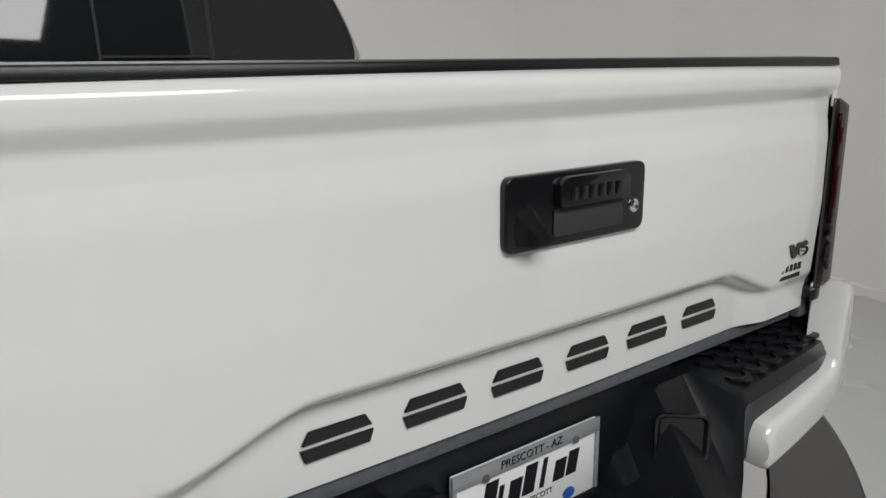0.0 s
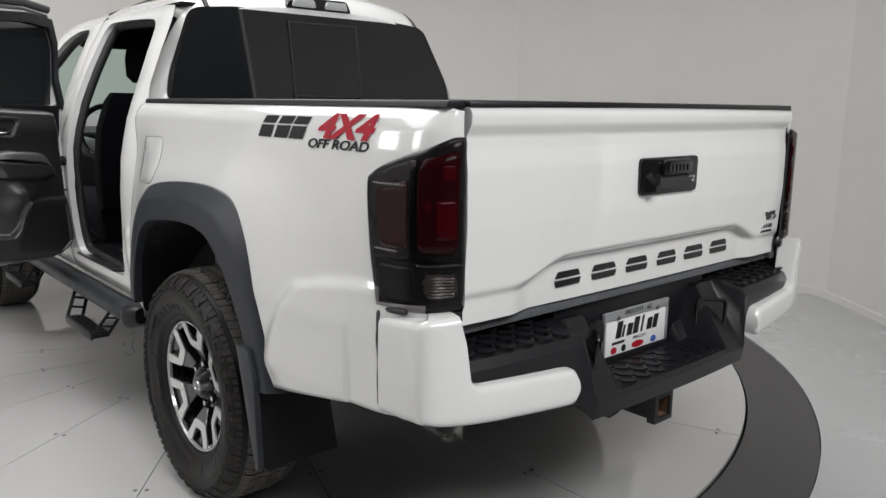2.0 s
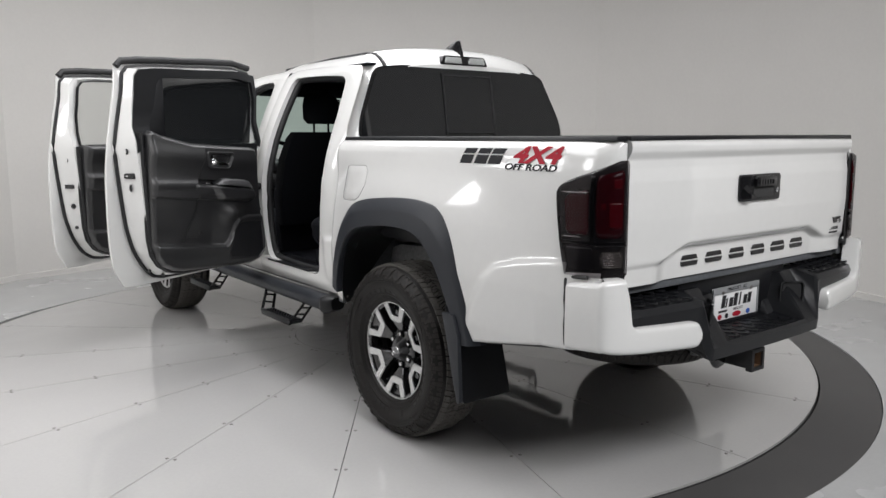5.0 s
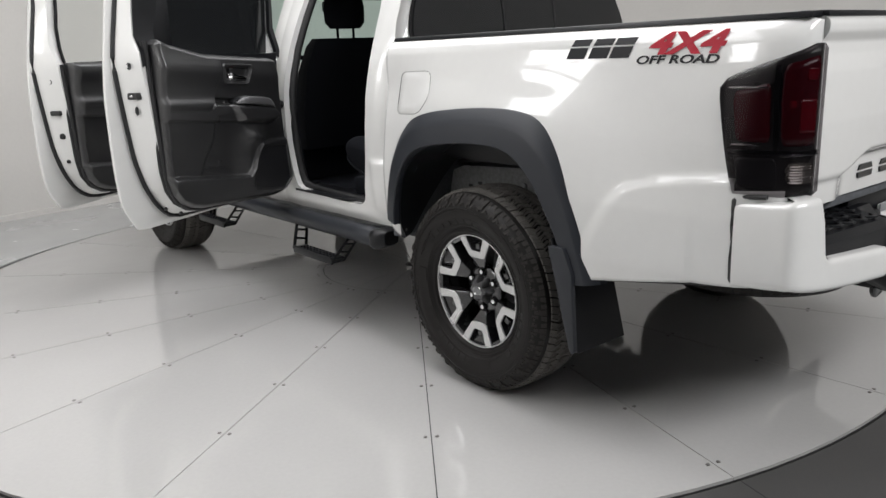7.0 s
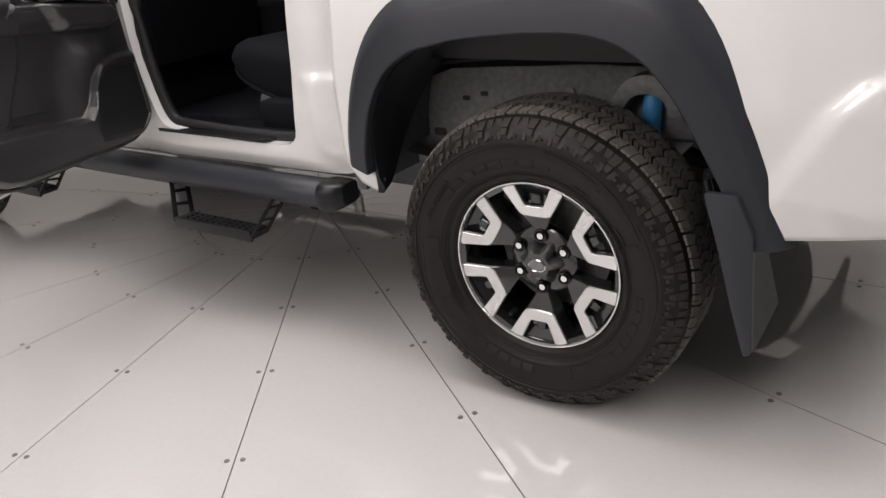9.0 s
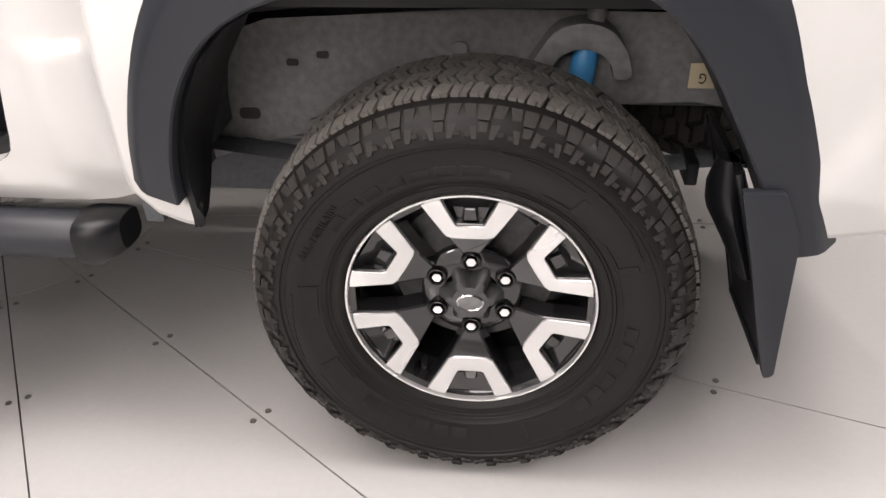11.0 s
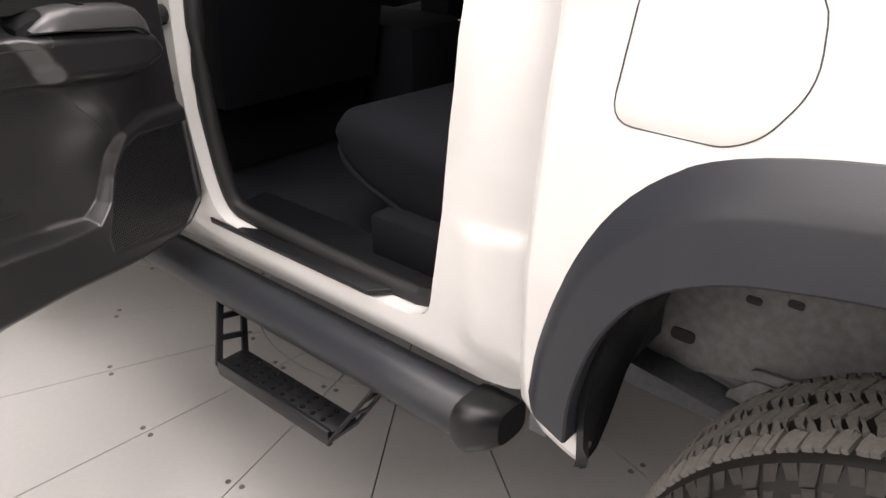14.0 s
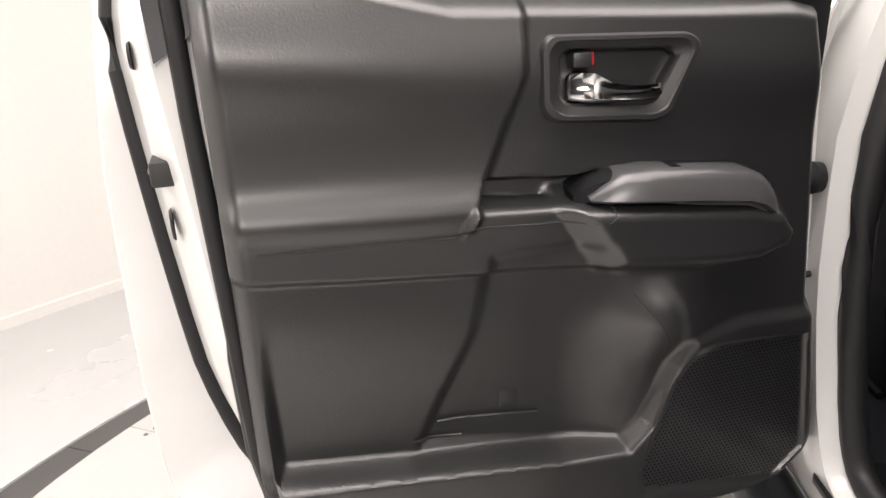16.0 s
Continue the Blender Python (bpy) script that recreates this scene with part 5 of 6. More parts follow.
    gv = [[bm.verts.new((-0.25 + (U[i, j] + 0.25) * wide, W[i, j], Z[i, j])) for j in range(N)] for i in range(N)]
    for i in range(N - 1):
        for j in range(N - 1):
            bm.faces.new((gv[i][j], gv[i][j + 1], gv[i + 1][j + 1], gv[i + 1][j]))
    rim = [gv[i][0] for i in range(N)] + [gv[N - 1][j] for j in range(1, N)] + [gv[i][N - 1] for i in range(N - 2, -1, -1)] + [gv[0][j] for j in range(N - 2, 0, -1)]
    bk = [bm.verts.new((v.co.x, -0.008, v.co.z)) for v in rim]
    for i in range(len(rim)):
        j = (i + 1) % len(rim)
        bm.faces.new((rim[i], rim[j], bk[j], bk[i]))
    trim = part("trim_panel", bm, TRIM, door, "black moulded vinyl inner trim panel", angle=55)
    bm = bmesh.new()
    ps = [(-0.25 + (u + 0.25) * wide, z) for u, z in ((-0.10, 0.612), (0.40, 0.616), (0.465, 0.632), (0.52, 0.668), (0.555, 0.725), (0.568, 0.80), (0.575, 1.0), (0.583, 1.2), (0.585, 1.28 if clear else 1.36))]
    tube(bm, [(u, 0.0, z) for u, z in ps], 0.010, 8)
    tube(bm, [(u + 0.003, -0.016, z) for u, z in ps], 0.011, 8)
    part("trim_edge", bm, SEAL, door, "black trim edge strip", angle=60)
    if not detail:
        for u, w, z, a, b in ((0.822, -0.058, 1.20, 0.012, 0.012), (0.802, -0.058, 0.93, 0.012, 0.014), (0.775, -0.07, 0.80, 0.010, 0.010)):
            bm = bmesh.new()
            loft(bm, [[(u + off, w + a * f * math.cos(k * math.tau / 16), z + b * f * math.sin(k * math.tau / 16)) for k in range(16)] for off, f in ((0.006, 0.7), (0.008, 1.0), (-0.01, 1.1))])
            part("shut_plug", bm, SEAL, door, "black rubber plug")
        bm = bmesh.new()
        box(bm, (0.76, -0.092, 1.034), (0.826, -0.035, 1.058), 0.004)
        part("latch", bm, JOINT, door, "dark latch slot")
        return door
    def wat(u, z):
        """Height of the moulding at a point."""
        k = np.argmin((U - u) ** 2 + (Z - z) ** 2)
        return float(W.flat[k])
    def seam(name, pts, r, m, lift=0.0, lab=""):
        bm = bmesh.new()
        fine = [(lerp(a[0], b[0], k / 5), lerp(a[1], b[1], k / 5)) for a, b in zip(pts, pts[1:]) for k in range(5)] + pts[-1:]
        tube(bm, [(u, wat(u, z) + lift, z) for u, z in fine], r, 6)
        return part(name, bm, m, trim, lab, angle=60)
    seam("panel_seam", [(0.306, 1.060), (0.23, 1.054), (0.155, 1.051), (0.148, 1.056), (0.146, 1.066)], 0.0009, JOINT)
    seam("panel_seam", [(0.555, 1.064), (0.45, 1.058), (0.33, 1.0515), (0.312, 1.056)], 0.0011, JOINT)
    seam("panel_seam", [(0.104, 0.945), (0.075, 0.905), (0.060, 0.880), (0.057, 0.862)], 0.0009, JOINT)
    # release: bezel, dish, lever, lock button
    bez_o = rounded([(0.222, 1.243), (0.212, 1.2555), (0.042, 1.247), (0.026, 1.234), (0.064, 1.159), (0.082, 1.153), (0.206, 1.163), (0.222, 1.177)], 0.012)
    cu, cz = 0.130, 1.207
    bez_i = [(cu + (u - cu) * 0.72, cz + (z - cz) * 0.62) for u, z in bez_o]
    bm = bmesh.new()
    mix = lambda f: [(lerp(a[0], b[0], f), lerp(a[1], b[1], f)) for a, b in zip(bez_o, bez_i)]
    loft(bm, [ring(mix(-0.12), 0.030), ring(bez_o, 0.050), ring(mix(0.12), 0.0545), ring(mix(0.35), 0.055), ring(mix(0.42), 0.052), ring(mix(0.85), 0.049), ring(bez_i, 0.044), ring(mix(1.02), 0.020)], closed=True, caps=False)
    rel = part("release_bezel", bm, TRIMSOFT, door, "black bezel round the inside release", angle=35)
    bm = bmesh.new()
    prism(bm, mix(0.99), 0.030, 0.032, "y")
    part("dish", bm, TRIM, rel)
    bm = bmesh.new()
    lever = []
    for u, zt, zb, w in ((0.1875, 1.207, 0.1, 0.038), (0.184, 1.213, 1.182, 0.045), (0.170, 1.2145, 1.180, 0.050), (0.158, 1.213, 1.179, 0.053), (0.148, 1.207, 1.178, 0.054), (0.138, 1.201, 1.178, 0.055), (0.125, 1.198, 1.177, 0.056), (0.105, 1.196, 1.176, 0.056), (0.085, 1.195, 1.177, 0.054), (0.076, 1.194, 1.181, 0.050)):
        zb = 1.185 if zb < 1 else zb
        h = zt - zb
        lever.append([(u, w - 0.012, zb), (u, w - 0.002, zb + 0.001), (u, w + 0.002, zb + 0.18 * h), (u, w - 0.001, zb + 0.45 * h), (u, w - 0.003, zb + 0.75 * h), (u, w - 0.002, zb + 0.95 * h), (u, w - 0.012, zt)])
    loft(bm, lever)
    part("lever", bm, CHROME, rel, "chrome inside release lever", angle=60)
    bm = bmesh.new()
    box(bm, (0.161, 0.032, 1.2185), (0.1835, 0.0515, 1.235), 0.003)
    part("lock_button", bm, TRIMSOFT, rel)
    bm = bmesh.new()
    box(bm, (0.1535, 0.032, 1.219), (0.158, 0.040, 1.233), 0.001)
    part("lock_mark", bm, REDP, rel, "red unlocked mark")
    # grip cap over the armrest with a dark gap below, switch panel
    bm = bmesh.new()
    rows = []
    for u, zb, zt, w in ((0.172, 1.072, 1.079, 0.070), (0.155, 1.071, 1.091, 0.080), (0.135, 1.070, 1.102, 0.087), (0.10, 1.067, 1.103, 0.090), (0.03, 1.059, 1.096, 0.090), (-0.025, 1.051, 1.089, 0.089), (-0.045, 1.044, 1.081, 0.087), (-0.062, 1.032, 1.066, 0.083), (-0.074, 1.020, 1.044, 0.076), (-0.078, 1.010, 1.026, 0.070)):
        rows.append([(u, 0.03, zb), (u, w - 0.003, zb), (u, w, zb + 0.003), (u, w - 0.004, lerp(zb, zt, 0.7)), (u, w - 0.014, zt), (u, 0.03, zt + 0.004)])
    loft(bm, rows)
    part("grip_cap", bm, SATIN, trim, "satin grey armrest grip cap", angle=45)
    bm = bmesh.new()
    tube(bm, [(0.11, 0.0805, 1.068), (0.03, 0.0815, 1.058), (-0.025, 0.0815, 1.050), (-0.043, 0.080, 1.042), (-0.058, 0.077, 1.028), (-0.064, 0.073, 1.014)], [0.001, 0.0035, 0.0035, 0.0035, 0.003, 0.001], 6)
    part("cap_gap", bm, JOINT, trim)
    bm = bmesh.new()
    rows = []
    for u, z, w in ((0.185, 1.082, 0.052), (0.165, 1.094, 0.064), (0.14, 1.100, 0.070), (0.06, 1.099, 0.070), (-0.04, 1.088, 0.062), (-0.07, 1.074, 0.05)):
        rows.append([(u, 0.02, z - 0.02), (u, w, z - 0.02), (u, w, z - 0.003), (u, w - 0.02, z + 0.003), (u, 0.02, z + 0.006)])
    loft(bm, rows)
    part("switch_panel", bm, PLASTIC, trim, "black window switch panel", angle=40)
    bm = bmesh.new()
    prism(bm, [(0.052, 1.096), (0.072, 1.098), (0.070, 1.103), (0.060, 1.102)], 0.045, 0.066, "y", 0.001)
    part("window_switch", bm, GLOSSY, trim)
    # perforated grille
    bm = bmesh.new()
    for i in range(46):
        for j in range(46):
            u, z = 0.09 - i * 0.0056 - (j % 2) * 0.0028, 0.635 + j * 0.0049
            d = sdist(spk, np.array([u]), np.array([z]))[0]
            if d > 0.006:
                r = bmesh.ops.create_circle(bm, cap_ends=True, segments=6, radius=0.0016)
                h = wat(u, z) + 0.0006
                for v in r["verts"]:
                    v.co = Vector((u + v.co.x, h, z + v.co.y))
    tagged(part("grille_hole", bm, CLOTH, trim, "perforated loudspeaker grille"), kind="stuff")
    # bottle holder edges and a moulded mark in the pocket
    seam("bottle_holder", [(0.383, 0.780), (0.35, 0.776), (0.319, 0.772)], 0.0022, TRIMSOFT, 0.004)
    seam("bottle_holder", [(0.350, 0.797), (0.32, 0.796), (0.28, 0.791), (0.215, 0.782)], 0.0022, TRIMSOFT, 0.004)
    bm = bmesh.new()
    box(bm, (0.241, wat(0.25, 0.81) - 0.002, 0.797), (0.265, wat(0.25, 0.81) + 0.0012, 0.825), 0.0005)
    part("moulded_mark", bm, TRIM, trim)
    # holes in the shut face
    for u, w, z, a, b in ((0.630, -0.058, 1.261, 0.013, 0.013), (0.618, -0.058, 1.076, 0.010, 0.017)):
        bm = bmesh.new()
        rows = []
        for off, f in ((0.004, 0.7), (0.006, 1.0), (0.003, 1.15)):
            rows.append([(u + off, w + a * f * math.cos(k * math.tau / 16), z + b * f * math.sin(k * math.tau / 16)) for k in range(16)])
        loft(bm, rows)
        part("shut_plug", bm, SEAL, door, "black rubber plug")
    bm = bmesh.new()
    box(bm, (0.580, -0.095, 1.124), (0.6345, -0.030, 1.152), 0.004)
    latch = part("latch", bm, JOINT, door, "dark latch slot")
    bm = bmesh.new()
    box(bm, (0.625, -0.08, 1.134), (0.638, -0.055, 1.142), 0.002)
    part("latch_claw", bm, CHROME, latch)
    for u, z in ((0.50, 0.652), (0.42, 0.618)):
        bm = bmesh.new()
        bmesh.ops.create_cone(bm, cap_ends=True, segments=12, radius1=0.009, radius2=0.008, depth=0.01, matrix=Matrix.Translation((u + 0.05, -0.05, z - 0.012)) @ Matrix.Rotation(radians(70), 4, "Y"))
        part("shut_plug", bm, SEAL, door)
    # check strap, rubber bellows and hinges at the pillar
    bm = bmesh.new()
    tube(bm, [(-0.160, 0.004, 0.908), (-0.205, 0.005, 0.909), (-0.222, 0.006, 0.912), (-0.226, 0.006, 0.913), (-0.246, 0.007, 0.915)], [0.0045, 0.0045, 0.006, 0.011, 0.009], 10)
    part("check_strap", bm, SEAL, door, "black door check strap")
    bm = bmesh.new()
    tube(bm, [(-0.150, 0.0, 1.045), (-0.172, 0.0, 1.044), (-0.178, 0.0, 1.044), (-0.195, 0.0, 1.043)], [0.012, 0.014, 0.022, 0.020], 14)
    part("wire_boot", bm, SEAL, door, "black rubber wiring boot")
    for z in (0.80, 1.10):
        bm = bmesh.new()
        box(bm, (-0.30, -0.075, z - 0.03), (-0.235, -0.04, z + 0.03), 0.006)
        part("hinge", bm, PAINT, door, "white painted hinge")
    return door


build_door(pose(-1.03, 1.427, 0, 0, 0, 199.1), 1.0, True, False)
hx, hy = -0.80, 2.62
build_door(pose(hx - 0.863 * 0.25, hy - 0.505 * 0.25, 0, 0, 0, 210.3), 1.17, False, True)

# ---- cab inside ----
bm = bmesh.new()
box(bm, (-0.76, 0.66, 0.575), (0.76, 2.70, 0.605), 0.004)
part("carpet", bm, CLOTH, truck, "black cabin carpet")
bm = bmesh.new()
box(bm, (-0.74, 0.63, 0.60), (0.74, 0.66, 1.32), 0.004)
part("cabin_rear_lining", bm, CLOTH, truck)
bm = bmesh.new()
box(bm, (-0.58, 0.70, 1.70), (0.58, 2.02, 1.715), 0.004)
part("headliner", bm, CLOTH, truck, "dark headliner")
bm = bmesh.new()
prism(bm, [(2.00, 1.715), (2.05, 1.62), (2.10, 1.60), (2.14, 1.62), (2.10, 1.715)], -0.56, 0.58, "x", 0.008)
part("windscreen_header", bm, CLOTH, truck, "dark lining above the windscreen")
for x0, x1 in ((-0.50, -0.10), (0.12, 0.52)):
    bm = bmesh.new()
    prism(bm, rounded([(x0, 1.60), (x1, 1.60), (x1, 1.69), (x0, 1.69)], 0.02), 1.985, 2.005, "y", 0.005)
    part("sun_visor", bm, CLOTH, truck, "folded dark sun visor")


def seat(name, x0, x1, yb, zs, depth, top, headx):
    bm = bmesh.new()
    rows = []
    w = (x1 - x0) / 2
    c = (x0 + x1) / 2
    side = []
    for t, za, zb, f in ((0.04, -0.23, -0.01, 0.96), (0.25, -0.215, -0.008, 0.99), (0.45, -0.19, 0.0, 1.0), (0.62, -0.165, 0.012, 1.0), (0.78, -0.14, 0.020, 1.0), (0.88, -0.12, 0.017, 0.995), (0.95, -0.10, 0.004, 0.985), (0.985, -0.082, -0.018, 0.97), (1.0, -0.062, -0.045, 0.95)):
        y, lo, hi = yb + depth * t, zs + za, zs + zb
        r = min(0.055, (hi - lo) * 0.45)
        arc = [(r * (1 - math.cos(k * math.pi / 10)), r * (1 - math.sin(k * math.pi / 10))) for k in range(6)]
        flank = [(w * f - 0.02, lo)] + [(w * f - d, hi - e) for d, e in arc]
        # sunk middle between the bolsters
        rows.append([(c - x, y, z) for x, z in flank] + [(c - w * f * 0.6, y, hi - 0.006), (c, y, hi - 0.012), (c + w * f * 0.6, y, hi - 0.006)] + [(c + x, y, z) for x, z in reversed(flank)])
        side.append((c - w * f + 0.012, y, lo + 0.004))
    loft(bm, rows)
    s = part(name, bm, CLOTH, truck, "black cloth seat", angle=50)
    bm = bmesh.new()
    tube(bm, side, 0.006, 8)
    part("piping", bm, CLOTH, s, "black piping along the cushion", angle=60)
    bm = bmesh.new()
    rows = []
    for z, yo, th, f in ((zs - 0.06, 0.0, 0.13, 0.95), (zs + 0.15, -0.03, 0.14, 1.0), (zs + 0.35, -0.07, 0.12, 0.96), (top - 0.04, -0.11, 0.10, 0.85), (top, -0.12, 0.07, 0.76)):
        rows.append([(c - w * f, yb + yo - 0.02, z), (c - w * f, yb + yo + th * 0.6, z), (c - w * f * 0.8, yb + yo + th, z), (c, yb + yo + th * 0.8, z), (c + w * f * 0.8, yb + yo + th, z), (c + w * f, yb + yo + th * 0.6, z), (c + w * f, yb + yo - 0.02, z)])
    loft(bm, rows)
    part("backrest", bm, CLOTH, s, angle=50)
    for hxx in headx:
        bm = bmesh.new()
        rows = []
        for z, f, th in ((top + 0.05, 0.75, 0.07), (top + 0.08, 0.98, 0.10), (top + 0.16, 1.0, 0.11), (top + 0.21, 0.92, 0.09), (top + 0.23, 0.7, 0.05)):
            rows.append([(hxx + 0.125 * f * math.cos(k * math.tau / 16), yb - 0.10 + th * 0.5 * math.sin(k * math.tau / 16), z) for k in range(16)])
        loft(bm, rows)
        for dx in (-0.05, 0.05):
            tube(bm, [(hxx + dx, yb - 0.10, top - 0.02), (hxx + dx, yb - 0.10, top + 0.07)], 0.007, 8)
        part("headrest", bm, CLOTH, s, "black headrest on chrome posts", angle=50)


seat("front_seat", -0.66, -0.14, 1.64, 0.84, 0.52, 1.36, (-0.40,))
seat("front_seat", 0.14, 0.66, 1.64, 0.84, 0.52, 1.36, (0.40,))
seat("rear_seat", -0.68, 0.68, 0.72, 0.86, 0.50, 1.26, ())
bm = bmesh.new()
box(bm, (-0.72, 0.67, 0.604), (0.72, 1.06, 0.70), 0.012)
part("seat_base", bm, CLOTH, truck, "black storage box below the rear seat")
bm = bmesh.new()
prism(bm, [(2.34, 0.80), (2.30, 1.02), (2.36, 1.12), (2.55, 1.17), (2.72, 1.16), (2.72, 0.7), (2.45, 0.65)], -0.74, 0.74, "x", 0.03, 3)
part("dashboard", bm, TRIM, truck, "black dashboard", angle=40)
bm = bmesh.new()
box(bm, (-0.12, 1.5, 0.60), (0.12, 2.4, 0.92), 0.03)
part("console", bm, CLOTH, truck)
bm = bmesh.new()
rows = []
for k in range(33):
    a = k * math.tau / 32
    c = Vector((-0.39 + 0.185 * math.cos(a), 2.17 + 0.07 * math.sin(a), 1.13 + 0.165 * math.sin(a)))
    ax = Vector((math.cos(a), 0.35 * math.sin(a), 0.85 * math.sin(a))).normalized()
    rows.append([c + ax * 0.016 * math.cos(b) + Vector((0, -0.9, 0.4)) * 0.016 * math.sin(b) for b in (0, 1.05, 2.1, 3.14, 4.19, 5.24)])
loft(bm, rows, caps=False)
st = part("steering_wheel", bm, GLOSSY, truck, "black steering wheel", angle=60)
bm = bmesh.new()
tube(bm, [(-0.56, 2.18, 1.14), (-0.45, 2.20, 1.125), (-0.39, 2.21, 1.12), (-0.33, 2.20, 1.125), (-0.22, 2.18, 1.14)], [0.014, 0.03, 0.06, 0.03, 0.014], 10)
part("steering_spoke", bm, TRIM, st)
bm = bmesh.new()
box(bm, (-0.12, 2.20, 1.535), (0.12, 2.23, 1.60), 0.012)
part("inside_mirror", bm, GLOSSY, truck, "black inside mirror")
# sill plates, striker
for y0, y1 in ((0.935, 1.455), (1.75, 2.42)):
    bm = bmesh.new()
    prism(bm, [(-0.836, y0 + 0.015), (-0.74, y0 - 0.07), (-0.66, y0 - 0.07), (-0.66, y1 + 0.02), (-0.828, y1), (-0.838, y1 - 0.02)], 0.606, 0.616, "z", 0.002)
    part("sill_plate", bm, PLASTIC, truck, "black plastic sill plate")
bm = bmesh.new()
tube(bm, [(-0.815, 0.728, 1.108), (-0.822, 0.745, 1.108), (-0.812, 0.758, 1.108), (-0.79, 0.758, 1.108)], 0.004, 8)
part("striker", bm, CHROME, truck, "bright steel door striker")
bm = bmesh.new()
box(bm, (-0.10, 0.62, 0.53), (0.10, 0.64, 0.58))
part("cross_member", bm, STEEL, truck)

# ---- steps ----
for sg in (-1, 1):
    bm = bmesh.new()
    pth = [(sg * 0.838, y, 0.470) for y in (0.665, 0.68, 0.9, 1.4, 2.0, 2.6, 2.75)]
    tube(bm, pth, [0.040, 0.052, 0.052, 0.052, 0.052, 0.052, 0.046], 16, 0.86)
    bar = part("step_bar", bm, FLARE, truck, "black side step bar with drop hoops", angle=50)
    bm = bmesh.new()
    loft(bm, [[(sg * (0.838 + cx + w * 0.055 * math.copysign(abs(math.cos(a)) ** 0.6, math.cos(a))), y, 0.470 + cz + w * 0.046 * math.copysign(abs(math.sin(a)) ** 0.6, math.sin(a))) for a in [(k + 0.5) * math.tau / 16 for k in range(16)]]
              for y, w, cx, cz in ((0.705, 0.98, 0, 0), (0.690, 1.04, 0, 0), (0.672, 1.03, 0, 0), (0.640, 0.84, -0.010, 0.006), (0.628, 0.70, -0.016, 0.008))])
    part("end_cap", bm, PLASTIC, bar, "black tapered end cap", angle=35)
    for yc in (1.145, 2.34):
        bm = bmesh.new()
        box(bm, (min(sg * 0.865, sg * 0.935), yc - 0.18, 0.325), (max(sg * 0.865, sg * 0.935), yc + 0.18, 0.342), 0.003)
        box(bm, (min(sg * 0.928, sg * 0.940), yc - 0.18, 0.312), (max(sg * 0.928, sg * 0.940), yc + 0.18, 0.348), 0.003)
        part("step_plate", bm, PLASTIC, bar, "black perforated step plate")
        bm = bmesh.new()
        for i in range(10):
            for q in range(3):
                bmesh.ops.create_cone(bm, cap_ends=True, segments=8, radius1=0.006, radius2=0.005, depth=0.004, matrix=Matrix.Translation((sg * (0.880 + 0.018 * q), yc - 0.14 + i * 0.031, 0.343)))
        tagged(part("tread_stud", bm, GLOSSY, bar), kind="stuff")
        for yy, lean in ((yc - 0.18, -1), (yc + 0.18, 1)):
            bm = bmesh.new()
            def strip(a, b, wd):
                a, b = Vector(a), Vector(b)
                d = (b - a).normalized()
                nrm = Vector((-d.z, 0, d.x)) * wd / 2
                pts = [a - nrm, a + nrm, b + nrm, b - nrm]
                tilt = lambda z: yy + lean * 0.062 * (z - 0.325) / 0.115
                lo = [bm.verts.new((p.x, tilt(p.z) - 0.003, p.z)) for p in pts]
                hi = [bm.verts.new((p.x, tilt(p.z) + 0.003, p.z)) for p in pts]
                bm.faces.new(lo)
                bm.faces.new(hi[::-1])
                for i in range(4):
                    j = (i + 1) % 4
                    bm.faces.new((lo[j], lo[i], hi[i], hi[j]))
            s = sg
            strip((s * 0.815, 0, 0.440), (s * 0.868, 0, 0.325), 0.014)
            strip((s * 0.872, 0, 0.445), (s * 0.934, 0, 0.330), 0.014)
            strip((s * 0.862, 0, 0.327), (s * 0.938, 0, 0.327), 0.018)
            strip((s * 0.830, 0, 0.405), (s * 0.888, 0, 0.415), 0.010)
            strip((s * 0.848, 0, 0.365), (s * 0.908, 0, 0.378), 0.010)
            strip((s * 0.81, 0, 0.437), (s * 0.875, 0, 0.440), 0.016)
            part("hoop_bracket", bm, PLASTIC, bar, "black cut-out hoop bracket")

# ---- tailgate hardware ----
TXT_GATE = lambda x, y, z: Matrix(((1, 0, 0, x), (0, 0, -1, y), (0, 1, 0, z), (0, 0, 0, 1)))
bm = bmesh.new()
ho = rounded([(-0.122, 1.085), (0.158, 1.085), (0.158, 1.187), (-0.122, 1.187)], 0.016)
prism(bm, ho, -1.160, -1.183, "y", 0.005, 3)
handle = part("gate_handle", bm, GLOSSY, gate, "black plastic tailgate handle bezel")
bm = bmesh.new()
prism(bm, rounded([(-0.036, 1.140), (0.106, 1.140), (0.106, 1.172), (0.090, 1.181), (-0.022, 1.181), (-0.036, 1.172)], 0.006), -1.178, -1.198, "y", 0.004, 2)
part("grip", bm, GLOSSY, handle, "black lift grip")
bm = bmesh.new()
for i in range(6):
    box(bm, (-0.018 + i * 0.0185, -1.2, 1.148), (-0.006 + i * 0.0185, -1.197, 1.166), 0.001)
part("embossed_mark", bm, GLOSSY, handle)
bm = bmesh.new()
prism(bm, rounded([(-0.036, 1.098), (0.106, 1.098), (0.106, 1.138), (-0.036, 1.138)], 0.008), -1.1835, -1.186, "y", 0.001)
part("grip_hollow", bm, JOINT, handle)
bm = bmesh.new()
rows = []
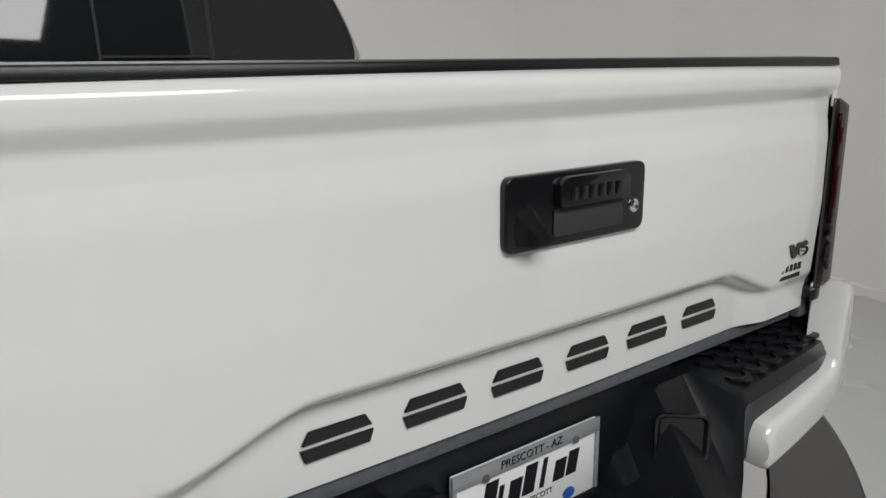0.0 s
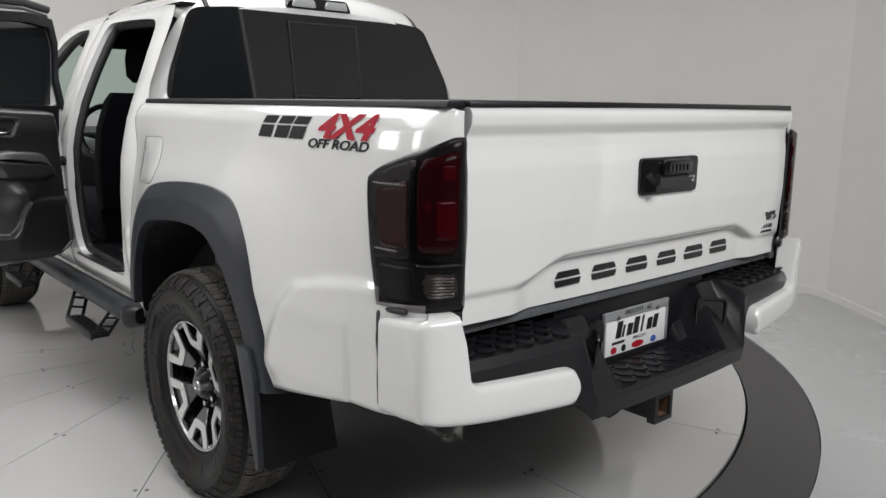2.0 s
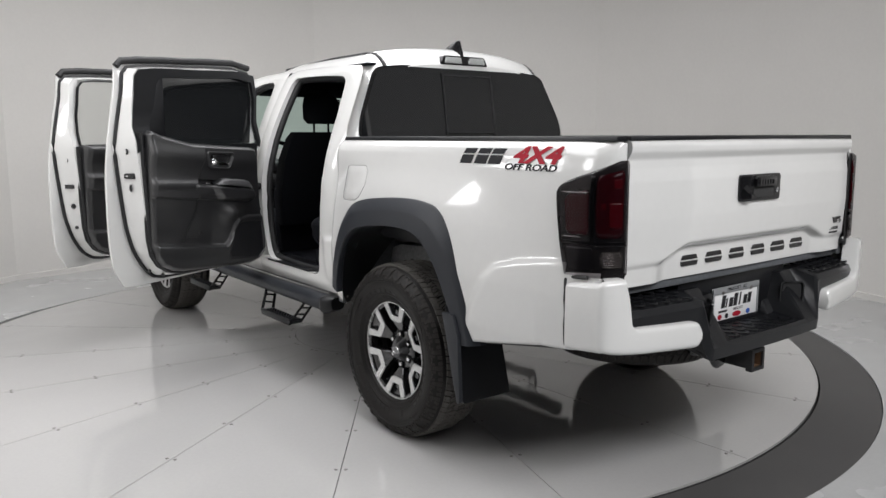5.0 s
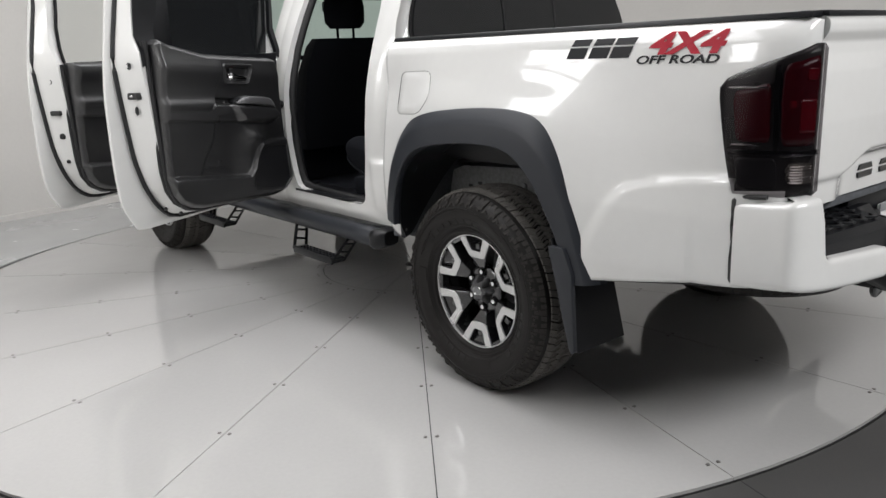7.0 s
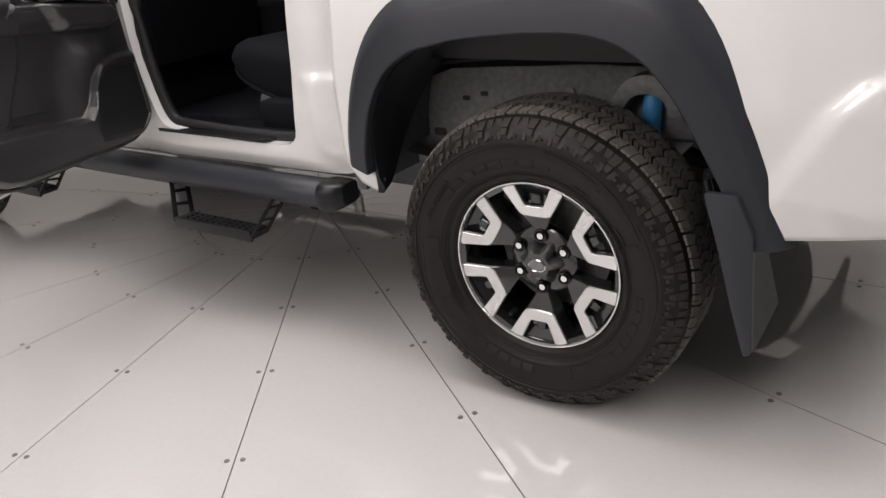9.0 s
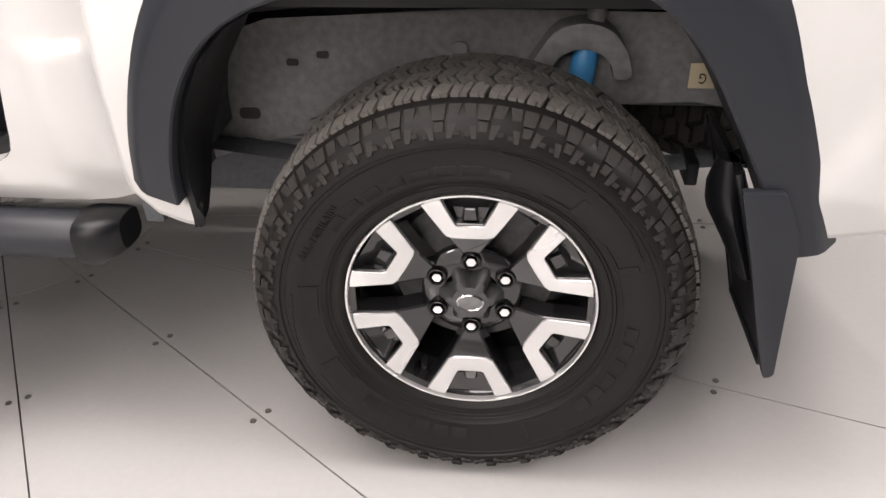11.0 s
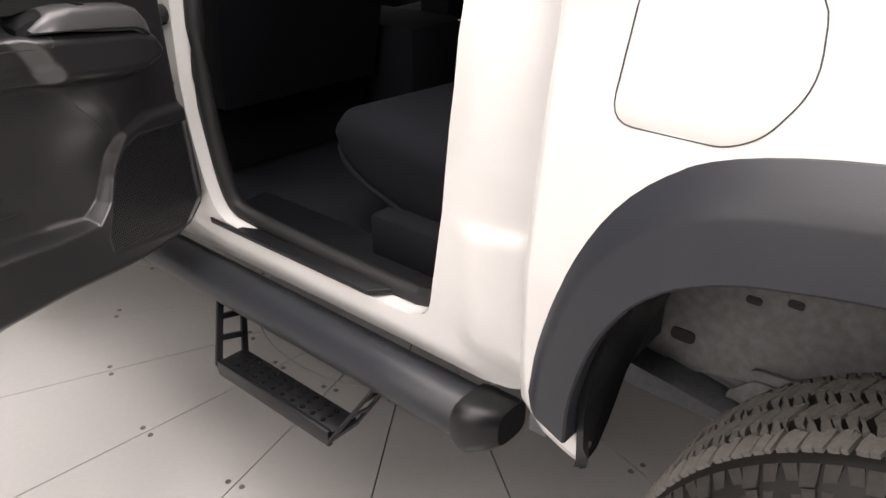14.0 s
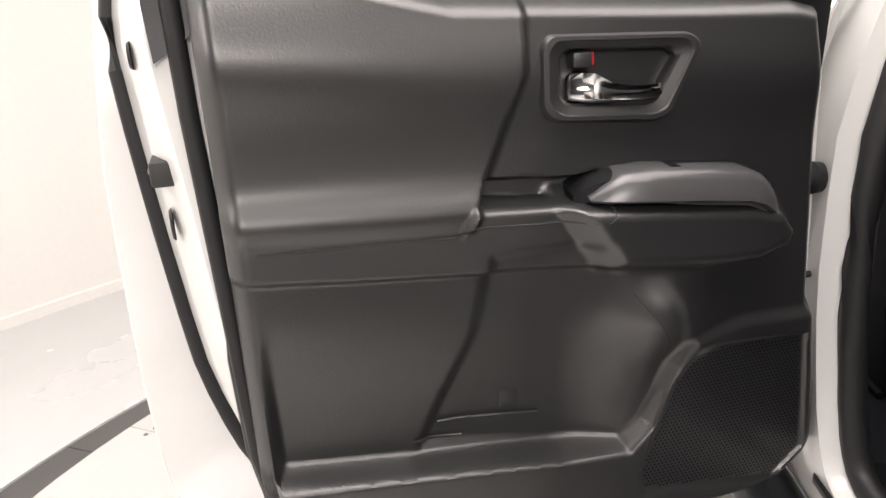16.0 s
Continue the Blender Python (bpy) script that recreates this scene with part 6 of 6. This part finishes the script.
for y, a, b, c, d in ((-1.178, -0.105, -0.050, 1.094, 1.156), (-1.198, -0.098, -0.062, 1.097, 1.128), (-1.212, -0.092, -0.066, 1.099, 1.117)):
    rows.append([(a, y, c), (b, y, c), (b, y, lerp(c, d, 0.5)), ((a + b) / 2, y, d), (a, y, lerp(c, d, 0.8))])
loft(bm, rows)
part("camera_pod", bm, GLOSSY, handle, "small reversing camera pod", angle=25)
bm = bmesh.new()
lathe(bm, [(0, 0.0001), (-0.002, 0.006), (0.0, 0.010), (0.006, 0.011)], 20)
bm.transform(Matrix.Translation((0.133, -1.185, 1.122)) @ Matrix.Rotation(radians(90), 4, "Z"))
part("key_lock", bm, CHROME, handle, "small round key lock")
# raised dark word shapes, as plain blocks
widths = (0.104, 0.108, 0.104, 0.100, 0.108, 0.104)
for i, w in enumerate(widths):
    x = -0.358 + i * 0.150
    y = gate_y(x, 0.885)
    z = 0.884
    bars = [[(-w / 2 + 0.012, 0.020), (w / 2 - 0.012, 0.020), (w / 2 - 0.002, 0.003), (-w / 2 + 0.002, 0.003)], [(-w / 2, -0.003), (w / 2, -0.003), (w / 2 - 0.006, -0.020), (-w / 2 + 0.006, -0.020)]]
    bm = bmesh.new()
    for b in bars:
        prism(bm, [(x + 0.008 + p[0], z + p[1]) for p in b], y + 0.003, y - 0.0035, "y", 0.001, 1)
    part("raised_block", bm, GLOSSY, gate, "dark raised block of the tailgate badge", angle=25)
lettering("engine_badge", "V6", 0.034, TXT_GATE(0.678, gate_y(0.67, 0.96) - 0.002, 0.962), GLOSSY, gate, 0.003, 0.1, "dark raised engine badge", 1.8, 0.0025)
bm = bmesh.new()
for i in range(5):
    box(bm, (0.628 + i * 0.016, gate_y(0.66, 0.92) - 0.0012, 0.921), (0.639 + i * 0.016, gate_y(0.66, 0.92) + 0.001, 0.935))
box(bm, (0.625, gate_y(0.66, 0.91) - 0.0012, 0.906), (0.702, gate_y(0.66, 0.91) + 0.001, 0.914))
part("dealer_sticker", bm, DECALB, gate, "small black dealer sticker bars")
# lamp pocket posts beside the gate
for sg in (-1, 1):
    bm = bmesh.new()
    box(bm, (sg * 0.77 - 0.018, -1.14, 0.80), (sg * 0.77 + 0.018, -1.06, 1.30), 0.004)
    part("gate_jamb", bm, WELL, truck)

# ---- bumper details ----
def chevron(bm, x, y, z, k=1.0):
    """A low arrow-shaped ridge of three short bars."""
    pts = [(x - 0.032 * k, y + 0.011), (x - 0.012 * k, y - 0.008), (x + 0.012 * k, y - 0.008), (x + 0.032 * k, y + 0.011)]
    out = [(px, py - 0.0065) for px, py in pts] + [(px, py + 0.0065) for px, py in pts[::-1]]
    prism(bm, out, z - 0.002, z + 0.0038, "z", 0.0, 1, 0.0)


bm = bmesh.new()
for sg in (-1, 1):
    for r in range(4):
        for c in range(7):
            x = sg * (0.445 + c * 0.060 + (r % 2) * 0.03)
            y = -1.212 + r * 0.032 + 0.05 * (abs(x) / 0.8) ** 2
            if abs(x) > 0.76 or abs(x) < 0.44 - r * 0.03:
                continue
            chevron(bm, x + 0.008, y, 0.760 + (y + 1.232) * 0.15, 0.85)
for r in range(4):
    for c in range(9):
        x = 0.008 + (c - 4) * 0.066 + (r % 2) * 0.033
        if abs(x) > 0.27 - r * 0.035:
            continue
        chevron(bm, x, -1.232 + r * 0.034, 0.5945 + r * 0.0015, 0.9)
tagged(part("step_tread", bm, PLASTIC, bumper, "raised anti-slip tread chevrons", angle=25), kind="stuff")
# receiver opening in each notch wall
for sg in (-1, 1):
    m = pose(0.008 + sg * 0.296, -1.179, 0.690, 0, sg * -4, sg * 45)
    sq = rounded([(-0.047, -0.046), (0.047, -0.046), (0.047, 0.046), (-0.047, 0.046)], 0.016)
    sq2 = [(a * 0.80, b * 0.80) for a, b in sq]
    bm = bmesh.new()
    loft(bm, [[(0, a, b) for a, b in sq], [(-sg * 0.007, a, b) for a, b in sq], [(-sg * 0.007, a * 0.9, b * 0.9) for a, b in sq], [(-sg * 0.002, a, b) for a, b in sq2], [(sg * 0.03, a * 0.6, b * 0.6) for a, b in sq2]], closed=True, caps=True)
    part("step_socket", bm, GLOSSY, bumper, "recessed square socket", angle=30, m=m)
bm = bmesh.new()
prism(bm, rounded([(-0.237, 0.670), (-0.170, 0.670), (-0.170, 0.725), (-0.188, 0.740), (-0.237, 0.735)], 0.012), -1.098, -1.122, "y", 0.004)
part("plug_cover", bm, PLASTIC, bumper, "black trailer plug cover")
# number plate with its frame, marks as plain bars
bm = bmesh.new()
box(bm, (-0.156, -1.112, 0.602), (0.158, -1.104, 0.746), 0.003)
plate = tagged(part("licence_plate", bm, WHITEP, None, "white dealer plate in a grey frame on bumper"), "white dealer plate in a chrome grey frame on bumper", "plate")
for lo, hi in (((-0.158, -1.1165, 0.722), (0.160, -1.1125, 0.748)), ((-0.158, -1.1165, 0.601), (0.160, -1.1125, 0.6165)), ((-0.158, -1.1165, 0.617), (-0.150, -1.1125, 0.7215)), ((0.152, -1.1165, 0.617), (0.160, -1.1125, 0.7215))):
    bm = bmesh.new()
    box(bm, lo, hi, 0.001)
    part("plate_frame", bm, DECALB if hi[2] < 0.62 else FRAMEGREY, plate, "black frame bar" if hi[2] < 0.62 else "grey frame bar")
lettering("letter", "PRESCOTT - AZ", 0.019, TXT_GATE(0.001, -1.117, 0.736), DECALB, plate, 0.0006, 0.1)
lettering("letter", "PRESCOTT", 0.014, TXT_GATE(0.02, -1.1125, 0.650), DECALB, plate, 0.0004, 0.0)
bm = bmesh.new()
for i, (w, h) in enumerate(((0.026, 0.050), (0.010, 0.036), (0.026, 0.036), (0.026, 0.050), (0.010, 0.050), (0.026, 0.036), (0.024, 0.042))):
    x = -0.100 + i * 0.0305 - (0.008 if i in (2, 3) else 0)
    prism(bm, [(x, 0.663), (x + w, 0.663), (x + w + 0.2 * h, 0.663 + h), (x + 0.2 * h, 0.663 + h)], -1.111, -1.1128, "y")
    part("dealer_bar", bm, DECALB, plate, "plain black bar of the dealer mark")
    bm = bmesh.new()
box(bm, (-0.115, -1.1128, 0.646), (-0.055, -1.111, 0.654))
part("dealer_bar", bm, DECALB, plate, "black plain bars of the dealer mark")
for x, m, w in ((-0.105, DECALR, 0.014), (-0.058, DECALB, 0.011), (0.012, DECALR, 0.030), (0.092, BLUEP, 0.014)):
    bm = bmesh.new()
    bmesh.ops.create_cone(bm, cap_ends=True, segments=20, radius1=1, radius2=1, depth=0.001, matrix=Matrix.Translation((x, -1.1125, 0.629)) @ Matrix.Diagonal((w, 1, 0.0105, 1)) @ Matrix.Rotation(radians(90), 4, "X"))
    part("maker_mark", bm, m, plate, "small plain coloured mark")
for x in (-0.095, 0.10):
    bm = bmesh.new()
    bmesh.ops.create_cone(bm, cap_ends=True, segments=12, radius1=0.007, radius2=0.006, depth=0.004, matrix=Matrix.Translation((x, -1.1180, 0.726)) @ Matrix.Rotation(radians(90), 4, "X"))
    part("plate_screw", bm, BOLTM, plate)
# tow hitch
bm = bmesh.new()
tube(bm, [(-0.13, -1.02, 0.485), (0.55, -1.02, 0.485)], 0.030, 12)
hitch = part("tow_hitch", bm, GLOSSY, truck, "black square tow receiver", angle=50)
bm = bmesh.new()
o = 0.040
loft(bm, [[(0.002 + a * o, y, 0.465 + b * o) for a, b in ((-1, -1), (1, -1), (1, 1), (-1, 1))] for y, o in ((-0.95, 0.036), (-1.195, 0.036), (-1.196, 0.044), (-1.222, 0.044), (-1.223, 0.030), (-1.10, 0.030))], closed=True, caps=True)
part("receiver", bm, [SEAL], hitch, angle=30)
bm = bmesh.new()
loft(bm, [[(0.002 + a * 0.0285, y, 0.465 + b * 0.0285) for a, b in ((-1, -1), (1, -1), (1, 1), (-1, 1))] for y in (-1.215, -1.11)], closed=True, caps=False)
part("receiver_bore", bm, RUST, hitch, "rusty receiver bore")
bm = bmesh.new()
prism(bm, rounded([(-0.13, 0.50), (-0.05, 0.50), (-0.05, 0.43), (-0.11, 0.42), (-0.14, 0.45)], 0.015), -1.10, -1.112, "y", 0.002)
part("chain_plate", bm, GLOSSY, hitch)

# ---- side marks and fuel door ----
def body_x(y, z):
    x = side_x(z)
    d = math.hypot(y * 0.95, z - 0.42)
    x += 0.030 * (1 - step(0.60, 0.98, d)) * step(1.26, 1.05, z)
    return x - 0.022 * step(0.30, 0.58, y) * step(1.3, 1.1, z)


fo = rounded([(0.475, 1.196), (0.275, 1.200), (0.262, 1.11), (0.298, 1.055), (0.335, 1.036), (0.486, 1.030)], 0.035, 5)
bm = bmesh.new()
tube(bm, [(-body_x(y, z) - 0.0004, y, z) for y, z in fo + fo[:1]], 0.0009, 6)
fd = part("fuel_door", bm, JOINT, truck, "fuel filler door seam in the white bed side", angle=60)
bm = bmesh.new()
rows = []
cy0, cz0 = 0.385, 1.11
for f in (0.985, 0.96, 0.6, 0.3, 0.02):
    rows.append([(-body_x(cy0 + (y - cy0) * f, cz0 + (z - cz0) * f) - (0.0009 if f < 0.97 else 0.0), cy0 + (y - cy0) * f, cz0 + (z - cz0) * f) for y, z in fo])
loft(bm, rows, caps=False)
part("flap", bm, PAINT, fd, "white fuel flap", angle=60)
bm = bmesh.new()
prism(bm, [(0.268, 1.125), (0.285, 1.10), (0.272, 1.08)], -0.842, -0.850, "x", 0.001)
part("flap_notch", bm, JOINT, fd)


def side_text(y, z, lift=0.0016):
    x = body_x(y, z) + lift
    t = (body_x(y, z - 0.03) - body_x(y, z + 0.03)) / 0.06
    n = math.hypot(1, t)
    return Matrix(((0, t / n, -1 / n, -x), (-1, 0, 0, y), (0, 1 / n, t / n, z), (0, 0, 0, 1)))


lettering("letter", "4X4", 0.084, side_text(-0.822, 1.264), DECALR, truck, 0.0004, 0.25, "red decal on the bed side", 1.60, 0.0035)
lettering("letter", "OFF ROAD", 0.032, side_text(-0.800, 1.222), DECALB, truck, 0.0004, 0.2, "black decal on the bed side", 1.70, 0.0008)
for y0 in (-0.425, -0.512, -0.592):
    bm = bmesh.new()
    for top, bot in ((0.0, -0.020), (-0.025, -0.058)):
        rows = []
        for k in range(7):
            rows.append([bm.verts.new((-body_x(y0 - 0.072 * k / 6 + s * b, 1.288 + b) - 0.0016, y0 - 0.072 * k / 6 - 0.4 * b, 1.288 + b)) for b, s in ((top, 0), (bot, 0))])
        for a, c in zip(rows, rows[1:]):
            bm.faces.new((a[0], c[0], c[1], a[1]))
    part("decal_block", bm, DECALB, truck, "black slanted decal block on the bed side")

# ---- wheel well details ----
for sg in (-1, 1):
    bm = bmesh.new()
    box(bm, (min(sg * 0.46, sg * 0.49), -0.62, 0.60), (max(sg * 0.46, sg * 0.49), 0.56, 0.98), 0.004)
    part("inner_arch", bm, WELL, truck)
    bm = bmesh.new()
    prism(bm, [(0.585, 0.50), (0.585, 0.95), (0.55, 0.95), (0.55, 0.50)], sg * 0.47, sg * 0.84, "x", 0.004)
    part("front_baffle", bm, WELL, truck)
    bm = bmesh.new()
    strip = ((0.462, 0.514, 0.860), (0.460, 0.528, 0.832), (0.462, 0.560, 0.800), (0.466, 0.62, 0.752), (0.460, 0.68, 0.705), (0.444, 0.745, 0.66), (0.412, 0.81, 0.62), (0.36, 0.862, 0.585), (0.29, 0.902, 0.56), (0.20, 0.930, 0.54))
    loft(bm, [[(sg * (0.884 - 0.016 * (z < 0.53)), y, z), (sg * (0.884 * 0.7 + xi * 0.3), y + 0.006, z), (sg * (0.884 * 0.3 + xi * 0.7), y + 0.010, z), (sg * xi, y + 0.006, z), (sg * xi, y + 0.014, z + 0.002), (sg * 0.880, y + 0.014, z + 0.002)] for y, z, xi in strip])
    liner = part("arch_liner", bm, PLASTIC, truck, "black wheel arch liner", angle=50)
    bm = bmesh.new()
    bmesh.ops.create_cone(bm, cap_ends=True, segments=10, radius1=0.006, radius2=0.005, depth=0.006, matrix=Matrix.Translation((sg * 0.858, 0.468, 0.548)) @ Matrix.Rotation(radians(90), 4, "X"))
    part("liner_screw", bm, BOLTM, liner)
    # damper and its bracket
    bm = bmesh.new()
    tube(bm, [(sg * 0.60, -0.190, 0.782), (sg * 0.60, -0.190, 0.778), (sg * 0.60, -0.183, 0.69), (sg * 0.60, -0.165, 0.44)], [0.019, 0.024, 0.024, 0.024], 16)
    part("damper", bm, BLUE, truck, "blue painted damper", angle=60)
    bm = bmesh.new()
    tube(bm, [(sg * 0.60, -0.200, 0.775), (sg * 0.60, -0.203, 0.815), (sg * 0.60, -0.203, 0.822), (sg * 0.60, -0.205, 0.842)], [0.012, 0.018, 0.013, 0.006], 12)
    part("damper_stud", bm, STEEL, truck, angle=60)
    bm = bmesh.new()
    pts = [(-0.345, 0.695), (-0.33, 0.74), (-0.29, 0.775), (-0.235, 0.785), (-0.17, 0.775), (-0.12, 0.72), (-0.06, 0.65), (-0.11, 0.65), (-0.155, 0.70), (-0.185, 0.735), (-0.23, 0.745), (-0.275, 0.735), (-0.298, 0.715), (-0.30, 0.695)]
    pts = rounded([(-0.155 + (y + 0.2) * 0.80, 0.655 + (z - 0.65) * 1.12) for y, z in pts], 0.03, 3)
    prism(bm, pts, sg * 0.58, sg * 0.64, "x", 0.004, 2)
    part("damper_bracket", bm, STEEL, truck, "dusty steel damper bracket")
    for y, z, r in ((0.46, 0.605, 0.014), (0.36, 0.71, 0.008), (0.30, 0.725, 0.008), (-0.46, 0.69, 0.012), (0.10, 0.715, 0.007)):
        bm = bmesh.new()
        prism(bm, rounded([(y - r * 1.5, z - r * 0.8), (y + r * 1.5, z - r * 0.8), (y + r * 1.5, z + r * 0.8), (y - r * 1.5, z + r * 0.8)], r * 0.7), sg * 0.575, sg * 0.5825, "x")
        part("rail_hole", bm, JOINT, truck)
    bm = bmesh.new()
    prism(bm, rounded([(0.345, 0.56), (0.20, 0.575), (0.21, 0.61), (0.34, 0.60)], 0.012), sg * 0.585, sg * 0.595, "x", 0.002)
    part("cable_bracket", bm, STEEL, truck)
    bm = bmesh.new()
    prism(bm, rounded([(0.02, 0.685), (0.06, 0.685), (0.055, 0.755), (0.025, 0.755)], 0.012), sg * 0.583, sg * 0.592, "x", 0.002)
    part("hanger_tab", bm, STEEL, truck)
    bm = bmesh.new()
    tube(bm, [(sg * 0.56, 0.5, 0.80), (sg * 0.57, 0.2, 0.83), (sg * 0.56, -0.1, 0.835), (sg * 0.57, -0.3, 0.80), (sg * 0.55, -0.5, 0.79)], 0.009, 8)
    part("wiring_loom", bm, SEAL, truck)
    for y in (-0.02, 0.05, 0.09, -0.12):
        bm = bmesh.new()
        bmesh.ops.create_cone(bm, cap_ends=True, segments=6, radius1=0.010, radius2=0.010, depth=0.014, matrix=Matrix.Translation((sg * 0.585, y, 0.835)))
        part("frame_bolt", bm, BOLTM, truck)
bm = bmesh.new()
box(bm, (-0.5855, -0.425, 0.672), (-0.5825, -0.378, 0.719), 0.0007)
tag = part("paper_tag", bm, TAGP, truck, "tan paper inspection tag on the frame rail")
lettering("tag_letter", "G", 0.034, Matrix(((0, 0, -1, -0.5862), (0.6, 0, 0, -0.402), (0, -0.8, 0, 0.692), (0, 0, 0, 1))), DECALB, tag, 0.0003)
# spare tyre under the bed
bm = bmesh.new()
lathe(bm, [(-0.10, 0.20), (-0.11, 0.25), (-0.10, 0.34), (-0.05, 0.375), (0.05, 0.375), (0.10, 0.34), (0.11, 0.25), (0.10, 0.20)], 48, close=True)
bm.transform(Matrix.Translation((-0.03, -0.63, 0.508)) @ Matrix.Rotation(radians(90), 4, "Y"))
spare = part("spare_tyre", bm, RUBBER, truck, "black spare tyre slung under the bed", angle=60)
bm = bmesh.new()
wrap = lambda z: 0.375 - 0.7 * max(abs(z - 0.508) - 0.05, 0)
for k in range(72):
    for q in range(4):
        a0 = (k + 0.45 * (q % 2)) * math.tau / 72
        a1, z0, zig = a0 + 0.065, 0.508 - 0.088 + 0.046 * q, 0.010 * (1 - 2 * (k % 2))
        quad = ((a0, z0), (a1, z0 + zig * (q > 0)), (a1, z0 + 0.042 + zig * (q < 3)), (a0, z0 + 0.040))
        ring8 = [bm.verts.new((-0.03 + (wrap(z) + d) * math.cos(a), -0.63 + (wrap(z) + d) * math.sin(a), z)) for d in (-0.010, 0.005) for a, z in quad]
        bm.faces.new(ring8[4:])
        for i in range(4):
            j = (i + 1) % 4
            bm.faces.new((ring8[i], ring8[j], ring8[4 + j], ring8[4 + i]))
tagged(part("tread_block", bm, DUSTY, spare, angle=20), kind="stuff")
